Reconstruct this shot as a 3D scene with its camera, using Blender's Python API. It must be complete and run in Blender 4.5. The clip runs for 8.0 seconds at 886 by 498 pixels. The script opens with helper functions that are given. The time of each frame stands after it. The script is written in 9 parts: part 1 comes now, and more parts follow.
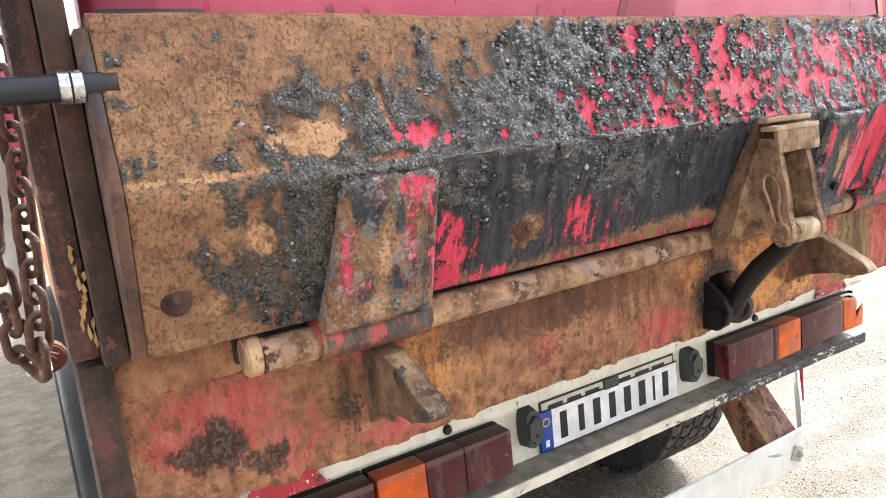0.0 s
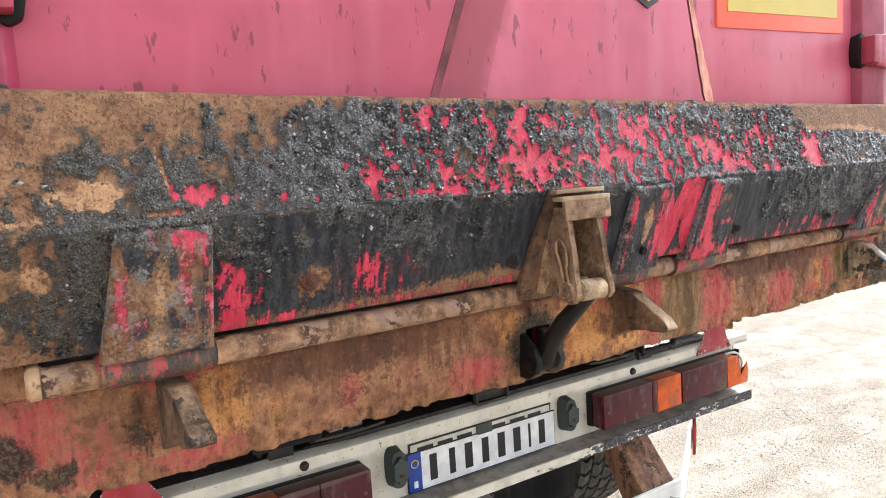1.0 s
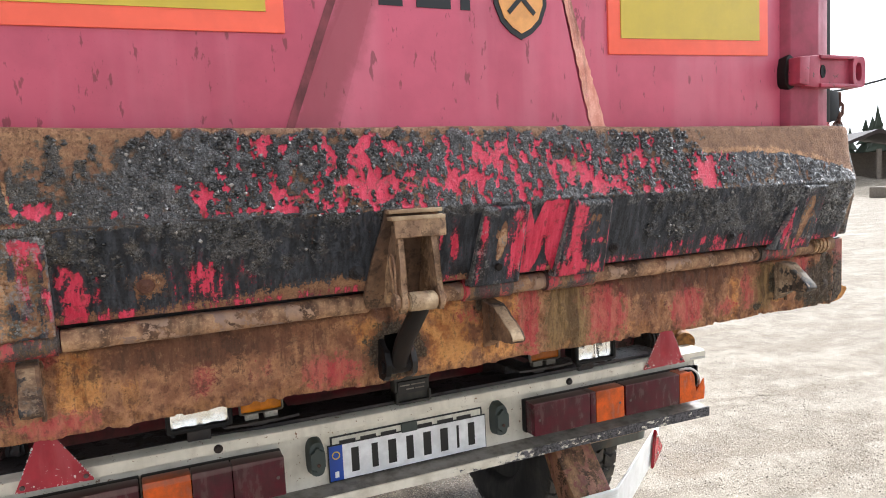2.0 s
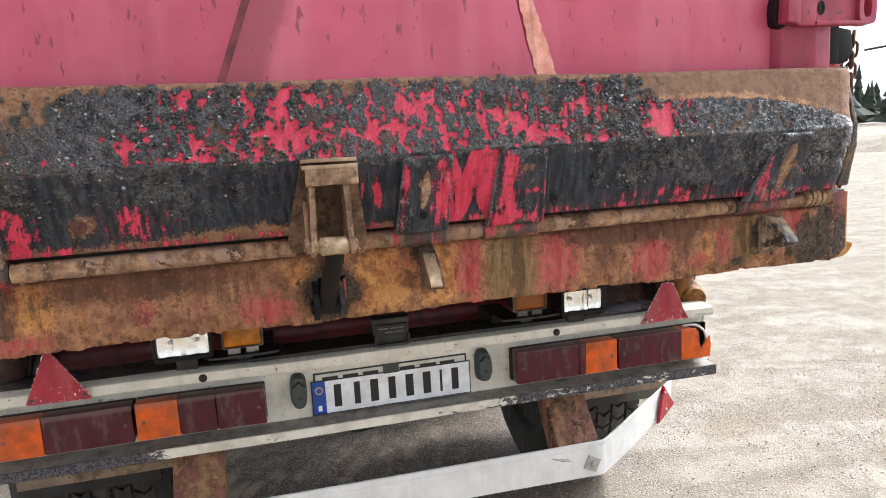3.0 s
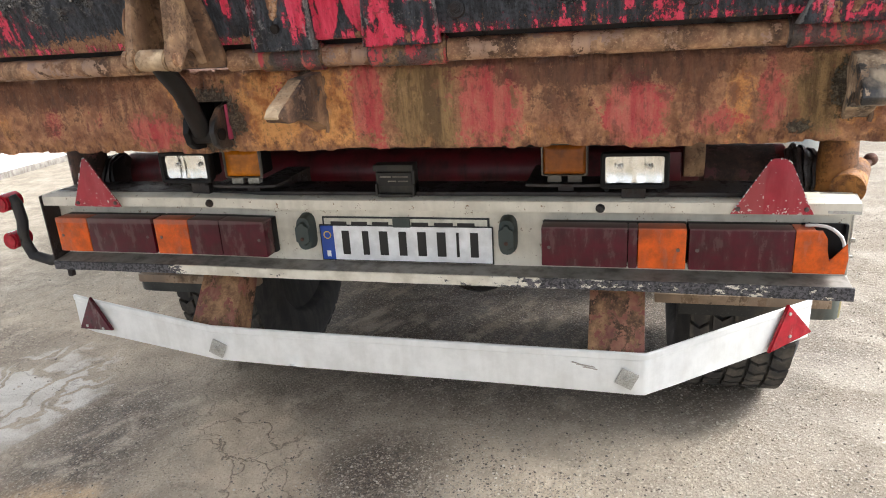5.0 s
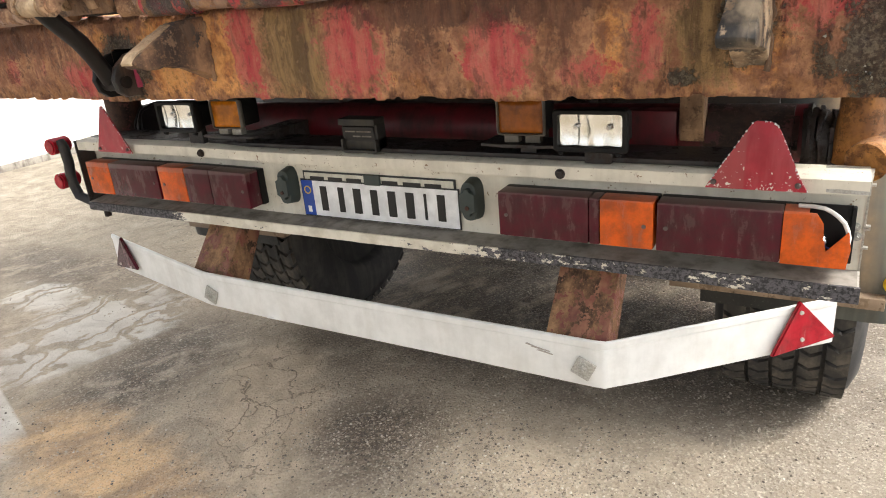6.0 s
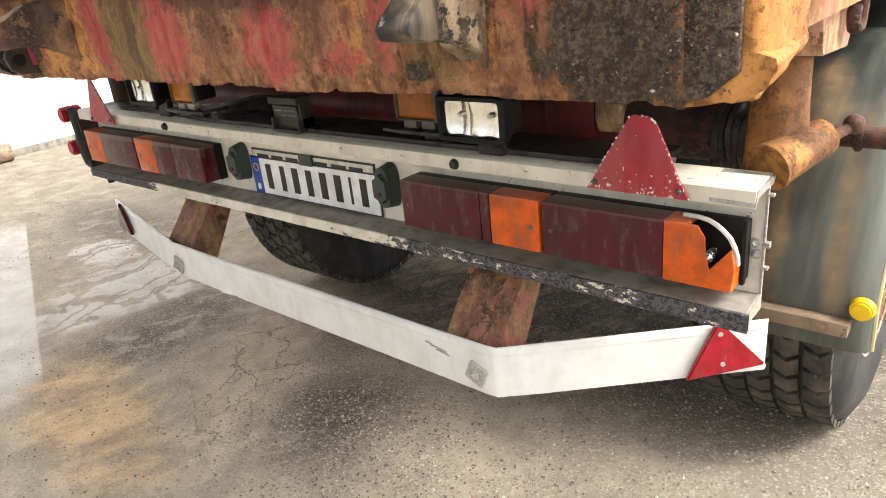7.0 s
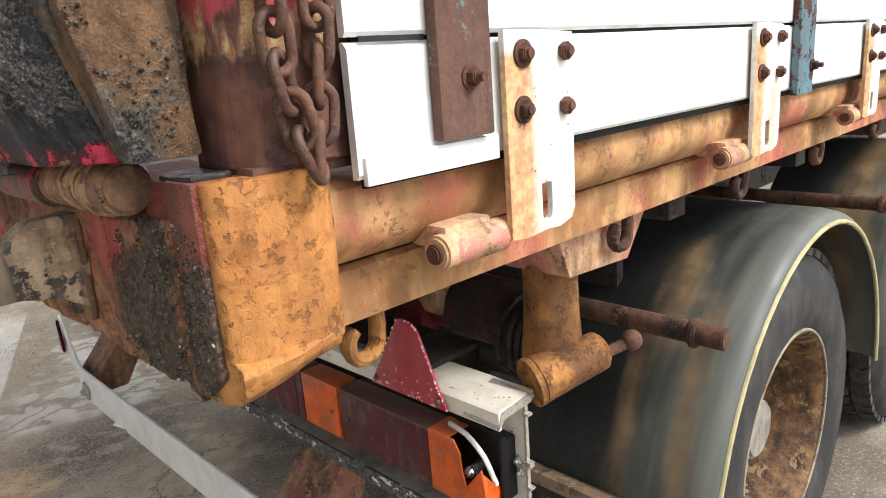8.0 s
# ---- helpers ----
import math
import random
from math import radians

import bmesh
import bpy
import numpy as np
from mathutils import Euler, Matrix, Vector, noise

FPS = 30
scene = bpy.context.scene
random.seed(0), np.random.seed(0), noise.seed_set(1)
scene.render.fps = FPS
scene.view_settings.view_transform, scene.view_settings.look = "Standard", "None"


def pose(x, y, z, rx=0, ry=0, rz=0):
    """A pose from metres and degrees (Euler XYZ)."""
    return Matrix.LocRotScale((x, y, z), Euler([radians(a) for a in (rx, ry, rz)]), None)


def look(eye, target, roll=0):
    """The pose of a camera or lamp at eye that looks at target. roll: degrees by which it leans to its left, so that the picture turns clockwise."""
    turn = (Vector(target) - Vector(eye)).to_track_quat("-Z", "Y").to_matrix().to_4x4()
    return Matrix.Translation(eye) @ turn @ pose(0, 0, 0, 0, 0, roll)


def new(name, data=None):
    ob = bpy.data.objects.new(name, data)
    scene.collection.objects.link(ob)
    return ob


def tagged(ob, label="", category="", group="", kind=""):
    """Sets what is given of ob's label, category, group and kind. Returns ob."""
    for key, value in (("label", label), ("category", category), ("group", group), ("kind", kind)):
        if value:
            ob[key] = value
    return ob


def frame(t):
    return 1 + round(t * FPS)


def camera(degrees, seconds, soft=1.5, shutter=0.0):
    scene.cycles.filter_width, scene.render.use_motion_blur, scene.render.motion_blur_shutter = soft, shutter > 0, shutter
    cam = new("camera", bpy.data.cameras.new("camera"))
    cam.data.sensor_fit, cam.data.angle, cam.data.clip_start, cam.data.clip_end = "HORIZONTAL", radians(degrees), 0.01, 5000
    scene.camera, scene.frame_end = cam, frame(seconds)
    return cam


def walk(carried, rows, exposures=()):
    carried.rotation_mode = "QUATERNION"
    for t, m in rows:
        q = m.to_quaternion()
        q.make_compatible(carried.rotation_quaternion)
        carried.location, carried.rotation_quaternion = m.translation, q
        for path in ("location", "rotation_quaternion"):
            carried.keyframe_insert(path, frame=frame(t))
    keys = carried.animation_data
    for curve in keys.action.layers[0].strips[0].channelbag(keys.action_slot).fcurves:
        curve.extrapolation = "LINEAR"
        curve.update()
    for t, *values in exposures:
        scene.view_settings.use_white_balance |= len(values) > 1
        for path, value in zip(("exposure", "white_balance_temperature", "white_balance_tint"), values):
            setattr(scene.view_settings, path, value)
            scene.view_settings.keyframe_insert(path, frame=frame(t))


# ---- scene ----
cam = camera(65.2, 8.0, soft=1.0)
PATH = [
    (0, (-1.28, -1.331, 1.668), (-0.273, 0.362, 1.321), -5.9),
    (0.5, (-1.229, -1.487, 1.675), (-0.236, 0.225, 1.389), -5.3),
    (1, (-1.098, -1.59, 1.671), (-0.043, 0.094, 1.454), -3.6),
    (1.5, (-0.915, -1.722, 1.674), (0.08, 0.002, 1.482), -3.3),
    (2, (-0.745, -1.94, 1.679), (0.083, -0.13, 1.487), -2.8),
    (2.2, (-0.685, -2.009, 1.672), (0.112, -0.191, 1.43), -2.9),
    (3.3, (-0.205, -2.150, 1.640), (0.118, -0.201, 1.330), -2.7),
    (3.5, (-0.089, -2.158, 1.629), (0.111, -0.194, 1.312), -2.2),
    (4, (0.169, -2.182, 1.599), (0.158, -0.236, 1.138), -1.9),
    (4.5, (0.394, -1.987, 1.537), (0.168, -0.054, 1.076), 1.9),
    (4.7, (0.469, -1.91, 1.517), (0.158, -0.01, 0.975), -0.1),
    (5.8, (1.014, -1.589, 1.441), (0.095, 0.039, 0.73), -6.2),
    (6, (1.086, -1.506, 1.422), (0.137, 0.103, 0.709), -5.2),
    (6.5, (1.242, -1.286, 1.395), (0.155, 0.193, 0.601), -5.1),
    (7, (1.462, -1.133, 1.394), (0.23, 0.243, 0.627), -6.2),
    (7.4, (1.644, -0.998, 1.428), (0.367, 0.349, 0.684), -6.4),
    (7.5, (1.68, -0.963, 1.438), (0.364, 0.38, 0.755), -5.4),
    (7.6, (1.697, -0.926, 1.459), (0.369, 0.422, 0.81), -5.4),
    (7.7, (1.729, -0.891, 1.443), (0.377, 0.471, 0.877), -3.7),
    (7.8, (1.737, -0.842, 1.487), (0.393, 0.533, 0.938), -3.5),
    (7.9, (1.76, -0.771, 1.53), (0.402, 0.581, 0.956), -5.6),
    (8, (1.78, -0.748, 1.521), (0.394, 0.599, 1.008), -4.3),
]
EXPOSURES = [(0.0, 2.36, 6050, 10), (0.5, 2.32, 6050, 10), (1.5, 1.86, 5950, 10), (2.0, 1.76, 5950, 10), (3.5, 1.79, 5920, 10), (4.5, 1.78, 5900, 10), (6.0, 1.80, 6450, 10), (6.5, 1.84, 6500, 10), (7.5, 1.60, 6500, 10), (8.0, 1.08, 6250, 10)]
walk(cam, [(t, look(eye, target, roll)) for t, eye, target, roll in PATH], EXPOSURES)

# ---------- world and sun ----------
SUN_DIR = Vector((0.66, 0.20, 0.72)).normalized()
world = bpy.data.worlds.new("sky")
scene.world = world
world.use_nodes = True
wn = world.node_tree
wn.nodes.clear()
sky = wn.nodes.new("ShaderNodeTexSky")
sky.sky_type = 'NISHITA'
sky.sun_disc = False
sky.sun_elevation = math.asin(SUN_DIR.z)
sky.sun_rotation = math.atan2(SUN_DIR.x, SUN_DIR.y)
sky.dust_density = 4.0
grey = wn.nodes.new("ShaderNodeRGBToBW")
haze = wn.nodes.new("ShaderNodeMix")
haze.data_type = 'RGBA'
haze.inputs[0].default_value = 0.93
bg = wn.nodes.new("ShaderNodeBackground")
bg.inputs[1].default_value = 0.15
wout = wn.nodes.new("ShaderNodeOutputWorld")
wn.links.new(sky.outputs[0], grey.inputs[0])
wn.links.new(sky.outputs[0], haze.inputs[6])
wn.links.new(grey.outputs[0], haze.inputs[7])
wn.links.new(haze.outputs[2], bg.inputs[0])
wn.links.new(bg.outputs[0], wout.inputs[0])
sun = new("sun", bpy.data.lights.new("sun", 'SUN'))
sun.data.energy = 1.0
sun.data.angle = radians(14)
sun.data.color = (1.0, 0.93, 0.82)
sun.matrix_world = look(SUN_DIR * 20, (0, 0, 0))


# ---------- noise on arrays ----------
def lattice(ix, iy, seed):
    h = (ix.astype(np.int64) * 374761393 + iy.astype(np.int64) * 668265263 + seed * 974634777) & 0xFFFFFFFF
    h = ((h ^ (h >> 13)) * 1274126177) & 0xFFFFFFFF
    h = ((h ^ (h >> 16)) * 2246822519) & 0xFFFFFFFF
    return ((h ^ (h >> 15)) & 0xFFFFFF) / float(0xFFFFFF)


def vnoise(x, y, seed=0):
    x, y = np.asarray(x, float), np.asarray(y, float)
    ix, iy = np.floor(x), np.floor(y)
    fx, fy = x - ix, y - iy
    fx, fy = fx * fx * (3 - 2 * fx), fy * fy * (3 - 2 * fy)
    a, b = lattice(ix, iy, seed), lattice(ix + 1, iy, seed)
    c, d = lattice(ix, iy + 1, seed), lattice(ix + 1, iy + 1, seed)
    return (a * (1 - fx) + b * fx) * (1 - fy) + (c * (1 - fx) + d * fx) * fy


def fbm(x, y, seed=0, octaves=4):
    total, amp, norm = 0.0, 1.0, 0.0
    for k in range(octaves):
        total = total + amp * vnoise(x * 2 ** k + 17.3 * k, y * 2 ** k - 9.1 * k, seed + k)
        norm += amp
        amp *= 0.55
    return total / norm


def ss(lo, hi, v):
    v = np.clip((v - lo) / (hi - lo), 0, 1)
    return v * v * (3 - 2 * v)


# ---------- materials ----------
def lin(r, g, b):
    return tuple(((c / 255 + 0.055) / 1.055) ** 2.4 if c > 10 else c / 255 / 12.92 for c in (r, g, b))


class Nodes:
    """A small writer of shader nodes."""

    def __init__(self, name):
        self.mat = bpy.data.materials.new(name)
        self.mat.use_nodes = True
        self.t = self.mat.node_tree
        self.bsdf = self.t.nodes["Principled BSDF"]
        self.coord = self.t.nodes.new("ShaderNodeTexCoord").outputs["Object"]

    def put(self, sock, v):
        if isinstance(v, bpy.types.NodeSocket):
            self.t.links.new(v, sock)
        elif isinstance(v, (tuple, list)) and len(v) == 3 and sock.type == 'RGBA':
            sock.default_value = (*v, 1)
        else:
            sock.default_value = v

    def co(self, sx=1, sy=1, sz=1, off=(0, 0, 0)):
        n = self.t.nodes.new("ShaderNodeMapping")
        n.inputs["Scale"].default_value = (sx, sy, sz)
        n.inputs["Location"].default_value = off
        self.put(n.inputs["Vector"], self.coord)
        return n.outputs[0]

    def noise(self, scale, detail=4, rough=0.6, vec=None, dist=0.0):
        n = self.t.nodes.new("ShaderNodeTexNoise")
        self.put(n.inputs["Vector"], vec or self.coord)
        n.inputs["Scale"].default_value = scale
        n.inputs["Detail"].default_value = detail
        n.inputs["Roughness"].default_value = rough
        n.inputs["Distortion"].default_value = dist
        return n.outputs["Fac"]

    def voronoi(self, scale, feature='F1', vec=None):
        n = self.t.nodes.new("ShaderNodeTexVoronoi")
        n.feature = feature
        self.put(n.inputs["Vector"], vec or self.coord)
        n.inputs["Scale"].default_value = scale
        return n.outputs["Distance"]

    def m(self, op, a, b=0.5, clamp=False):
        n = self.t.nodes.new("ShaderNodeMath")
        n.operation = op
        n.use_clamp = clamp
        self.put(n.inputs[0], a)
        self.put(n.inputs[1], b)
        return n.outputs[0]

    def step(self, v, lo, hi, a=0.0, b=1.0):
        n = self.t.nodes.new("ShaderNodeMapRange")
        n.interpolation_type = 'SMOOTHSTEP'
        self.put(n.inputs["Value"], v)
        for key, val in (("From Min", lo), ("From Max", hi), ("To Min", a), ("To Max", b)):
            n.inputs[key].default_value = val
        return n.outputs["Result"]

    def mix(self, f, a, b):
        n = self.t.nodes.new("ShaderNodeMix")
        n.data_type = 'RGBA'
        self.put(n.inputs[0], f)
        self.put(n.inputs[6], a)
        self.put(n.inputs[7], b)
        return n.outputs[2]

    def fmix(self, f, a, b):
        n = self.t.nodes.new("ShaderNodeMix")
        self.put(n.inputs[0], f)
        self.put(n.inputs[2], a)
        self.put(n.inputs[3], b)
        return n.outputs[0]

    def attr(self, name):
        n = self.t.nodes.new("ShaderNodeAttribute")
        n.attribute_name = name
        return n.outputs["Fac"]

    def axis(self, which):
        n = self.t.nodes.new("ShaderNodeSeparateXYZ")
        self.put(n.inputs[0], self.coord)
        return n.outputs[which]

    def random(self):
        return self.t.nodes.new("ShaderNodeObjectInfo").outputs["Random"]

    def out(self, color, rough=0.6, metal=0.0, height=None, strength=0.3, dist=0.003, spec=0.5, coat=0.0):
        self.put(self.bsdf.inputs["Base Color"], color)
        self.put(self.bsdf.inputs["Roughness"], rough)
        self.put(self.bsdf.inputs["Metallic"], metal)
        self.put(self.bsdf.inputs["Specular IOR Level"], spec)
        self.put(self.bsdf.inputs["Coat Weight"], coat)
        self.bsdf.inputs["Coat Roughness"].default_value = 0.15
        if height is not None:
            n = self.t.nodes.new("ShaderNodeBump")
            n.inputs["Strength"].default_value = strength
            n.inputs["Distance"].default_value = dist
            self.put(n.inputs["Height"], height)
            self.put(self.bsdf.inputs["Normal"], n.outputs[0])
        return self.mat


def gate_material():
    """Rust, soot, red paint, dust and tar, laid out by the masks of the mesh."""
    n = Nodes("tarred_rusty_gate")
    fine = n.noise(160, 5, 0.7)
    mid = n.noise(34, 5, 0.65)
    big = n.noise(6, 4, 0.6)
    streak = n.noise(1, 5, 0.65, n.co(80, 20, 14))
    speck = n.noise(1, 4, 0.65, n.co(210, 80, 170))
    speck2 = n.noise(75, 3, 0.6, n.co(1, 1, 1, (3, 1, 2)))
    grain = n.noise(420, 3, 0.7)
    rust = n.mix(n.step(mid, 0.34, 0.68), lin(124, 84, 58), lin(174, 131, 93))
    rust = n.mix(n.step(big, 0.42, 0.7), rust, lin(124, 84, 60))
    rust = n.mix(n.m('MULTIPLY', n.step(fine, 0.42, 0.75), 0.45), rust, lin(186, 144, 104))
    rust = n.mix(n.m('MULTIPLY', n.step(grain, 0.52, 0.64), 0.32), rust, lin(90, 60, 42))
    rust = n.mix(n.m('MULTIPLY', n.step(speck, 0.55, 0.66), 0.42), rust, lin(82, 56, 42))
    rust = n.mix(n.m('MULTIPLY', n.step(speck2, 0.60, 0.68), 0.4), rust, lin(76, 54, 42))
    tan = n.mix(n.step(mid, 0.35, 0.65), lin(158, 116, 84), lin(204, 158, 116))
    tan = n.mix(n.m('MULTIPLY', n.step(speck, 0.55, 0.66), 0.6), tan, lin(128, 88, 58))
    wob = n.m('ADD', n.m('MULTIPLY', n.m('SUBTRACT', fine, 0.5), 1.2), n.m('MULTIPLY', n.m('SUBTRACT', streak, 0.5), 1.5))
    rag = n.m('ADD', n.m('MULTIPLY', n.m('SUBTRACT', fine, 0.5), 1.7), n.m('MULTIPLY', n.m('SUBTRACT', mid, 0.5), 1.5))
    red = n.mix(n.step(streak, 0.35, 0.7), lin(196, 36, 66), lin(226, 74, 100))
    red = n.mix(n.m('MULTIPLY', n.step(speck2, 0.56, 0.66), 0.8), red, lin(140, 52, 54))
    red = n.mix(n.m('MULTIPLY', n.step(fine, 0.60, 0.72), 0.5), red, lin(196, 120, 104))
    olive = n.mix(n.step(fine, 0.38, 0.62), lin(46, 41, 35), lin(112, 96, 76))
    soot = n.mix(n.step(streak, 0.35, 0.7), lin(27, 29, 33), lin(72, 74, 80))
    soot = n.mix(n.m('MULTIPLY', n.m('MULTIPLY', n.step(mid, 0.52, 0.72), 0.5), n.step(n.axis(0), 0.2, -0.5)), soot, lin(96, 72, 58))
    soot = n.mix(n.m('MULTIPLY', n.step(speck, 0.56, 0.64), 0.5), soot, lin(20, 19, 19))
    tar = n.mix(n.step(grain, 0.38, 0.66), lin(31, 30, 31), lin(108, 105, 104))
    tar = n.mix(n.m('MULTIPLY', n.step(n.axis(0), -0.62, -0.90), n.step(mid, 0.40, 0.58, 0.35, 0.9)), tar, n.mix(n.step(grain, 0.4, 0.62), lin(36, 32, 28), lin(98, 86, 68)))
    tar = n.mix(n.m('MULTIPLY', n.m('MULTIPLY', n.step(mid, 0.5, 0.72), 0.4), n.step(n.axis(0), 0.5, 0.1)), tar, lin(92, 80, 66))
    dust = n.mix(n.step(fine, 0.35, 0.65), lin(104, 102, 100), lin(158, 156, 152))
    m_tan = n.step(n.m('ADD', n.attr("tan"), rag), 0.45, 0.6)
    m_red = n.step(n.m('ADD', n.attr("red"), wob), 0.46, 0.54)
    m_film = n.step(n.m('ADD', n.attr("red"), wob), 0.24, 0.46)
    m_soot = n.step(n.m('ADD', n.attr("soot"), wob), 0.42, 0.6)
    m_olive = n.step(n.m('ADD', n.attr("tar"), n.m('MULTIPLY', rag, 0.8)), 0.20, 0.42)
    m_tar = n.step(n.m('ADD', n.attr("tar"), rag), 0.44, 0.54)
    m_dust = n.step(n.m('ADD', n.attr("dust"), n.m('MULTIPLY', rag, 0.8)), 0.4, 0.75)
    clay = n.mix(n.step(mid, 0.35, 0.65), lin(132, 99, 76), lin(160, 123, 95))
    clay = n.mix(n.m('MULTIPLY', n.step(speck, 0.56, 0.66), 0.5), clay, lin(92, 72, 60))
    col = n.mix(n.m('MULTIPLY', n.step(n.m('ADD', n.attr("clay"), n.m('MULTIPLY', rag, 0.4)), 0.3, 0.6), 0.85), rust, clay)
    col = n.mix(m_tan, col, tan)
    col = n.mix(m_soot, col, soot)
    col = n.mix(n.m('MULTIPLY', n.m('MULTIPLY', m_olive, n.m('SUBTRACT', 1.0, m_soot)), 0.8), col, olive)
    col = n.mix(n.m('MULTIPLY', m_film, 0.55), col, lin(112, 30, 44))
    col = n.mix(m_red, col, red)
    col = n.mix(m_tar, col, tar)
    col = n.mix(n.m('MULTIPLY', m_dust, 0.7), col, dust)
    rough = n.fmix(m_soot, 0.82, 0.55)
    rough = n.fmix(m_red, rough, 0.4)
    rough = n.fmix(m_tar, rough, n.step(fine, 0.3, 0.7, 0.12, 0.4))
    lumps = n.m('SUBTRACT', 1.0, n.m('ADD', n.m('MULTIPLY', n.voronoi(130), 0.7), n.m('MULTIPLY', n.voronoi(300), 0.5)))
    height = n.m('ADD', n.m('MULTIPLY', n.m('MULTIPLY', lumps, m_tar), 1.4), n.m('MULTIPLY', n.m('ADD', fine, mid), 0.35))
    height = n.m('SUBTRACT', height, n.m('MULTIPLY', m_red, 0.25))
    height = n.m('ADD', height, n.m('MULTIPLY', grain, 0.35))
    height = n.m('SUBTRACT', height, n.m('MULTIPLY', n.m('MULTIPLY', n.step(speck, 0.54, 0.64), n.m('SUBTRACT', 1.0, m_red)), 0.5))
    return n.out(col, rough, 0.0, height, 0.9, 0.007, spec=n.fmix(m_tar, n.fmix(m_soot, 0.5, 0.35), 0.7), coat=n.m('MULTIPLY', m_tar, 0.25))


def rust_paint(name, paint, amount=0.5, rustc=((96, 54, 30), (168, 104, 52)), band=0.0, dirt=0.3):
    """Painted steel that rust has eaten: flakes, runs and dirt."""
    n = Nodes(name)
    fine = n.noise(170, 4, 0.7)
    mid = n.noise(26, 5, 0.68)
    big = n.noise(5, 4, 0.6)
    run = n.noise(1, 4, 0.6, n.co(16, 16, 2.2))
    rust = n.mix(n.step(mid, 0.3, 0.7), lin(*rustc[0]), lin(*rustc[1]))
    rust = n.mix(n.step(run, 0.42, 0.66), rust, lin(*[int(c * 0.55) for c in rustc[0]]))
    rust = n.mix(n.m('MULTIPLY', n.step(fine, 0.5, 0.75), 0.5), rust, lin(*[min(255, int(c * 1.15)) for c in rustc[1]]))
    pc = n.mix(n.step(big, 0.35, 0.65), lin(*paint), lin(*[int(c * 0.78) for c in paint]))
    pc = n.mix(n.m('MULTIPLY', n.step(run, 0.45, 0.7), 0.55), pc, lin(*rustc[1]))
    field = n.m('ADD', n.m('MULTIPLY', n.m('ADD', big, mid), 0.42), n.m('MULTIPLY', run, 0.3))
    field = n.m('ADD', field, n.m('MULTIPLY', n.m('SUBTRACT', fine, 0.5), 0.12))
    m_paint = n.step(field, 0.66 - 0.28 * amount, 0.69 - 0.28 * amount)
    col = n.mix(m_paint, rust, pc)
    grime = n.m('MULTIPLY', n.step(n.noise(9, 5, 0.7, n.co(1, 1, 1, (3, 1, 7))), 0.5, 0.68), dirt)
    col = n.mix(grime, col, lin(52, 44, 38))
    height = n.m('ADD', n.m('MULTIPLY', m_paint, 0.4), n.m('ADD', fine, n.m('MULTIPLY', mid, 1.3)))
    return n.out(col, n.fmix(m_paint, 0.86, 0.5), 0.0, height, 0.5, 0.003)


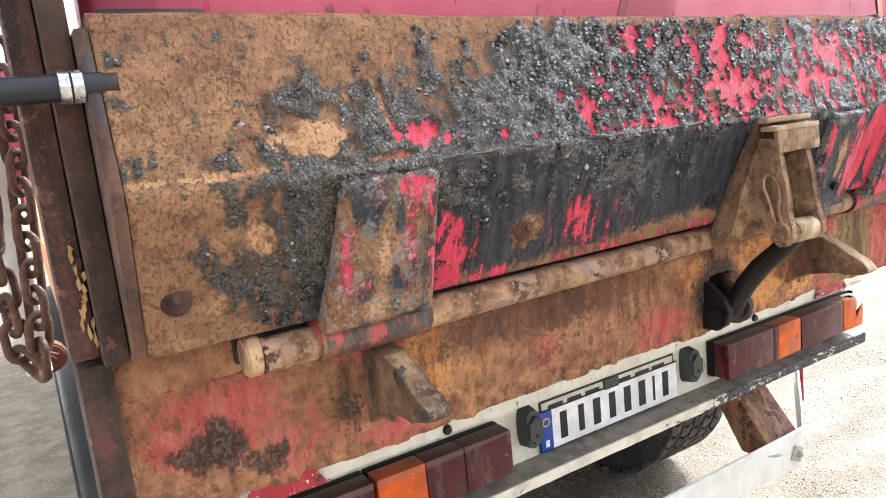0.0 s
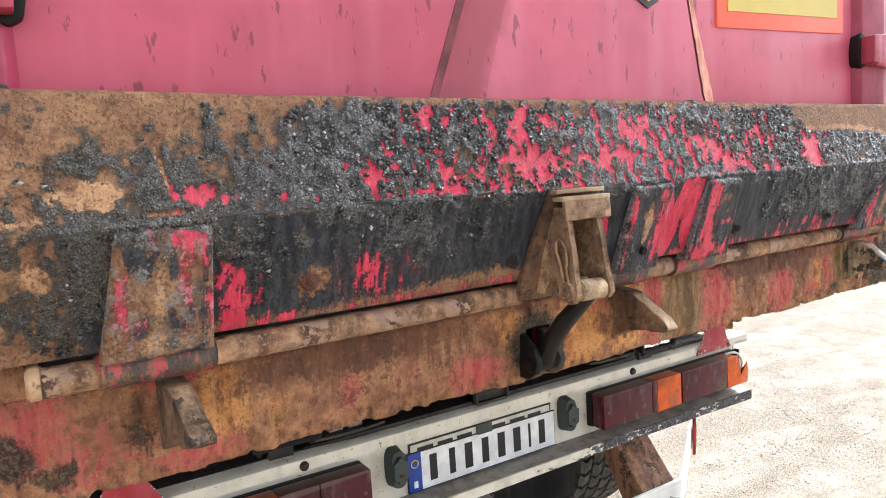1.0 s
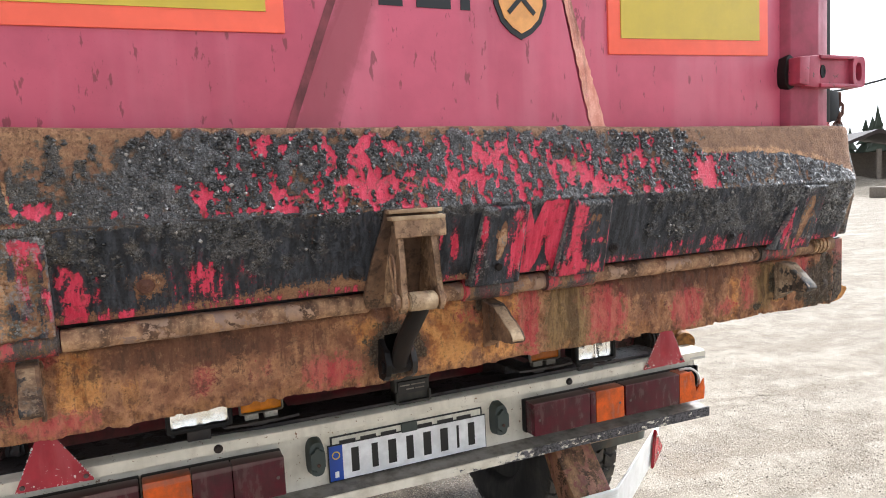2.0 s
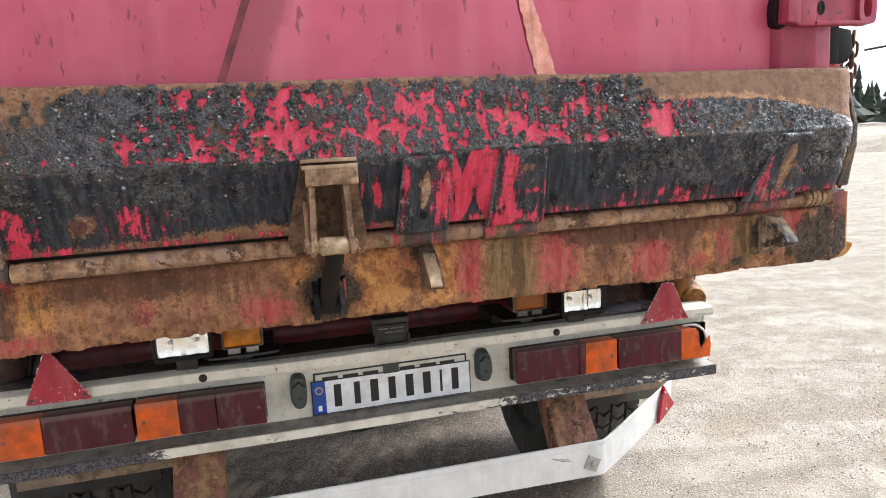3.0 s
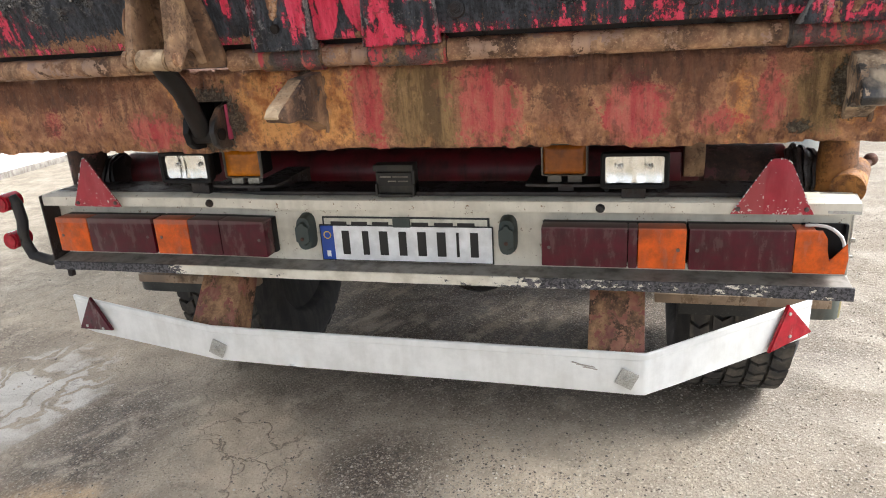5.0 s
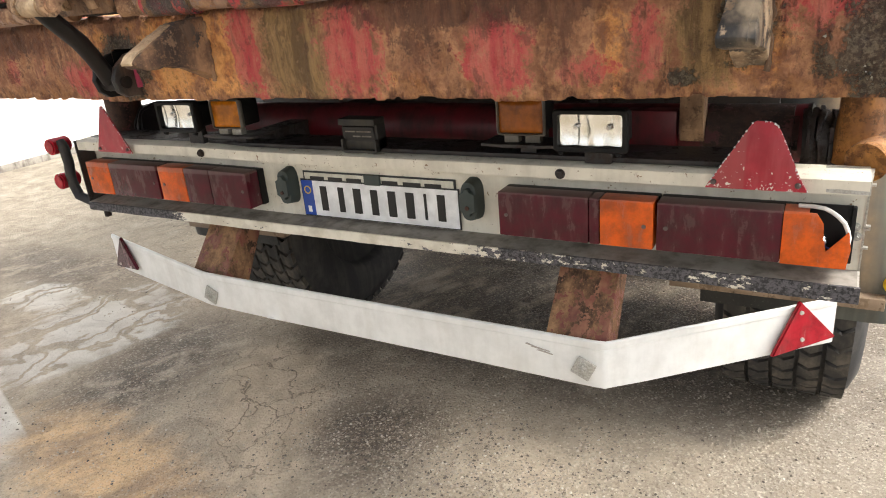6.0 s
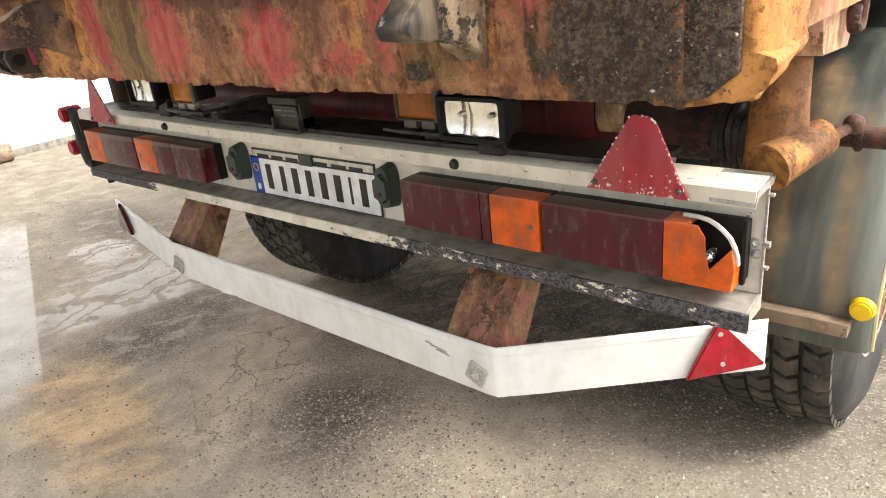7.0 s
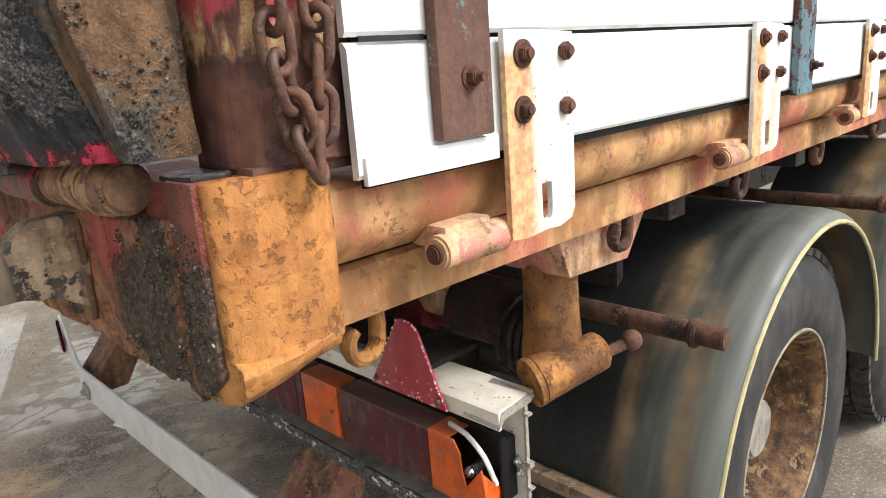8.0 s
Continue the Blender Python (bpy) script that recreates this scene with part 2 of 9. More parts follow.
def beam_material():
    """The rear cross beam: patches of faded red, orange rust, olive dirt and brown runs, laid out by the masks of the mesh."""
    n = Nodes("rust_banded_beam")
    fine = n.noise(150, 5, 0.7)
    mid = n.noise(30, 5, 0.68)
    run = n.noise(1, 5, 0.65, n.co(46, 24, 6))
    pit = n.noise(1, 5, 0.72, n.co(60, 60, 34, (4, 0, 1)))
    wob = n.m('ADD', n.m('MULTIPLY', n.m('SUBTRACT', mid, 0.5), 1.3), n.m('ADD', n.m('MULTIPLY', n.m('SUBTRACT', run, 0.5), 1.0), n.m('MULTIPLY', n.m('SUBTRACT', fine, 0.5), 0.8)))

    def at(name, lo, hi):
        return n.step(n.m('ADD', n.attr(name), wob), lo, hi)
    col = n.mix(n.step(mid, 0.36, 0.64), lin(148, 98, 70), lin(202, 148, 106))
    col = n.mix(at("orange", 0.35, 0.7), col, n.mix(n.step(mid, 0.36, 0.64), lin(188, 116, 62), lin(236, 172, 104)))
    col = n.mix(at("olive", 0.35, 0.65), col, n.mix(n.step(run, 0.4, 0.6), lin(112, 86, 54), lin(164, 130, 84)))
    col = n.mix(n.m('MULTIPLY', at("red", 0.38, 0.62), 0.9), col, n.mix(n.step(run, 0.35, 0.65), lin(196, 66, 72), lin(208, 116, 100)))
    col = n.mix(n.m('MULTIPLY', at("brown", 0.35, 0.65), 0.85), col, n.mix(n.step(run, 0.38, 0.62), lin(70, 42, 34), lin(122, 80, 58)))
    col = n.mix(n.m('MULTIPLY', n.step(run, 0.58, 0.66), 0.38), col, lin(84, 52, 40))
    col = n.mix(n.m('MULTIPLY', n.step(pit, 0.54, 0.64), 0.5), col, n.mix(n.step(fine, 0.4, 0.6), lin(70, 46, 36), lin(112, 76, 54)))
    col = n.mix(n.m('MULTIPLY', n.step(pit, 0.42, 0.34), 0.35), col, lin(198, 152, 112))
    low = n.step(n.m('ADD', n.axis(2), n.m('MULTIPLY', n.m('SUBTRACT', mid, 0.5), 0.14)), 1.246, 1.276, 1.0, 0.0)
    col = n.mix(n.m('MULTIPLY', low, 0.55), col, n.mix(n.step(pit, 0.4, 0.6), lin(186, 132, 80), lin(96, 58, 38)))
    tar = at("tar", 0.40, 0.60)
    col = n.mix(n.m('MULTIPLY', tar, 0.9), col, n.mix(n.step(fine, 0.45, 0.62), lin(38, 35, 30), lin(104, 96, 78)))
    col = n.mix(n.m('MULTIPLY', n.step(fine, 0.58, 0.7), 0.3), col, lin(76, 48, 34))
    scale = n.voronoi(34)
    height = n.m('ADD', fine, n.m('MULTIPLY', n.m('ADD', mid, pit), 1.4))
    height = n.m('ADD', height, n.m('ADD', n.m('MULTIPLY', tar, 0.8), n.m('MULTIPLY', n.step(scale, 0.2, 0.6, 1.0, 0.0), 0.5)))
    return n.out(col, 0.75, 0.0, height, 0.95, 0.009)


def plain_paint(name, rgb, rough=0.45, dirt=(96, 84, 70), amount=0.35, chips=None, coat=0.0, scale=1.0, vary=0.88):
    """Paint or plastic with dust, streaks and a few chips."""
    n = Nodes(name)
    fine = n.noise(180 * scale, 4, 0.7)
    mid = n.noise(14 * scale, 5, 0.65)
    run = n.noise(1, 4, 0.6, n.co(24 * scale, 24 * scale, 3 * scale))
    col = n.mix(n.step(mid, 0.3, 0.7), lin(*rgb), lin(*[int(c * vary) for c in rgb]))
    dm = n.m('MULTIPLY', n.step(n.m('ADD', n.m('MULTIPLY', run, 0.6), n.m('MULTIPLY', mid, 0.5)), 0.45, 0.75), amount)
    col = n.mix(dm, col, lin(*dirt))
    height = fine
    if chips:
        cm = n.step(n.m('ADD', n.m('MULTIPLY', n.noise(42 * scale, 4, 0.7), 0.7), n.m('MULTIPLY', fine, 0.3)), 0.60, 0.62)
        col = n.mix(cm, col, lin(*chips))
        height = n.m('SUBTRACT', fine, cm)
    return n.out(col, n.fmix(dm, rough, 0.8), 0.0, height, 0.12, 0.002, coat=coat)


def bare_metal(name, rgb, rough=0.5, metal=0.6, dirt=(110, 84, 58), amount=0.4):
    n = Nodes(name)
    fine = n.noise(200, 4, 0.7)
    mid = n.noise(20, 5, 0.65)
    dm = n.m('MULTIPLY', n.step(mid, 0.42, 0.68), amount)
    col = n.mix(dm, n.mix(n.step(fine, 0.35, 0.7), lin(*rgb), lin(*[int(c * 0.8) for c in rgb])), lin(*dirt))
    return n.out(col, n.fmix(dm, rough, 0.85), n.fmix(dm, metal, 0.0), n.m('ADD', fine, mid), 0.2, 0.002)


def lens_material(name, rgb, dust=0.35):
    n = Nodes(name)
    flute = n.m('SINE', n.m('MULTIPLY', n.axis(0), 900.0))
    mid = n.noise(18, 5, 0.7)
    fine = n.noise(140, 4, 0.7)
    run = n.noise(1, 5, 0.65, n.co(40, 40, 9))
    dm = n.m('MULTIPLY', n.step(n.m('ADD', n.m('MULTIPLY', mid, 0.25), n.m('ADD', n.m('MULTIPLY', run, 0.65), n.m('MULTIPLY', fine, 0.10))), 0.45, 0.72), dust)
    dm = n.m('ADD', dm, n.m('MULTIPLY', n.m('MULTIPLY', n.step(n.axis(2), 0.945, 0.9525), n.step(n.axis(2), 0.97, 0.96)), dust), True)
    col = n.mix(dm, n.mix(n.step(mid, 0.3, 0.7), lin(*rgb), lin(*[int(c * 0.7) for c in rgb])), lin(122, 104, 96))
    return n.out(col, n.fmix(dm, 0.22, 0.65), 0.0, n.m('ADD', n.m('MULTIPLY', flute, 0.25), n.m('MULTIPLY', fine, 0.3)), 0.12, 0.001, spec=0.35)


def bright_reflector():
    """Vapour-coated lamp bowl, a little clouded."""
    n = Nodes("lamp_reflector")
    return n.out(n.mix(n.step(n.noise(30, 3, 0.5), 0.4, 0.7), lin(250, 249, 244), lin(232, 228, 214)), 0.27, 1.0, n.noise(14, 2, 0.4), 0.05, 0.002)


def ground_material():
    """Damp, gritty yard surface: mottled brown-grey, ochre sand, pale dried patches, cracks, a pale slab, and painted
    shade under the truck.
    """
    n = Nodes("yard_ground")
    x, y = n.axis(0), n.axis(1)
    fine = n.noise(120, 5, 0.75)
    cell = n.t.nodes.new("ShaderNodeTexVoronoi")
    cell.inputs["Scale"].default_value = 150.0
    n.put(cell.inputs["Vector"], n.coord)
    bw = n.t.nodes.new("ShaderNodeRGBToBW")
    n.put(bw.inputs[0], cell.outputs["Color"])
    grain = bw.outputs[0]
    stones = n.voronoi(46)
    mid = n.noise(5.5, 6, 0.68, None, 0.4)
    flow = n.noise(1, 6, 0.66, n.co(1.7, 4.6, 1), 0.9)
    big = n.noise(0.7, 5, 0.6, None, 0.6)
    col = n.mix(n.step(mid, 0.35, 0.7), lin(126, 116, 101), lin(160, 149, 133))
    col = n.mix(n.m('MULTIPLY', n.step(flow, 0.5, 0.68), 0.35), col, lin(116, 105, 90))
    skew = n.t.nodes.new("ShaderNodeMapping")
    skew.vector_type = 'TEXTURE'
    skew.inputs["Rotation"].default_value = (0, 0, radians(66))
    skew.inputs["Scale"].default_value = (0.55, 0.15, 1)
    n.put(skew.inputs["Vector"], n.coord)
    wash = n.noise(1, 6, 0.64, skew.outputs[0], 0.7)

    sweep = n.t.nodes.new("ShaderNodeMapping")
    sweep.vector_type = 'TEXTURE'
    sweep.inputs["Rotation"].default_value = (0, 0, radians(-12))
    sweep.inputs["Scale"].default_value = (1.1, 0.42, 1)
    n.put(sweep.inputs["Vector"], n.coord)
    long = n.noise(1, 6, 0.6, sweep.outputs[0], 0.8)

    def pool(px, py, rx, ry, ragged, lo, hi, turn=0.0):
        """A patch with a ragged outline, turned by some degrees."""
        c, d = math.cos(radians(turn)), math.sin(radians(turn))
        dx, dy = n.m('SUBTRACT', x, px), n.m('SUBTRACT', y, py)
        ux = n.m('DIVIDE', n.m('ADD', n.m('MULTIPLY', dx, c), n.m('MULTIPLY', dy, d)), rx)
        uy = n.m('DIVIDE', n.m('SUBTRACT', n.m('MULTIPLY', dy, c), n.m('MULTIPLY', dx, d)), ry)
        r2 = n.m('ADD', n.m('MULTIPLY', ux, ux), n.m('MULTIPLY', uy, uy))
        rag = n.m('ADD', n.m('MULTIPLY', n.m('SUBTRACT', wash, 0.5), ragged), n.m('MULTIPLY', n.m('SUBTRACT', mid, 0.5), 0.6 * ragged))
        return n.step(n.m('ADD', r2, rag), lo, hi, 1.0, 0.0)
    # paler ground on the left half, damp brown stains over it, shade painted under the truck
    col = n.mix(n.m('MULTIPLY', pool(-1.2, 0.2, 2.4, 1.6, 2.0, 0.2, 1.4), 0.75), col, n.mix(n.step(mid, 0.35, 0.65), lin(198, 182, 160), lin(160, 146, 127)))
    stain_shade = n.m('MAXIMUM', n.m('MULTIPLY', pool(-1.36, 0.10, 0.30, 0.55, 2.2, 0.0, 1.5, 8), 0.9), n.m('MULTIPLY', pool(-0.20, 0.06, 0.26, 0.30, 2.4, 0.0, 1.6), 0.9))
    stain_shade = n.m('MAXIMUM', stain_shade, n.m('MULTIPLY', pool(-3.0, 0.75, 0.9, 0.28, 2.6, 0.0, 1.5), 0.75))
    stain_shade = n.m('MAXIMUM', stain_shade, n.m('MULTIPLY', pool(-0.7, 0.55, 0.5, 0.25, 2.4, 0.0, 1.5), 0.6))
    # shade between the wheels, put into the ground colour
    stain_shade = n.m('MAXIMUM', stain_shade, n.m('MULTIPLY', pool(0.1, 1.35, 1.5, 0.80, 1.6, 0.5, 1.6), 0.95))
    stain_shade = n.m('MAXIMUM', stain_shade, n.m('MULTIPLY', pool(2.1, 1.08, 0.30, 0.2, 3.0, 0.0, 1.4), 0.8))
    darkened = n.m('MULTIPLY', stain_shade, n.step(n.m('ADD', n.m('MULTIPLY', wash, 0.55), n.m('MULTIPLY', mid, 0.45)), 0.38, 0.52, 0.25, 1.0))
    col = n.mix(darkened, col, n.mix(n.step(n.m('ADD', n.m('MULTIPLY', fine, 0.6), n.m('MULTIPLY', grain, 0.4)), 0.4, 0.62), lin(66, 56, 47), lin(112, 97, 82)))
    # ochre wash of sand
    ochre = pool(-0.98, -0.42, 0.55, 0.20, 2.6, -0.2, 1.9, -8)
    col = n.mix(n.m('MULTIPLY', ochre, 0.75), col, n.mix(n.step(n.m('ADD', n.m('MULTIPLY', mid, 0.45), n.m('MULTIPLY', wash, 0.55)), 0.40, 0.60), lin(228, 190, 142), lin(168, 134, 100)))
    # pale dusty washes on the open side, and one brown oily spill
    spread = n.m('MULTIPLY', n.step(n.m('ADD', x, n.m('MULTIPLY', wash, 0.8)), 1.1, 1.8), n.step(n.m('ADD', n.m('MULTIPLY', long, 0.65), n.m('MULTIPLY', mid, 0.35)), 0.40, 0.66))
    col = n.mix(n.m('MULTIPLY', spread, 0.5), col, lin(196, 187, 171))
    bare = n.m('MULTIPLY', n.step(x, 0.9, 1.5), n.step(long, 0.50, 0.40))
    col = n.mix(n.m('MULTIPLY', bare, 0.4), col, lin(140, 127, 109))
    col = n.mix(n.m('MULTIPLY', pool(2.08, 1.0, 0.25, 0.17, 2.2, 0.1, 1.7), 0.75), col, n.mix(n.step(fine, 0.4, 0.65), lin(112, 96, 76), lin(150, 132, 108)))
    # gravel colour lowered away from the wall, to dim the too bright sunlit side
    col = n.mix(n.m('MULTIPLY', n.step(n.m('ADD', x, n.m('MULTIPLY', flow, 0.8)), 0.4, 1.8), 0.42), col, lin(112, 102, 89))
    # single grains
    col = n.mix(n.m('MULTIPLY', n.step(grain, 0.70, 0.85), 0.35), col, lin(200, 190, 172))
    col = n.mix(n.m('MULTIPLY', n.step(grain, 0.30, 0.15), 0.28), col, lin(92, 82, 70))
    # pale dried patches with crooked cracks between them
    warp = n.t.nodes.new("ShaderNodeVectorMath")
    warp.operation = 'ADD'
    nz = n.t.nodes.new("ShaderNodeTexNoise")
    nz.inputs["Scale"].default_value = 4.0
    nz.inputs["Detail"].default_value = 5.0
    n.put(nz.inputs["Vector"], n.coord)
    half = n.t.nodes.new("ShaderNodeVectorMath")
    half.operation = 'SCALE'
    half.inputs["Scale"].default_value = 0.6
    n.put(half.inputs[0], nz.outputs["Color"])
    n.put(warp.inputs[0], n.coord)
    n.put(warp.inputs[1], half.outputs[0])
    narrow = n.t.nodes.new("ShaderNodeMapping")
    narrow.inputs["Scale"].default_value = (5.4, 2.3, 1)
    n.put(narrow.inputs["Vector"], warp.outputs[0])
    gap = n.voronoi(1.0, 'DISTANCE_TO_EDGE', narrow.outputs[0])
    crack = n.voronoi(3.4, 'DISTANCE_TO_EDGE', warp.outputs[0])
    leftish = n.step(n.m('ADD', x, n.m('MULTIPLY', mid, 0.8)), -0.3, 0.5, 1.0, 0.0)
    tan = pool(-0.68, 0.10, 0.24, 0.62, 1.8, 0.2, 1.2, 38)
    col = n.mix(n.m('MULTIPLY', tan, 0.8), col, n.mix(n.step(mid, 0.35, 0.65), lin(208, 190, 166), lin(182, 164, 140)))
    pale = n.m('MULTIPLY', pool(-1.98, 0.26, 0.40, 0.58, 1.3, 0.5, 1.1), n.step(gap, 0.05, 0.15))
    pale = n.m('MULTIPLY', n.m('MAXIMUM', pale, n.m('MULTIPLY', pool(-2.7, 0.42, 0.4, 0.2, 2.0, 0.2, 1.0), n.step(gap, 0.04, 0.14))), 0.9)
    slab_edge = n.m('ADD', n.m('ADD', y, 0.164), n.m('MULTIPLY', n.m('ADD', x, 2.124), 0.352))
    slab = n.m('MULTIPLY', n.step(slab_edge, -0.012, 0.004, 1.0, 0.0), n.step(n.m('ADD', x, n.m('MULTIPLY', flow, 0.5)), -1.25, -1.0, 1.0, 0.0))
    slab = n.m('MULTIPLY', slab, n.m('MULTIPLY', n.step(n.m('ADD', x, n.m('MULTIPLY', flow, 0.8)), -3.6, -2.9), n.step(n.m('ADD', y, n.m('MULTIPLY', flow, 0.8)), -1.3, -0.6)))
    pale = n.m('MAXIMUM', pale, slab)
    col = n.mix(n.m('MULTIPLY', pale, 0.85), col, n.mix(n.step(mid, 0.35, 0.7), lin(222, 218, 210), lin(200, 193, 182)))
    cm = n.m('MULTIPLY', n.step(crack, 0.002, 0.022, 1.0, 0.0), n.m('MULTIPLY', leftish, n.m('MAXIMUM', n.m('MULTIPLY', n.step(big, 0.46, 0.58), 0.5), tan)))
    col = n.mix(n.m('MULTIPLY', cm, 0.6), col, lin(84, 72, 60))
    height = n.m('ADD', n.m('MULTIPLY', fine, 0.8), n.m('ADD', n.m('MULTIPLY', grain, 0.5), n.m('MULTIPLY', n.step(stones, 0.0, 0.45, 1.0, 0.0), 0.6)))
    height = n.m('SUBTRACT', height, n.m('MULTIPLY', cm, 1.2))
    rough = n.fmix(darkened, 0.9, n.step(mid, 0.4, 0.65, 0.5, 0.8))
    height = n.m('MULTIPLY', height, n.fmix(spread, 1.0, 0.45))
    return n.out(col, rough, 0.0, height, 0.9, 0.009)


def chipped_white(name, chip, amount):
    """Cream-white paint flaking off a dark edge."""
    n = Nodes(name)
    fine = n.noise(140, 4, 0.7)
    mid = n.noise(1, 5, 0.72, n.co(30, 60, 60))
    big = n.noise(1, 3, 0.6, n.co(3.2, 5, 5))
    col = n.mix(n.step(n.noise(16, 5, 0.6), 0.35, 0.7), lin(222, 216, 200), lin(190, 182, 164))
    side = n.m('ADD', n.step(n.axis(0), -0.1, 0.5, -0.05, 0.13), n.step(n.axis(0), -0.80, -0.62, 0.30, 0.0))
    f = n.m('ADD', n.m('ADD', n.m('MULTIPLY', mid, 0.55), n.m('MULTIPLY', big, 0.45)), n.m('ADD', side, n.m('MULTIPLY', n.m('SUBTRACT', fine, 0.5), 0.2)))
    cm = n.step(f, 0.60 - amount, 0.63 - amount)
    col = n.mix(cm, col, n.mix(n.step(fine, 0.4, 0.6), lin(*chip), lin(*[int(c * 2.3) for c in chip])))
    return n.out(col, n.fmix(cm, 0.5, 0.8), 0.0, n.m('SUBTRACT', n.m('MULTIPLY', fine, 0.4), cm), 0.4, 0.002)


def gate_red():
    """Sun-faded pink-red paint with drips of rust and long soft streaks."""
    n = Nodes("faded_pink_red_gate")
    fine = n.noise(180, 4, 0.7)
    mid = n.noise(5, 5, 0.6)
    run = n.noise(1, 4, 0.55, n.co(11, 11, 1.2))
    drip = n.noise(1, 4, 0.6, n.co(48, 48, 15))
    col = n.mix(n.step(mid, 0.3, 0.7), lin(202, 90, 114), lin(182, 78, 100))
    col = n.mix(n.m('MULTIPLY', n.step(run, 0.42, 0.7), 0.32), col, lin(206, 124, 140))
    lean = n.m('SUBTRACT', n.m('ADD', n.axis(0), 0.42), n.m('MULTIPLY', n.m('SUBTRACT', n.axis(2), 1.797), 0.398))
    lean = n.m('ADD', lean, n.m('MULTIPLY', n.m('SUBTRACT', n.noise(22, 5, 0.65), 0.5), 0.06))
    grime = n.m('MULTIPLY', n.step(lean, -0.004, 0.012), n.step(lean, 0.11, 0.07))
    col = n.mix(n.m('MULTIPLY', grime, 0.6), col, lin(138, 62, 66))
    col = n.mix(n.m('MULTIPLY', n.step(drip, 0.635, 0.68), 0.65), col, lin(104, 50, 50))
    col = n.mix(n.m('MULTIPLY', n.step(fine, 0.62, 0.72), 0.25), col, lin(120, 60, 62))
    return n.out(col, 0.42, 0.0, n.m('ADD', n.m('MULTIPLY', fine, 0.4), mid), 0.12, 0.003)


def galvanised():
    """Pale zinc-coated plate with ochre rust that has run down from the bolts."""
    n = Nodes("galvanised_bracket")
    fine = n.noise(200, 4, 0.7)
    run = n.noise(1, 3, 0.55, n.co(20, 26, 3.0))
    spot = n.noise(60, 4, 0.7)
    along = n.m('MODULO', n.m('ADD', n.axis(1), 6.48), 0.628)
    column = n.m('MULTIPLY', n.step(n.m('ADD', along, n.m('MULTIPLY', n.m('SUBTRACT', run, 0.5), 0.05)), 0.030, 0.056, 1.0, 0.0), n.step(n.axis(2), 1.536, 1.52))
    col = n.mix(n.step(fine, 0.35, 0.7), lin(228, 227, 222), lin(206, 204, 198))
    col = n.mix(n.m('MULTIPLY', n.m('MAXIMUM', n.m('MULTIPLY', n.step(run, 0.5, 0.66), 0.6), column), 0.85), col, n.mix(n.step(spot, 0.4, 0.6), lin(212, 166, 96), lin(176, 116, 58)))
    col = n.mix(n.m('MULTIPLY', n.step(spot, 0.64, 0.68), 0.8), col, lin(110, 76, 52))
    return n.out(col, 0.55, 0.0, fine, 0.15, 0.002)


def tarred_plate():
    """Brown plate caked with dried tar, stone dust and a little red."""
    n = Nodes("tar_caked_plate")
    fine = n.noise(170, 5, 0.72)
    mid = n.noise(24, 5, 0.7)
    big = n.noise(7, 4, 0.6)
    col = n.mix(n.step(mid, 0.35, 0.65), lin(104, 78, 58), lin(164, 128, 94))
    col = n.mix(n.step(n.m('ADD', big, n.m('ADD', n.m('MULTIPLY', n.m('SUBTRACT', fine, 0.5), 0.5), n.m('MULTIPLY', n.m('SUBTRACT', mid, 0.5), 0.5))), 0.45, 0.58), col, n.mix(n.step(fine, 0.4, 0.65), lin(38, 36, 35), lin(124, 118, 110)))
    col = n.mix(n.step(n.noise(11, 4, 0.6, n.co(1, 1, 1, (5, 2, 8))), 0.66, 0.72), col, lin(136, 62, 60))
    col = n.mix(n.m('MULTIPLY', n.step(fine, 0.64, 0.7), 0.7), col, lin(186, 172, 150))
    return n.out(col, n.step(fine, 0.35, 0.7, 0.25, 0.75), 0.0, n.m('ADD', n.m('MULTIPLY', fine, 1.2), n.m('MULTIPLY', mid, 2.2)), 1.0, 0.010)


def rib_material():
    """Red ribs smeared with tar and soot, worn to ochre."""
    n = Nodes("smeared_red_rib")
    fine = n.noise(170, 5, 0.7)
    mid = n.noise(32, 5, 0.68)
    smear = n.noise(1, 5, 0.62, n.co(34, 34, 6))
    smear2 = n.noise(1, 5, 0.62, n.co(24, 24, 7, (3, 5, 1)))
    red = n.mix(n.step(smear2, 0.4, 0.65), lin(186, 58, 72), lin(172, 104, 90))
    col = n.mix(n.step(n.m('ADD', smear2, n.m('MULTIPLY', n.m('SUBTRACT', mid, 0.5), 0.5)), 0.49, 0.56), red, n.mix(n.step(fine, 0.4, 0.6), lin(104, 80, 56), lin(146, 112, 80)))
    black = n.step(n.m('ADD', smear, n.m('MULTIPLY', n.m('SUBTRACT', fine, 0.5), 0.5)), 0.46, 0.53)
    col = n.mix(n.m('MULTIPLY', black, 0.9), col, n.mix(n.step(fine, 0.35, 0.65), lin(34, 32, 34), lin(76, 70, 68)))
    return n.out(col, n.fmix(black, 0.55, 0.4), 0.0, n.m('ADD', n.m('MULTIPLY', fine, 1.2), mid), 0.6, 0.004)


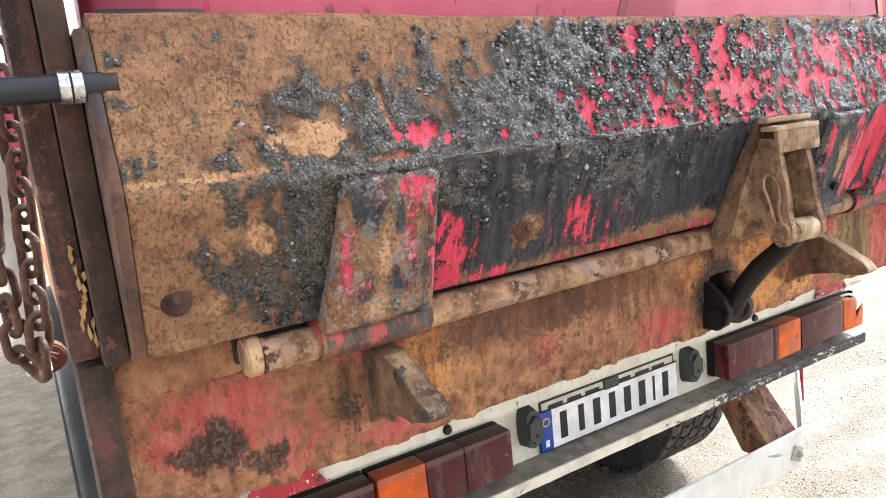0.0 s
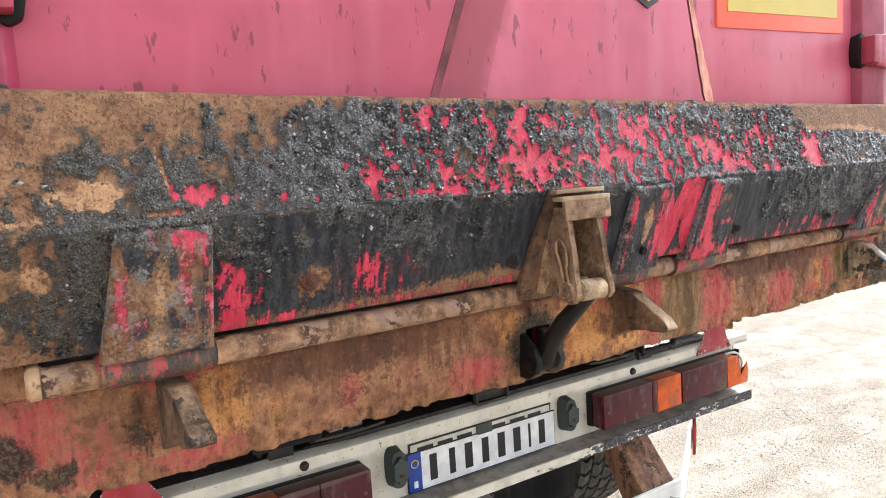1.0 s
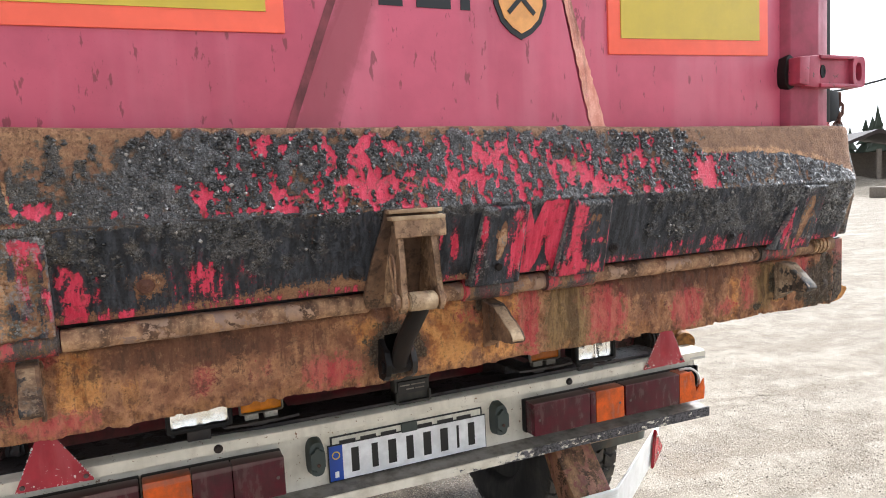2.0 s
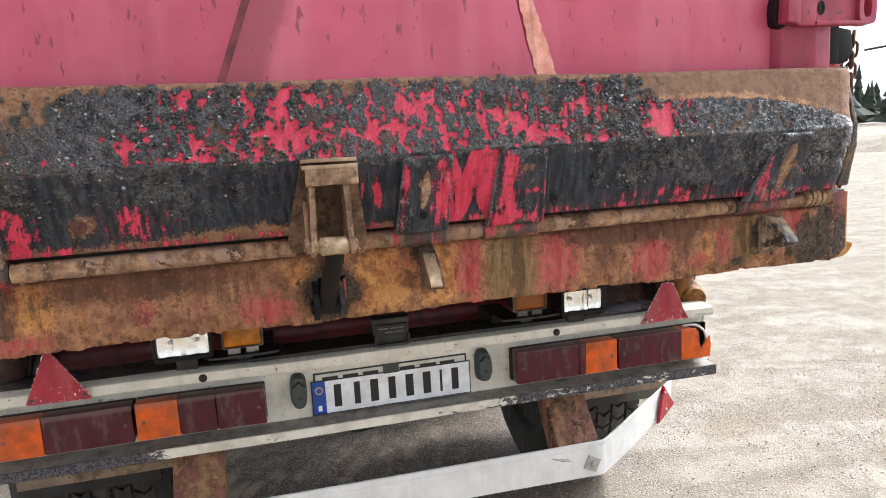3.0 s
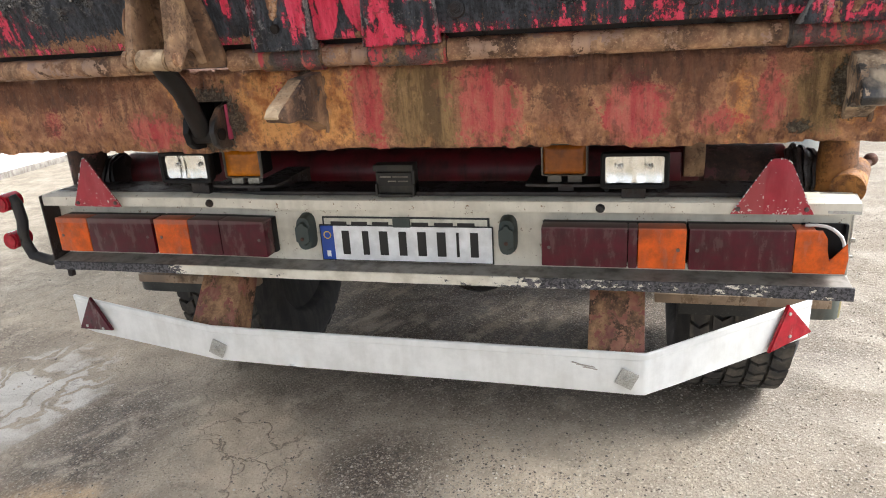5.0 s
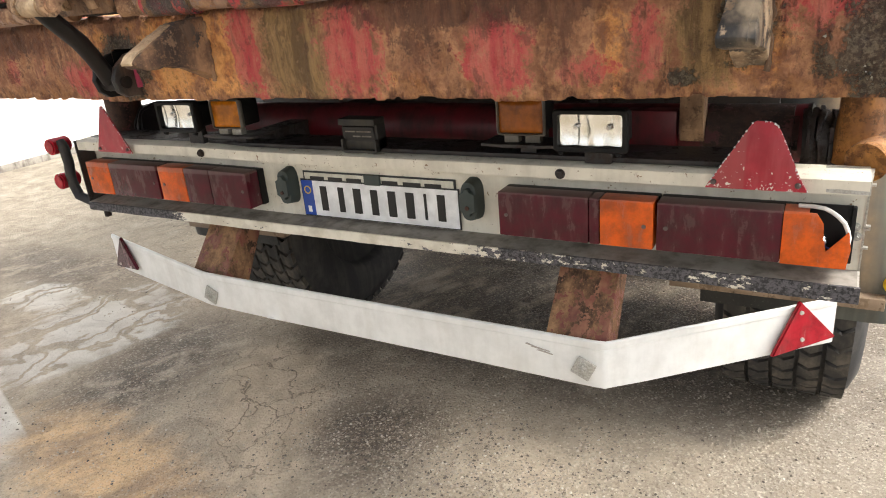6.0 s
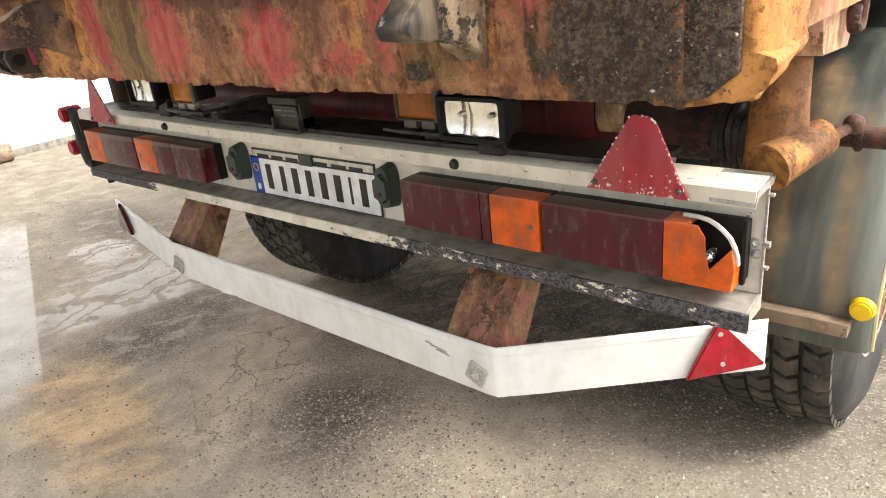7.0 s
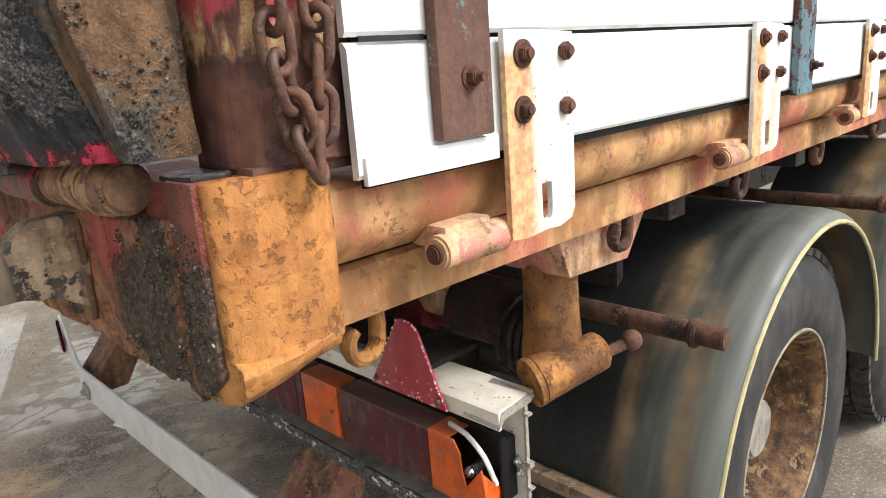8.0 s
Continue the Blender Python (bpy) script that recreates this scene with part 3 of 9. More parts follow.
def corner_material(name, rustc, pits=1.0, red_at=0.60):
    """Thick orange scale: broad soft patches of ochre, brown and old red, pitted and stained in places."""
    n = Nodes(name)
    fine = n.noise(170, 5, 0.72)
    mid = n.noise(30, 5, 0.7)
    big = n.noise(7, 5, 0.62, None, 0.4)
    run = n.noise(1, 4, 0.6, n.co(22, 22, 4))
    col = n.mix(n.step(big, 0.34, 0.66), lin(*rustc[0]), lin(*rustc[1]))
    col = n.mix(n.m('MULTIPLY', n.step(run, 0.42, 0.62), 0.5), col, lin(*[int(0.84 * c) for c in rustc[0]]))
    col = n.mix(n.m('MULTIPLY', n.step(n.noise(13, 4, 0.6, n.co(1, 1, 1, (2, 7, 1))), 0.55, 0.68), 0.45), col, lin(*[min(255, int(1.14 * c)) for c in rustc[1]]))
    worn = n.step(n.noise(9, 4, 0.6, n.co(1, 1, 1, (8, 3, 4))), 0.58 - 0.14 * pits, 0.72 - 0.14 * pits)
    dark = n.step(n.m('ADD', n.m('MULTIPLY', mid, 0.7), n.m('MULTIPLY', fine, 0.3)), 0.50, 0.57)
    col = n.mix(n.m('MULTIPLY', n.m('MULTIPLY', dark, worn), 0.55), col, lin(*[int(0.5 * c) for c in rustc[0]]))
    col = n.mix(n.m('MULTIPLY', n.step(fine, 0.56, 0.68), 0.25), col, lin(*[int(0.62 * c) for c in rustc[0]]))
    pit = n.m('MULTIPLY', n.step(n.noise(105, 3, 0.55), 0.54, 0.60), n.step(n.noise(11, 4, 0.65, n.co(1, 1, 1, (1, 6, 2))), 0.56 - 0.06 * pits, 0.68 - 0.06 * pits))
    col = n.mix(n.m('MULTIPLY', pit, 0.55), col, lin(*[int(0.55 * c) for c in rustc[0]]))
    red = n.noise(1, 4, 0.6, n.co(7, 5, 5, (4, 2, 9)))
    col = n.mix(n.m('MULTIPLY', n.step(n.m('ADD', red, n.m('MULTIPLY', n.m('SUBTRACT', mid, 0.5), 0.25)), red_at, red_at + 0.10), 0.6), col, lin(178, 84, 78))
    height = n.m('SUBTRACT', n.m('ADD', n.m('MULTIPLY', mid, 1.3), n.m('MULTIPLY', fine, 0.6)), n.m('MULTIPLY', n.m('MAXIMUM', pit, n.m('MULTIPLY', dark, worn)), 0.9))
    return n.out(col, n.step(mid, 0.35, 0.65, 0.62, 0.85), 0.0, height, 0.6, 0.004)


def triangle_material():
    """Red enamelled sheet, its white ground showing in chips near the lower edge."""
    n = Nodes("red_reflector_board")
    fine = n.noise(180, 4, 0.7)
    mid = n.noise(14, 5, 0.65)
    col = n.mix(n.step(mid, 0.3, 0.7), lin(176, 34, 54), lin(150, 28, 46))
    col = n.mix(n.m('MULTIPLY', n.step(n.noise(1, 4, 0.6, n.co(30, 30, 6)), 0.45, 0.7), 0.35), col, lin(186, 92, 96))
    # a dull film over the left part of the board
    film = n.m('MULTIPLY', n.step(n.axis(0), 0.944, 0.938), n.step(n.axis(0), 0.86, 0.89))
    col = n.mix(n.m('MULTIPLY', film, 0.45), col, lin(158, 84, 82))
    low = n.step(n.axis(2), 0.99, 1.06, 0.075, 0.0)
    cm = n.step(n.m('ADD', n.m('ADD', n.m('MULTIPLY', n.noise(120, 3, 0.6), 0.75), n.m('MULTIPLY', fine, 0.25)), low), 0.665, 0.675)
    col = n.mix(cm, col, lin(222, 214, 206))
    return n.out(col, 0.4, 0.0, n.m('SUBTRACT', fine, cm), 0.15, 0.002)


def corner_plate_material():
    """Red-brown plate, crusted olive-black with tar lower down."""
    n = Nodes("red_and_tar_plate")
    fine = n.noise(170, 5, 0.72)
    mid = n.noise(30, 5, 0.7)
    run = n.noise(1, 5, 0.65, n.co(50, 50, 12))
    col = n.mix(n.step(mid, 0.36, 0.64), lin(128, 60, 54), lin(168, 92, 78))
    col = n.mix(n.m('MULTIPLY', n.step(run, 0.5, 0.62), 0.7), col, lin(104, 70, 50))
    low = n.step(n.m('ADD', n.axis(2), n.m('ADD', n.m('MULTIPLY', n.m('SUBTRACT', run, 0.5), 0.12), n.m('MULTIPLY', n.m('SUBTRACT', mid, 0.5), 0.06))), 1.36, 1.385, 1.0, 0.0)
    col = n.mix(n.m('MULTIPLY', low, 0.9), col, n.mix(n.step(fine, 0.42, 0.62), lin(42, 38, 32), lin(116, 104, 84)))
    col = n.mix(n.m('MULTIPLY', n.step(fine, 0.66, 0.72), 0.6), col, lin(176, 166, 148))
    return n.out(col, 0.6, 0.0, n.m('ADD', n.m('MULTIPLY', fine, 1.2), n.m('MULTIPLY', mid, 1.8)), 0.9, 0.008)


def post_material():
    """Purple-brown rusted post with ochre flakes, cream and pink remains of paint higher up."""
    n = Nodes("brown_rust_post_with_paint")
    fine = n.noise(170, 5, 0.72)
    mid = n.noise(26, 5, 0.68)
    run = n.noise(1, 4, 0.6, n.co(40, 40, 7))
    col = n.mix(n.step(mid, 0.34, 0.66), lin(62, 40, 38), lin(112, 76, 64))
    col = n.mix(n.m('MULTIPLY', n.step(run, 0.48, 0.62), 0.5), col, lin(128, 84, 60))
    col = n.mix(n.m('MULTIPLY', n.step(fine, 0.57, 0.66), 0.6), col, lin(56, 36, 34))
    z = n.m('ADD', n.axis(2), n.m('ADD', n.m('MULTIPLY', n.m('SUBTRACT', run, 0.5), 0.09), n.m('MULTIPLY', n.m('SUBTRACT', mid, 0.5), 0.06)))
    cream = n.m('MULTIPLY', n.step(z, 1.535, 1.550), n.step(n.noise(1, 4, 0.6, n.co(22, 22, 5, (2, 1, 3))), 0.39, 0.47))
    col = n.mix(n.m('MULTIPLY', cream, 0.85), col, n.mix(n.step(fine, 0.35, 0.65), lin(214, 182, 132), lin(170, 118, 78)))
    col = n.mix(n.m('MULTIPLY', n.step(z, 1.562, 1.576), n.step(mid, 0.66, 0.5)), col, lin(176, 70, 76))
    return n.out(col, 0.72, 0.0, n.m('ADD', fine, n.m('MULTIPLY', mid, 1.3)), 0.5, 0.003)


GATE = gate_material()
POST_PAINT = post_material()
BEAM = beam_material()
CORNER = corner_material("orange_rust_corner", ((150, 88, 40), (204, 144, 76)), 1.5)
PIVOT = corner_material("brown_orange_pivot", ((112, 72, 36), (196, 136, 66)), 1.7, 0.62)
BARREL = rust_paint("pale_pink_barrel", (200, 128, 112), 0.35, ((176, 132, 96), (214, 182, 146)), dirt=0.15)
FLAKE = plain_paint("peeling_ochre_paint", (186, 148, 92), 0.7, (120, 84, 50), 0.6)
EAR = rust_paint("rubbed_black_ear", (30, 26, 25), 0.6, ((90, 60, 46), (150, 112, 84)), dirt=0.4)
HORN = rust_paint("grey_worn_horn", (46, 43, 42), 0.34, ((136, 110, 86), (206, 182, 150)), dirt=0.3)
HORN_TAN = rust_paint("tan_brown_horn", (62, 54, 50), 0.22, ((96, 70, 52), (178, 146, 112)), dirt=0.35)
HORN_DARK = rust_paint("dark_brown_horn", (44, 38, 36), 0.2, ((84, 60, 46), (146, 112, 82)), dirt=0.3)
STRAP = rust_paint("strap_with_turquoise", (104, 150, 142), 0.24, ((88, 62, 52), (114, 84, 70)), dirt=0.15)
BLACK_GREASE = plain_paint("black_grease", (15, 14, 14), 0.5, (48, 36, 30), 0.5)
RAIL = corner_material("faded_red_rail", ((146, 100, 60), (206, 162, 110)), 0.5, 0.50)
POST = rust_paint("brown_rust_post", (116, 78, 66), 0.16, ((72, 46, 40), (122, 82, 66)), dirt=0.35)
POST_DARK = rust_paint("dark_rust_post", (110, 40, 44), 0.15, ((50, 38, 34), (88, 62, 50)), dirt=0.5)
PIPE = rust_paint("worn_steel_pipe", (164, 132, 116), 0.22, ((124, 88, 66), (196, 156, 118)), dirt=0.35)
CLEVIS = corner_material("ochre_rust_clevis", ((122, 90, 66), (198, 162, 122)), 1.7, 0.72)
# darker clevis rust: the bracket's shaded inside coloured into its back plate
CLEVIS_DARK = corner_material("shaded_brown_rust_clevis", ((84, 60, 44), (142, 108, 78)), 1.7, 0.72)
PALE_EDGE = corner_material("pale_worn_steel", ((150, 122, 92), (206, 182, 148)), 0.7, 0.68)
FLAP_END = rust_paint("brown_flap_end", (66, 44, 40), 0.25, ((56, 40, 36), (108, 76, 58)), dirt=0.45)
RIB = rib_material()
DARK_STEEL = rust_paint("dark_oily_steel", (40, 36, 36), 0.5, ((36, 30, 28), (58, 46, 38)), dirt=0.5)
CHAIN = rust_paint("rusty_chain_steel", (90, 64, 52), 0.1, ((74, 48, 38), (116, 82, 64)), dirt=0.2)
BRACKET_POST = rust_paint("brown_painted_post", (128, 62, 54), 0.32, ((104, 74, 54), (168, 130, 92)), dirt=0.4)
GATE_RED = gate_red()
SEAM = plain_paint("dirt_stained_seam", (140, 62, 70), 0.5, (84, 44, 46), 0.8)
SLEEVE = rust_paint("greasy_purple_sleeve", (84, 30, 36), 0.35, ((40, 32, 30), (78, 56, 48)), dirt=0.6)
FRAME_RED = plain_paint("dark_red_frame", (164, 58, 84), 0.45, (110, 44, 58), 0.35)
TUBE_RED = plain_paint("dirty_red_axle", (104, 18, 30), 0.4, (40, 28, 28), 0.8)
CREAM = plain_paint("cream_white_beam", (226, 220, 204), 0.45, (150, 138, 118), 0.28, (130, 104, 78), vary=0.95)
CREAM_DIRTY = plain_paint("dirty_cream_metal", (150, 144, 134), 0.5, (86, 78, 70), 0.8)
SCUFF = plain_paint("rubbed_grey_mark", (168, 160, 150), 0.6, (130, 118, 104), 0.4)
LIP = chipped_white("chipped_lip", (40, 39, 40), 0.045)
GUARD = plain_paint("white_guard_paint", (226, 225, 221), 0.38, (172, 165, 152), 0.26, vary=0.96)
BOARD = plain_paint("white_board_paint", (240, 240, 238), 0.45, (196, 186, 168), 0.3)
GALV = galvanised()
TARRED = tarred_plate()
ALU = bare_metal("scuffed_aluminium", (186, 182, 172), 0.45, 0.5, (140, 130, 114), 0.4)
BOLT = rust_paint("rusty_bolt", (84, 56, 46), 0.1, ((70, 42, 32), (110, 72, 54)), dirt=0.2)
STEEL_BOLT = bare_metal("zinc_bolt", (188, 186, 178), 0.5, 0.35, (140, 132, 118), 0.4)
RUBBER = plain_paint("black_rubber", (34, 34, 36), 0.7, (92, 86, 78), 0.5)
TYRE = plain_paint("tyre_rubber", (36, 36, 37), 0.75, (88, 84, 78), 0.5)
TREAD = plain_paint("dusty_tread_rubber", (48, 46, 44), 0.85, (112, 104, 92), 0.6)
RIM = rust_paint("rusty_wheel_rim", (166, 134, 92), 0.25, ((66, 48, 36), (140, 106, 70)), dirt=0.4)
RIM_EDGE = rust_paint("pale_rim_edge", (170, 160, 140), 0.5, ((110, 86, 66), (166, 140, 112)), dirt=0.3)
PLASTIC = plain_paint("black_plastic", (13, 13, 14), 0.5, (50, 46, 43), 0.3)
BUZZER = plain_paint("dusty_black_plastic", (30, 29, 27), 0.6, (78, 74, 64), 0.6)
GREEN_RUBBER = plain_paint("grey_green_rubber", (52, 62, 59), 0.55, (86, 88, 82), 0.4)
RED_LENS = lens_material("dark_red_lens", (80, 10, 30), 0.36)
ORANGE_LENS = lens_material("orange_lens", (228, 98, 22), 0.3)
AMBER_LENS = lens_material("amber_lens", (214, 128, 20), 0.06)
# same amber lens with the right lamp's shade put into its colour
AMBER_SHADED = lens_material("shaded_amber_lens", (156, 86, 22), 0.10)
MARK_RED = lens_material("bright_red_lens", (180, 32, 48), 0.3)
TRI_RED = triangle_material()
GUARD_TRI = lens_material("wine_red_reflector", (166, 28, 42), 0.3)
RED_PLATE = corner_plate_material()
YELLOW = plain_paint("yellow_marker", (252, 206, 20), 0.35, (190, 150, 40), 0.2)
SIGN_YELLOW = plain_paint("yellow_reflective_sheet", (206, 180, 58), 0.35, (176, 152, 66), 0.12, vary=0.97)
SALMON_BAND = rust_paint("salmon_band_paint", (222, 138, 132), 0.22, ((204, 132, 112), (228, 168, 148)), dirt=0.1)
LATCH_RED = plain_paint("pink_red_latch", (176, 66, 88), 0.45, (120, 52, 60), 0.35, (86, 52, 52))
SIGN_RED = plain_paint("fluorescent_red_edge", (255, 110, 84), 0.4, (232, 104, 84), 0.12, vary=0.97)
SHIELD = plain_paint("orange_shield", (240, 170, 96), 0.4, (200, 140, 90), 0.2)
INK = plain_paint("black_ink", (16, 16, 18), 0.4, (40, 40, 40), 0.2)
PLATE_WHITE = plain_paint("plate_white", (242, 243, 244), 0.3, (210, 208, 204), 0.25)
PLATE_BLUE = plain_paint("plate_blue", (24, 72, 168), 0.3, (40, 70, 130), 0.2)
OLD_WHITE = plain_paint("old_plate_white", (214, 212, 198), 0.45, (150, 142, 124), 0.5)
WIRE = plain_paint("white_cable", (236, 234, 228), 0.4, (180, 172, 160), 0.3)
BLUE_WIRE = plain_paint("blue_cable", (30, 80, 170), 0.4)
HOSE = plain_paint("black_hose", (26, 30, 38), 0.4, (60, 62, 68), 0.3)
LAMP_GREY = plain_paint("grey_lamp_frame", (112, 106, 96), 0.5, (70, 62, 54), 0.5)
SCREW = bare_metal("dull_screw", (104, 92, 88), 0.6, 0.3, (70, 56, 52), 0.5)
CHROME = bare_metal("bright_steel", (226, 226, 226), 0.18, 0.95, (150, 146, 140), 0.25)
REFLECTOR = bright_reflector()
WOOD = rust_paint("weathered_slat", (150, 128, 104), 0.5, ((112, 92, 72), (150, 128, 102)), dirt=0.3)
BLUE_STRAP = rust_paint("blue_flaking_strap", (96, 158, 176), 0.30, ((84, 48, 36), (122, 74, 54)), dirt=0.1)
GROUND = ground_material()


def fender_material():
    """Green-black plastic that turns grey towards the outer edge, with ochre mud runs over the arch."""
    n = Nodes("grey_green_mudguard")
    mid = n.noise(9, 5, 0.6)
    x = n.axis(0)
    stripe = n.noise(1, 4, 0.55, n.co(8, 0.9, 0.9))
    ochre = n.noise(1, 3, 0.5, n.co(7, 1.5, 1.4, (2.6, 0.3, 0.2)))
    fine = n.noise(120, 4, 0.7)
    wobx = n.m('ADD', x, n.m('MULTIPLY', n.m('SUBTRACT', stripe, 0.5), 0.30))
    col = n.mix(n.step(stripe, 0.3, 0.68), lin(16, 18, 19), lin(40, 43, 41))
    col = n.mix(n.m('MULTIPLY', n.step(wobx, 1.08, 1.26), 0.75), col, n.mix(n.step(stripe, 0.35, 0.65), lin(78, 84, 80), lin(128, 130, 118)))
    mud = n.m('MULTIPLY', n.step(n.m('ADD', n.m('MULTIPLY', ochre, 0.8), n.m('MULTIPLY', mid, 0.2)), 0.43, 0.62), n.m('MULTIPLY', n.step(wobx, 1.00, 1.10), n.step(x, 1.25, 1.19)))
    col = n.mix(n.m('MULTIPLY', mud, 0.65), col, n.mix(n.step(mid, 0.3, 0.75), lin(126, 96, 62), lin(166, 136, 96)))
    col = n.mix(n.m('MULTIPLY', n.step(fine, 0.55, 0.75), 0.2), col, lin(130, 126, 112))
    return n.out(col, n.step(mid, 0.3, 0.7, 0.4, 0.65), 0.0, fine, 0.1, 0.002)


FENDER = fender_material()
for dull in (BLACK_GREASE, PLASTIC):
    dull.node_tree.nodes["Principled BSDF"].inputs["Specular IOR Level"].default_value = 0.22
FENDER_EDGE = plain_paint("pale_mudguard_edge", (196, 186, 140), 0.5, (150, 130, 90), 0.5)


# ---------- mesh helpers ----------
def finish(bm, name, material, sharp=35):
    bmesh.ops.recalc_face_normals(bm, faces=bm.faces)
    for f in bm.faces:
        f.smooth = True
    for e in bm.edges:
        if len(e.link_faces) == 2 and e.calc_face_angle(0) > radians(sharp):
            e.smooth = False
    me = bpy.data.meshes.new(name)
    bm.to_mesh(me)
    bm.free()
    me.materials.append(material)
    return me


def part(name, bm, material, parent=None, label=""):
    ob = new(name, finish(bm, name, material) if isinstance(bm, bmesh.types.BMesh) else bm)
    if parent is not None:
        ob.parent = parent
        ob.matrix_parent_inverse = Matrix.Identity(4)
    return tagged(ob, label) if label else ob


def thing(name, label, category, at=(0, 0, 0), group="", kind=""):
    ob = new(name)
    ob.location = at
    ob.empty_display_size = 0.1
    return tagged(ob, label, category, group, kind)


def poly(bm, pts, axis, a, b, bev=0.0):
    """An outline drawn out along an axis from a to b. x: (y, z) outlines; y: (x, z); z: (x, y)."""
    def at(p, v):
        return {"x": (v, p[0], p[1]), "y": (p[0], v, p[1]), "z": (p[0], p[1], v)}[axis]
    v0 = [bm.verts.new(at(p, a)) for p in pts]
    v1 = [bm.verts.new(at(p, b)) for p in pts]
    faces = [bm.faces.new(v0), bm.faces.new(v1[::-1])]
    k = len(pts)
    for i in range(k):
        faces.append(bm.faces.new((v0[i], v0[(i + 1) % k], v1[(i + 1) % k], v1[i])))
    if bev:
        edges = {e for f in faces for e in f.edges}
        bmesh.ops.bevel(bm, geom=list(edges), offset=bev, segments=2, profile=0.6, affect='EDGES', clamp_overlap=True)
    return bm


def box(bm, x0, x1, y0, y1, z0, z1, bev=0.0):
    return poly(bm, [(x0, y0), (x1, y0), (x1, y1), (x0, y1)], "z", z0, z1, bev)


def cyl(bm, p, q, r, seg=20, r2=None, bev=0.0):
    p, q = Vector(p), Vector(q)
    d = q - p
    made = bmesh.ops.create_cone(bm, cap_ends=True, segments=seg, radius1=r, radius2=r if r2 is None else r2, depth=d.length,
                                 matrix=Matrix.Translation((p + q) / 2) @ d.to_track_quat('Z', 'Y').to_matrix().to_4x4())
    if bev:
        vs = set(made["verts"])
        edges = [e for e in bm.edges if e.verts[0] in vs and e.verts[1] in vs and any(len(f.verts) > 4 for f in e.link_faces)]
        bmesh.ops.bevel(bm, geom=edges, offset=bev, segments=2, affect='EDGES')
    return bm


def ball(bm, c, r, seg=16):
    bmesh.ops.create_uvsphere(bm, u_segments=seg, v_segments=seg // 2, radius=r, matrix=Matrix.Translation(c))
    return bm


def sweep(bm, path, r, seg=10, closed=False):
    """A round bar along a path."""
    path = [Vector(p) for p in path]
    k = len(path)
    rings = []
    up = None
    for i, p in enumerate(path):
        a = path[(i - 1) % k] if closed or i else path[i]
        b = path[(i + 1) % k] if closed or i < k - 1 else path[i]
        d = (b - a).normalized()
        if up is None:
            up = d.orthogonal().normalized()
        up = (up - up.dot(d) * d).normalized()
        side = d.cross(up)
        rings.append([bm.verts.new(p + r * (math.cos(t) * up + math.sin(t) * side)) for t in [2 * math.pi * j / seg for j in range(seg)]])
    for i in range(k if closed else k - 1):
        a, b = rings[i], rings[(i + 1) % k]
        for j in range(seg):
            bm.faces.new((a[j], a[(j + 1) % seg], b[(j + 1) % seg], b[j]))
    if not closed:
        bm.faces.new(rings[0][::-1])
        bm.faces.new(rings[-1])
    return bm


def ring(bm, c, axis, r_in, r_out, a, b, seg=28):
    """A tube wall or washer round an axis through c, from a to b along it."""
    def at(r, t, v):
        u, w = r * math.cos(t), r * math.sin(t)
        off = {"x": (v, u, w), "y": (u, v, w), "z": (u, w, v)}[axis]
        return Vector(c) + Vector(off)
    loops = [[bm.verts.new(at(r, 2 * math.pi * j / seg, v)) for j in range(seg)] for r, v in ((r_in, a), (r_out, a), (r_out, b), (r_in, b))]
    for i in range(4):
        p, q = loops[i], loops[(i + 1) % 4]
        for j in range(seg):
            bm.faces.new((p[j], p[(j + 1) % seg], q[(j + 1) % seg], q[j]))
    return bm


def revolve(bm, profile, c, axis="x", seg=48):
    """An outline of (along, radius) turned round an axis through c."""
    loops = []
    for v, r in profile:
        row = []
        for j in range(seg):
            t = 2 * math.pi * j / seg
            u, w = r * math.cos(t), r * math.sin(t)
            row.append(bm.verts.new(Vector(c) + Vector({"x": (v, u, w), "y": (u, v, w)}[axis])))
        loops.append(row)
    for p, q in zip(loops, loops[1:]):
        for j in range(seg):
            bm.faces.new((p[j], p[(j + 1) % seg], q[(j + 1) % seg], q[j]))
    return bm


def hexbolt(bm, c, axis, r=0.012, h=0.009, washer=True, stub=0.004):
    """A hexagon head on a washer with the end of its thread; it stands out along axis."""
    c, d = Vector(c), Vector(axis).normalized()
    if washer:
        cyl(bm, c - d * 0.002, c + d * 0.003, r * 1.5, 18)
    cyl(bm, c, c + d * (0.003 + h), r, 6, bev=0.0012)
    cyl(bm, c + d * h, c + d * (0.003 + h + stub), r * 0.55, 10)
    return bm


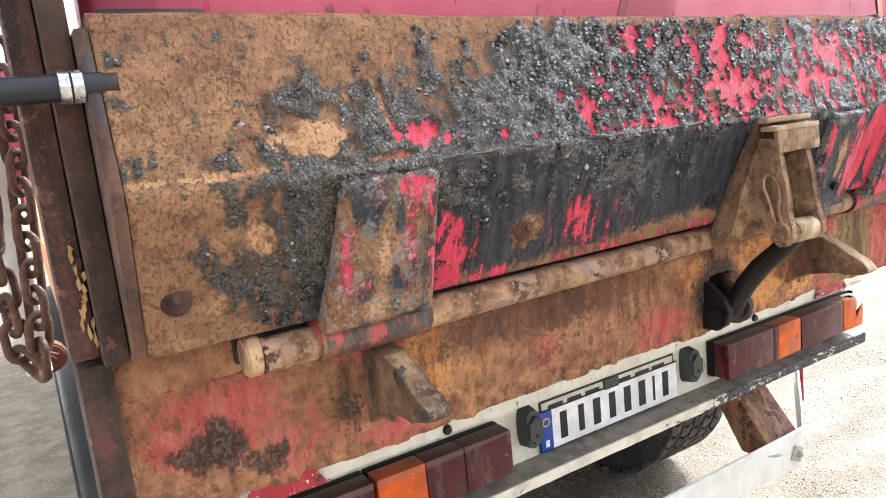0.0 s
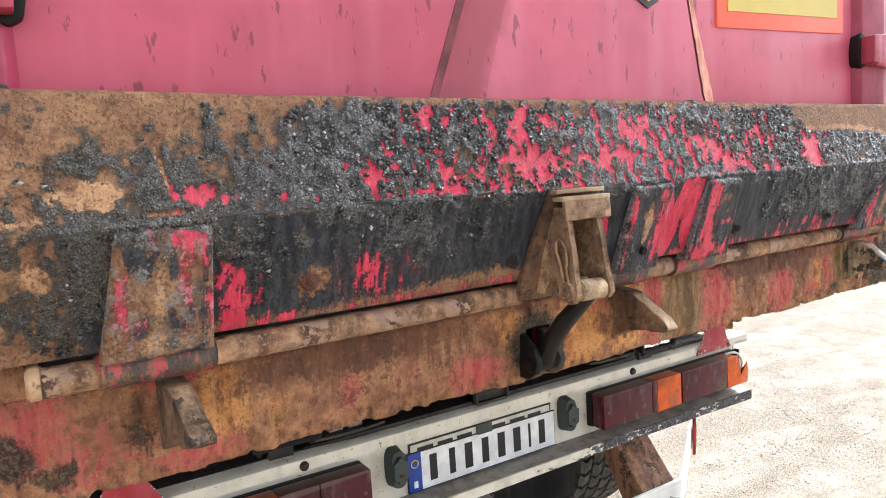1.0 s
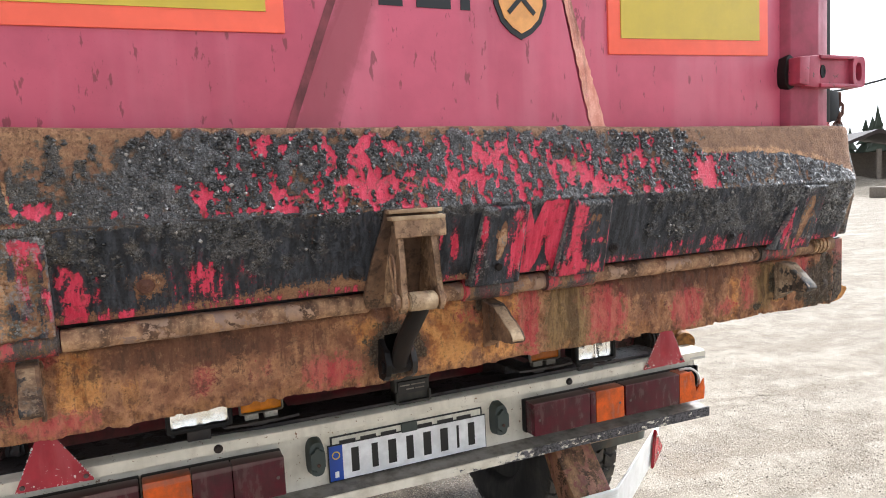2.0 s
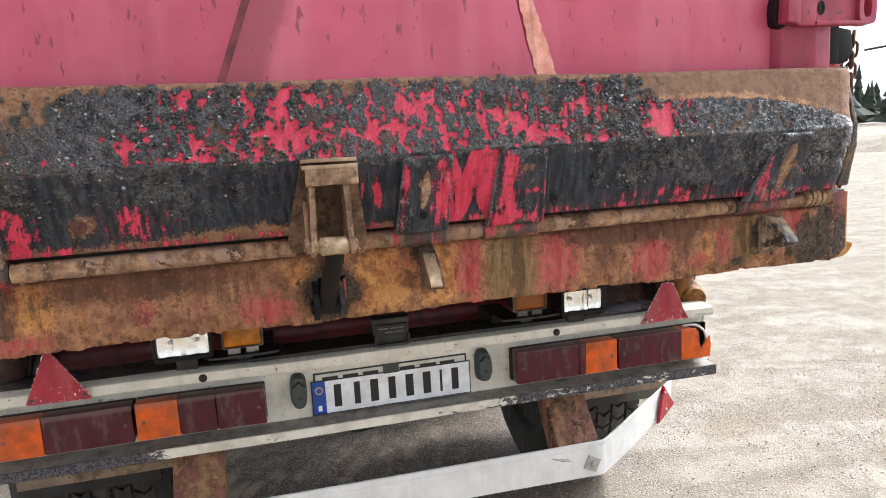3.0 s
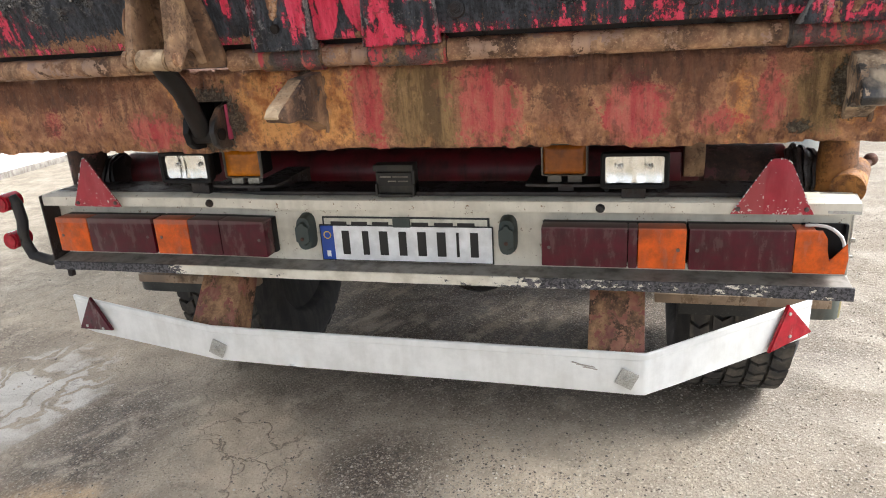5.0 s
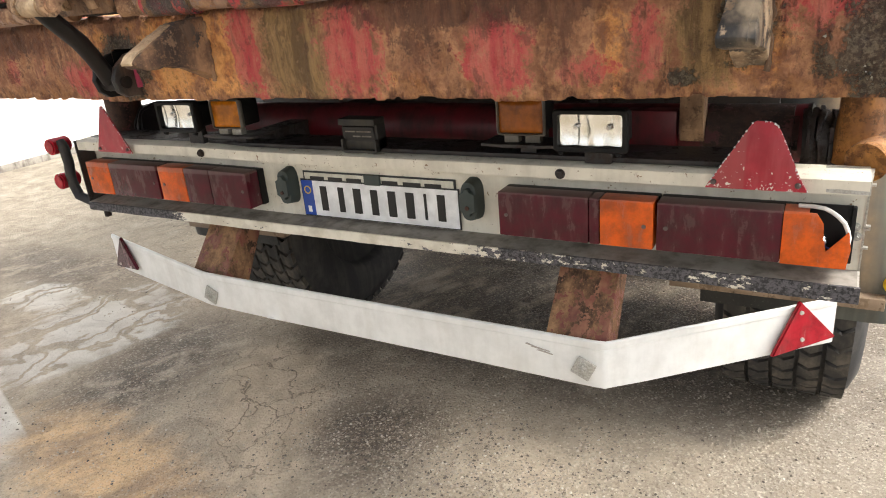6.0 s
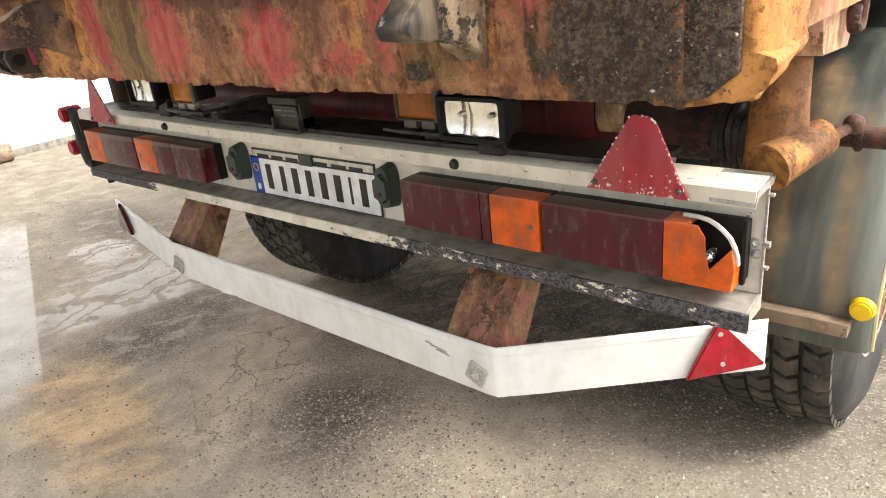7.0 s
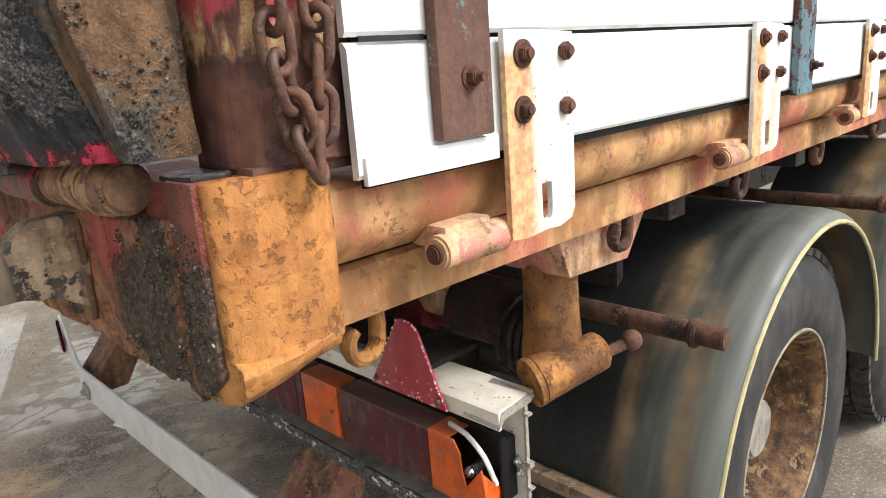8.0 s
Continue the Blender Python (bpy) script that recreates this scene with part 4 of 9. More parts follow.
def sheet(name, outline, x0, x1, step, push, material, parent, label="", masks=None, back=True):
    """A bent plate along x: a closed outline of (y, z) points, finely divided, its front pushed out by push(x, y, z)."""
    pts = []
    k = len(outline)
    for i in range(k):
        a, b = np.array(outline[i]), np.array(outline[(i + 1) % k])
        cnt = max(1, int(np.linalg.norm(b - a) / step))
        pts += [a + (b - a) * j / cnt for j in range(cnt)]
    pts = np.array(pts)
    tang = np.roll(pts, -1, 0) - np.roll(pts, 1, 0)
    nrm = np.stack([tang[:, 1], -tang[:, 0]], 1)
    nrm /= np.linalg.norm(nrm, axis=1)[:, None] + 1e-9
    if (nrm * (pts - pts.mean(0))).sum() < 0:
        nrm = -nrm
    xs = np.linspace(x0, x1, int((x1 - x0) / step) + 1)
    X, P = np.meshgrid(xs, np.arange(len(pts)), indexing="ij")
    Y, Z = pts[P, 0], pts[P, 1]
    D = push(X, Y, Z)
    V = np.stack([X, Y + D * nrm[P, 0], Z + D * nrm[P, 1]], -1).reshape(-1, 3)
    nx, m = len(xs), len(pts)
    i, j = np.meshgrid(np.arange(nx - 1), np.arange(m), indexing="ij")
    j2 = (j + 1) % m
    F = np.stack([i * m + j, (i + 1) * m + j, (i + 1) * m + j2, i * m + j2], -1).reshape(-1, 4)
    faces = F.tolist() + [list(range(m)), list(range((nx - 1) * m, nx * m))[::-1]]
    me = bpy.data.meshes.new(name)
    me.from_pydata(V.tolist(), [], faces)
    me.materials.append(material)
    me.polygons.foreach_set("use_smooth", np.ones(len(faces), bool))
    for key, val in (masks(X, Y, Z) if masks else {}).items():
        a = me.attributes.new(key, 'FLOAT', 'POINT')
        a.data.foreach_set("value", val.ravel().astype(np.float32))
    bm = bmesh.new()
    bm.from_mesh(me)
    bmesh.ops.recalc_face_normals(bm, faces=bm.faces)
    bm.to_mesh(me)
    bm.free()
    return part(name, me, None, parent, label)


# ---------- ground ----------
def wheel_dip(X, Y):
    """The yard is pressed in a little under the wheels."""
    d = 0.0
    for y in (1.03, 2.39):
        d = d + 0.028 * np.exp(-((np.abs(X) - 1.03) / 0.42) ** 4 - ((Y - y) / 0.55) ** 4)
    return d


def ground():
    near = np.arange(-3.6, 4.6, 0.05)
    xs = np.concatenate([[-600, -200, -80, -40, -20, -12, -8, -6, -4.6], near, [5, 6, 8, 12, 20, 40, 80, 200, 600]])
    ys = np.concatenate([[-600, -200, -60, -20, -8, -4.5, -3], np.arange(-2.6, 5, 0.05), [5.5, 7, 10, 16, 30, 60, 120, 300, 900]])
    X, Y = np.meshgrid(xs, ys, indexing="ij")
    fade = ss(8, 4, np.hypot(X, Y - 1))
    Z = (0.018 * (fbm(X * 0.9, Y * 0.9, 3) - 0.5) + 0.012 * (fbm(X * 7, Y * 7, 9) - 0.5)) * fade - wheel_dip(X, Y)
    V = np.stack([X, Y, Z], -1).reshape(-1, 3)
    m = len(ys)
    i, j = np.meshgrid(np.arange(len(xs) - 1), np.arange(m - 1), indexing="ij")
    F = np.stack([i * m + j, (i + 1) * m + j, (i + 1) * m + j + 1, i * m + j + 1], -1).reshape(-1, 4)
    me = bpy.data.meshes.new("ground")
    me.from_pydata(V.tolist(), [], F.tolist())
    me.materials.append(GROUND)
    me.polygons.foreach_set("use_smooth", np.ones(len(F), bool))
    return tagged(part("ground", me, None), "gritty grey-tan yard surface, damp and stained, cracked in places", "ground", kind="structure")


ground()

# ---------- the truck ----------
truck = thing("tipper_truck", "rusty red tipper truck with white side boards on the yard", "truck")


def gauss(X, Z, cx, cz, sx, sz):
    return np.exp(-(((X - cx) / sx) ** 2 + ((Z - cz) / sz) ** 2))


def blobs(X, Z, rows):
    """The strongest of several soft ellipses: (x, z, half width, half height, weight)."""
    best = X * 0.0
    for cx, cz, rx, rz, k in rows:
        best = np.maximum(best, k * np.exp(-0.55 * (((X - cx) / rx) ** 2 + ((Z - cz) / rz) ** 2)))
    return best


# where red paint has stayed on the upper face of the flap
RED_UPPER = ((-0.59, 1.680, 0.07, 0.030, 0.42), (-0.48, 1.757, 0.035, 0.020, 0.55), (-0.40, 1.752, 0.035, 0.028, 0.62), (-0.47, 1.662, 0.045, 0.028, 0.50),
             (-0.385, 1.656, 0.028, 0.022, 0.80), (-0.265, 1.675, 0.085, 0.030, 1.0), (-0.235, 1.760, 0.06, 0.022, 0.58), (-0.150, 1.765, 0.03, 0.02, 0.50),
             (-0.098, 1.676, 0.050, 0.030, 0.90), (0.005, 1.735, 0.040, 0.045, 0.85), (0.020, 1.662, 0.030, 0.024, 0.80), (0.105, 1.740, 0.03, 0.022, 0.50), (0.10, 1.660, 0.028, 0.018, 0.66))
RED_RIGHT = ((0.195, 1.698, 0.060, 0.034, 0.88), (0.305, 1.655, 0.060, 0.020, 1.0), (0.370, 1.712, 0.055, 0.018, 0.80), (0.42, 1.638, 0.06, 0.009, 0.80),
             (0.597, 1.672, 0.038, 0.040, 1.25), (-0.865, 1.660, 0.040, 0.020, 0.85), (-0.955, 1.652, 0.028, 0.011, 0.7), (-0.74, 1.648, 0.04, 0.008, 0.5), (-0.55, 1.642, 0.06, 0.006, 0.6))
TAN_UPPER = ((-0.995, 1.669, 0.050, 0.022, 1.0), (0.205, 1.700, 0.014, 0.028, 0.95), (0.365, 1.713, 0.035, 0.006, 0.9), (0.345, 1.706, 0.020, 0.012, 0.7),
             (0.602, 1.690, 0.008, 0.050, 0.75), (-0.870, 1.684, 0.018, 0.010, 0.8), (-0.55, 1.644, 0.05, 0.005, 0.75), (-0.510, 1.690, 0.006, 0.020, 0.7), (-0.93, 1.640, 0.12, 0.006, 0.7))


def gate_masks(X, Y, Z):
    """Where tar, soot, red paint, dust, dried clay and pale rust lie on the flap."""
    n1 = fbm(X * 9, Z * 9, 21)
    n2 = fbm(X * 26, Z * 26, 33)
    n3 = fbm(X * 62, Z * 15, 45)
    n4 = fbm(X * 16, Z * 5, 57)
    n5 = fbm(X * 14, Z * 14, 63)
    n6 = fbm(X * 75, Z * 48, 91, 3)
    n7 = fbm(X * 120, Z * 95, 131, 2)
    upper = ss(1.622, 1.634, Z)
    lower = 1 - upper
    # the crust of tar thins out towards the bare left end
    edge = -0.64 - (1.80 - Z) / 0.16 * 0.47
    tarU = np.clip(0.40 + 2.3 * (X - edge), 0, 0.80) + 0.45 * (n1 - 0.5) + 1.0 * (n2 - 0.5) + 1.1 * (n6 - 0.5) + 0.5 * (n7 - 0.5)
    tarU = tarU + 0.35 * gauss(X, Z, -0.60, 1.72, 0.12, 0.05) + 0.5 * gauss(X, Z, -0.905, 1.685, 0.05, 0.02) + 0.3 * gauss(X, Z, -0.98, 1.71, 0.08, 0.02)
    arc = 1.724 - 0.045 * np.clip(X - 0.72, 0, 1) - 0.55 * np.clip(X - 0.84, 0, 1) ** 2
    bare = ss(0.50, 0.66, X + 0.25 * (n2 - 0.5)) * ss(-0.006, 0.012, Z - arc + 0.016 * (n2 - 0.5))
    brim = ss(1.776, 1.788, Z + 0.045 * (n3 - 0.5) + 0.02 * (n2 - 0.5))
    bare = np.maximum(bare, brim)
    redU = np.maximum(blobs(X, Z, RED_UPPER), blobs(X, Z, RED_RIGHT)) - 0.14 + 0.08 * ss(-0.66, -0.45, X) * ss(0.54, 0.44, X)
    fleck = 1.7 * (n3 - 0.5) + 2.1 * (n6 - 0.5) + 0.8 * (n2 - 0.5) + 1.8 * (n7 - 0.5)
    whole = gauss(X, Z, 0.60, 1.675, 0.055, 0.055)
    redU = redU + fleck * (0.35 + 0.65 * ss(-0.76, -0.58, X)) * (1 - 0.75 * whole)
    redU = redU * (1 - ss(0.52, 0.56, X) * ss(1.722, 1.734, Z))
    redU = redU * (1 - 0.8 * brim) * ss(0.80, 0.66, X) * ss(-0.98, -0.93, X)
    tanU = blobs(X, Z, TAN_UPPER) ** 1.5 + 0.8 * (n2 - 0.5) + 0.8 * (n6 - 0.5) - 0.08
    band = 0.8 * ss(0.585, 0.62, X) * ss(1.12, 1.07, X) * np.exp(-((Z - arc - 0.005) / 0.015) ** 2)
    drips = ss(0.66, 0.72, X) * ss(1.0, 0.9, X) * ss(0.05, 0.0, arc - Z) * (2.2 * n3 - 0.72) * ss(0.006, -0.004, Z - arc)
    tanU = np.maximum(tanU, np.maximum(band * (0.5 + 0.8 * n5), drips))
    groove = np.exp(-((X + 0.918 - 0.2 * (1.70 - Z)) / 0.006) ** 2) * ss(1.645, 1.655, Z) * ss(1.735, 1.715, Z)
    tanU = np.maximum(tanU, 0.75 * groove)
    tanU = np.maximum(tanU, ss(-1.02, -1.08, X) * np.exp(-((Z - 1.641) / 0.005) ** 2) * (0.35 + 0.8 * n2))
    clay = bare * ss(0.45, 0.62, X) * (0.75 + 0.4 * (n5 - 0.5)) + 0.55 * brim * ss(-0.7, -0.5, X)
    sootU = np.clip(tarU, 0, 1) * (1 - bare) * (0.55 + 0.35 * ss(0.6, 0.7, X)) * ss(-0.80, -0.62, X)
    tarU = tarU * (1 - bare) * (1 - 0.85 * ss(0.42, 0.58, redU)) * (1 - ss(0.40, 0.62, tanU)) * (1 - 0.30 * ss(0.64, 0.74, X))
    # the lower half
    sootL = np.clip(0.45 + 3.5 * (X + 1.03) + 2.0 * (n1 - 0.5), 0, 0.92)
    foot = ss(1.500, 1.470, Z + 0.07 * (n4 - 0.5)) * (0.55 - 0.3 * ss(0.2, 0.4, X))
    sootL = sootL - foot * (0.3 + n4) - 0.35 * gauss(X, Z, -0.36, 1.485, 0.14, 0.022)
    blob = gauss(X, Z, -1.035, 1.54, 0.10, 0.075)
    tarL = np.clip(0.25 + 5.0 * (Z - 1.565) + 1.1 * (n1 - 0.5), 0, 0.8) * ss(-0.22, -0.50, X) * ss(-1.13, -1.0, X) + 0.9 * blob
    tarL = np.maximum(tarL, ss(0.33, 0.52, X) * (0.58 + 0.2 * ss(0.84, 0.97, X)) * ss(1.48, 1.53, Z))
    tarL = np.maximum(tarL, ss(1.602, 1.622, Z + 0.03 * (n2 - 0.5)) * ss(-1.15, -1.02, X) * 0.55)
    tarL = tarL + ss(0.05, 0.3, tarL) * (1.0 * (n2 - 0.5) + 1.1 * (n6 - 0.5) + 0.5 * (n7 - 0.5))
    strip = ss(-0.868, -0.855, X) * ss(-0.775, -0.815, X + 0.12 * (n2 - 0.5)) * ss(1.595, 1.555, Z + 0.05 * (n2 - 0.5))
    redL = strip * (0.66 + 1.2 * (n3 - 0.5) + 1.3 * (n6 - 0.5))
    # red field between the middle ribs, with black flames rising and hanging in it
    flame = ss(0.0, 0.4, 1 - np.abs(X - 0.118) / 0.028 - (Z - 1.475) / 0.06) + ss(0.0, 0.4, 1 - np.abs(X - 0.085) / 0.022 - (1.622 - Z) / 0.06)
    redL = np.maximum(redL, ss(0.052, 0.062, X) * ss(0.178, 0.168, X) * (0.92 - 0.9 * np.clip(flame, 0, 1) + 1.0 * (n3 - 0.5)))
    redL = np.maximum(redL, (gauss(X, Z, -0.108, 1.55, 0.010, 0.040) + 0.8 * gauss(X, Z, -0.142, 1.555, 0.006, 0.03)) * (0.45 + n3))
    redL = np.maximum(redL, gauss(X, Z, -0.60, 1.52, 0.10, 0.055) * (1.3 * n3 + 0.8 * n6 - 0.66))
    redL = np.maximum(redL, gauss(X, Z, 0.66, 1.492, 0.24, 0.022) * (1.4 * n3 - 0.38))
    redL = np.maximum(redL, ss(1.49, 1.472, Z) * 0.75 * n3 * ss(-0.9, -0.8, X))
    pale = gauss(X, Z, -1.075, 1.575, 0.026, 0.032) * (0.2 + 1.2 * n2)
    spot = gauss(X, Z, -0.715, 1.522, 0.030, 0.026) * (0.4 + n2)
    tarL = tarL * (1 - ss(0.35, 0.6, pale)) * (1 - 0.9 * strip) * (1 - 0.85 * ss(0.4, 0.6, redL)) * (1 - spot)
    dust = np.maximum(np.maximum(gauss(X, Z, 1.08, 1.635, 0.14, 0.035), 0.75 * gauss(X, Z, 0.85, 1.67, 0.22, 0.035)), 0.55 * gauss(X, Z, -0.72, 1.650, 0.16, 0.025)) * (0.15 + n2)
    # grey film at the right end, which also stands in for sky sheen there
    dust = np.maximum(dust, 0.8 * gauss(X, Z, 1.00, 1.59, 0.22, 0.075) * (0.3 + n2))
    dust = np.maximum(dust, 0.75 * gauss(X, Z, 1.02, 1.57, 0.26, 0.09) * (0.25 + 0.5 * n2 + 0.5 * n6))
    dust = np.maximum(dust, 0.7 * gauss(X, Z, -0.93, 1.630, 0.07, 0.006))
    return {"tar": upper * tarU + lower * tarL, "soot": lower * sootL * (1 - spot) + upper * sootU, "dust": dust, "clay": upper * clay,
            "red": upper * redU + lower * redL, "tan": upper * tanU + lower * np.maximum(np.maximum(0.35 * foot, 0.6 * spot), pale)}


def gate_push(X, Y, Z):
    ms = gate_masks(X, Y, Z)
    front = ss(-0.545, -0.565, Y) * ss(1.463, 1.468, Z)
    lump = ss(0.4, 0.75, vnoise(X * 110, Z * 110, 71)) * 0.55 + ss(0.35, 0.8, vnoise(X * 62, Z * 62, 74)) * 0.5 + fbm(X * 24, Z * 24, 72, 3) * 0.45
    tar = ss(0.3, 0.7, ms["tar"])
    dent = 0.010 * (fbm(X * 2.2, Z * 3, 77, 3) - 0.5)
    return front * (tar * (0.0008 + 0.0055 * np.clip(lump - 0.35, 0, 1)) + 0.0012 * fbm(X * 60, Z * 60, 73, 3) + dent)


def crusted(bm, size=0.006, high=0.006):
    """Breaks a plate up finely and raises lumps of dried tar on it."""
    bmesh.ops.triangulate(bm, faces=[f for f in bm.faces if len(f.verts) > 4])
    for _ in range(5):
        long = [e for e in bm.edges if e.calc_length() > size]
        if not long:
            break
        bmesh.ops.subdivide_edges(bm, edges=long, cuts=1, use_grid_fill=True)
    for v in bm.verts:
        a = max(0.0, noise.noise(v.co * 22) + 0.15)
        b = max(0.0, noise.noise(v.co * 75 + Vector((3, 1, 5))))
        v.co.x += high * (a * (0.5 + b) + 0.25 * noise.noise(v.co * 12))
    return bm


def roughen(bm, size=0.012, deep=0.0016, at=55.0):
    """Divides a part and lets its faces and edges wander a little."""
    bmesh.ops.triangulate(bm, faces=[f for f in bm.faces if len(f.verts) > 4])
    for _ in range(3):
        long = [e for e in bm.edges if e.calc_length() > size]
        if not long:
            break
        bmesh.ops.subdivide_edges(bm, edges=long, cuts=1, use_grid_fill=True)
    for v in bm.verts:
        v.co += deep * noise.noise_vector(v.co * at) + 1.2 * deep * noise.noise_vector(v.co * at * 0.35)
    return bm


def flap_rise(x, z):
    return -0.009 * x * np.clip((z - 1.635) / 0.16, 0, 1)


def tail_flap():
    """The folded flap: a lower face that leans out, a knee and an upper face that leans back."""
    outline = [(-0.583, 1.464), (-0.636, 1.622), (-0.638, 1.630), (-0.633, 1.638), (-0.592, 1.785), (-0.586, 1.793), (-0.578, 1.796), (-0.525, 1.796), (-0.525, 1.464)]
    panel = sheet("tail_flap", outline, -1.198, 1.203, 0.0034, gate_push, GATE, truck, "steel tail flap, rusty brown and red under crusts of black tar", gate_masks)
    # the upper face is a little taller towards the left end
    co = np.empty(len(panel.data.vertices) * 3)
    panel.data.vertices.foreach_get("co", co)
    co = co.reshape(-1, 3)
    co[:, 2] += flap_rise(co[:, 0], co[:, 2])
    # the right end is rolled back
    front = ss(-0.545, -0.575, co[:, 1])
    tall = ss(1.66, 1.79, co[:, 2])
    co[:, 1] += (0.050 - 0.012 * tall) * np.clip((co[:, 0] - 1.130 - 0.022 * tall) / 0.073, 0, 1) ** 2 * front
    panel.data.vertices.foreach_set("co", co.ravel())
    # side wings
    for sx, x, fwd in ((-1, -1.198, 0.012), (1, 1.2035, 0.056)):
        bm = bmesh.new()
        poly(bm, [(-0.60 + fwd, 1.466), (-0.648 + fwd, 1.615), (-0.650 + fwd, 1.635), (-0.604 + fwd, 1.792), (-0.478, 1.792), (-0.478, 1.466)], "x", x, x + sx * 0.014, 0.005)
        if sx > 0:
            crusted(bm)
        part("end_plate", bm, FLAP_END if sx < 0 else TARRED, panel, "rust-brown end plate" + (" stained with tar" if sx > 0 else ""))
    bm = bmesh.new()
    poly(bm, [(-0.545, 1.464), (-0.574, 1.58), (-0.572, 1.63), (-0.50, 1.64), (-0.485, 1.464)], "x", 1.217, 1.236, 0.004)
    crusted(bm)
    part("corner_gusset", bm, TARRED, panel, "tar-stained corner gusset")
    # bolts through the plate
    for x, z, m in ((-1.165, 1.522, POST), (-0.72, 1.522, BOLT), (-0.326, 1.506, DARK_STEEL), (0.325, 1.502, DARK_STEEL), (0.71, 1.50, DARK_STEEL)):
        bm = bmesh.new()
        y = -0.583 - (z - 1.464) * 0.335
        cyl(bm, (x, y + 0.004, z), (x, y - 0.006, z + 0.002), 0.017, 20, 0.014, 0.002)
        hexbolt(bm, (x, y - 0.003, z), (0, -1, 0.33), 0.009, 0.006, False)
        part("bolt", bm, m, panel)
    # thin weld bead along the knee
    bm = bmesh.new()
    rng = random.Random(4)
    sweep(bm, [(-0.86 + 0.012 * k, -0.637 + rng.uniform(-0.001, 0.001), 1.632 + rng.uniform(-0.0015, 0.0015)) for k in range(40)], 0.003, 6)
    part("weld_bead", bm, DARK_STEEL, panel)
    return panel


flap = tail_flap()


def tar_chips():
    """Chips of stone and tar that stick to the flap, too many to tell apart."""
    rng = np.random.RandomState(12)
    n = 150000
    x = rng.uniform(-1.19, 1.135, n)
    z = rng.uniform(1.47, 1.788, n)
    tar = gate_masks(x, x * 0, z)["tar"] + 0.8 * (fbm(x * 34, z * 34, 81) - 0.5) + 0.4 * (fbm(x * 9, z * 9, 83) - 0.5)
    keep = (tar > 0.36 + 0.55 * rng.rand(n)) & (rng.rand(n) < np.where(z > 1.63, 1.0, 0.55))
    x, z = x[keep][:36000], z[keep][:36000]
    y = np.where(z < 1.63, -0.583 - (z - 1.464) * 0.335, -0.633 + (z - 1.638) * 0.279) - 0.0012
    r = 0.0009 + 0.0044 * rng.rand(len(x)) ** 4
    base = np.array([(1, 0, 0), (-1, 0, 0), (0, 1, 0), (0, -1, 0), (0, 0, 1), (0, 0, -1)], float)
    tri = np.array([(0, 2, 4), (2, 1, 4), (1, 3, 4), (3, 0, 4), (2, 0, 5), (1, 2, 5), (3, 1, 5), (0, 3, 5)])
    q = rng.normal(size=(len(x), 3, 3))
    q = np.linalg.qr(q)[0]
    shape = base[None] * (0.55 + 0.8 * rng.rand(len(x), 6, 1)) * r[:, None, None]
    V = np.einsum("kij,klj->kli", q, shape) * np.array([1.15, 0.8, 0.9]) + np.stack([x, y, z + flap_rise(x, z)], 1)[:, None]
    F = tri[None] + 6 * np.arange(len(x))[:, None, None]
    me = bpy.data.meshes.new("tar_chips")
    me.from_pydata(V.reshape(-1, 3).tolist(), [], F.reshape(-1, 3).tolist())
    me.polygons.foreach_set("use_smooth", np.repeat(rng.rand(len(x)) < 0.6, 8))
    n = Nodes("tar_and_stone_chips")
    isl = n.t.nodes.new("ShaderNodeNewGeometry").outputs["Random Per Island"]
    col = n.mix(n.step(isl, 0.1, 0.95), lin(14, 13, 13), lin(66, 63, 61))
    col = n.mix(n.step(isl, 0.945, 0.955), col, lin(158, 152, 146))
    me.materials.append(n.out(col, n.step(n.m('FRACT', n.m('MULTIPLY', isl, 37.0)), 0.0, 1.0, 0.04, 0.32), 0.0, n.noise(500, 3, 0.7), 0.4, 0.001, spec=0.7, coat=0.15))
    tagged(part("tar_crust", me, None, flap), "crust of glossy black tar and stone chips", kind="stuff")


tar_chips()


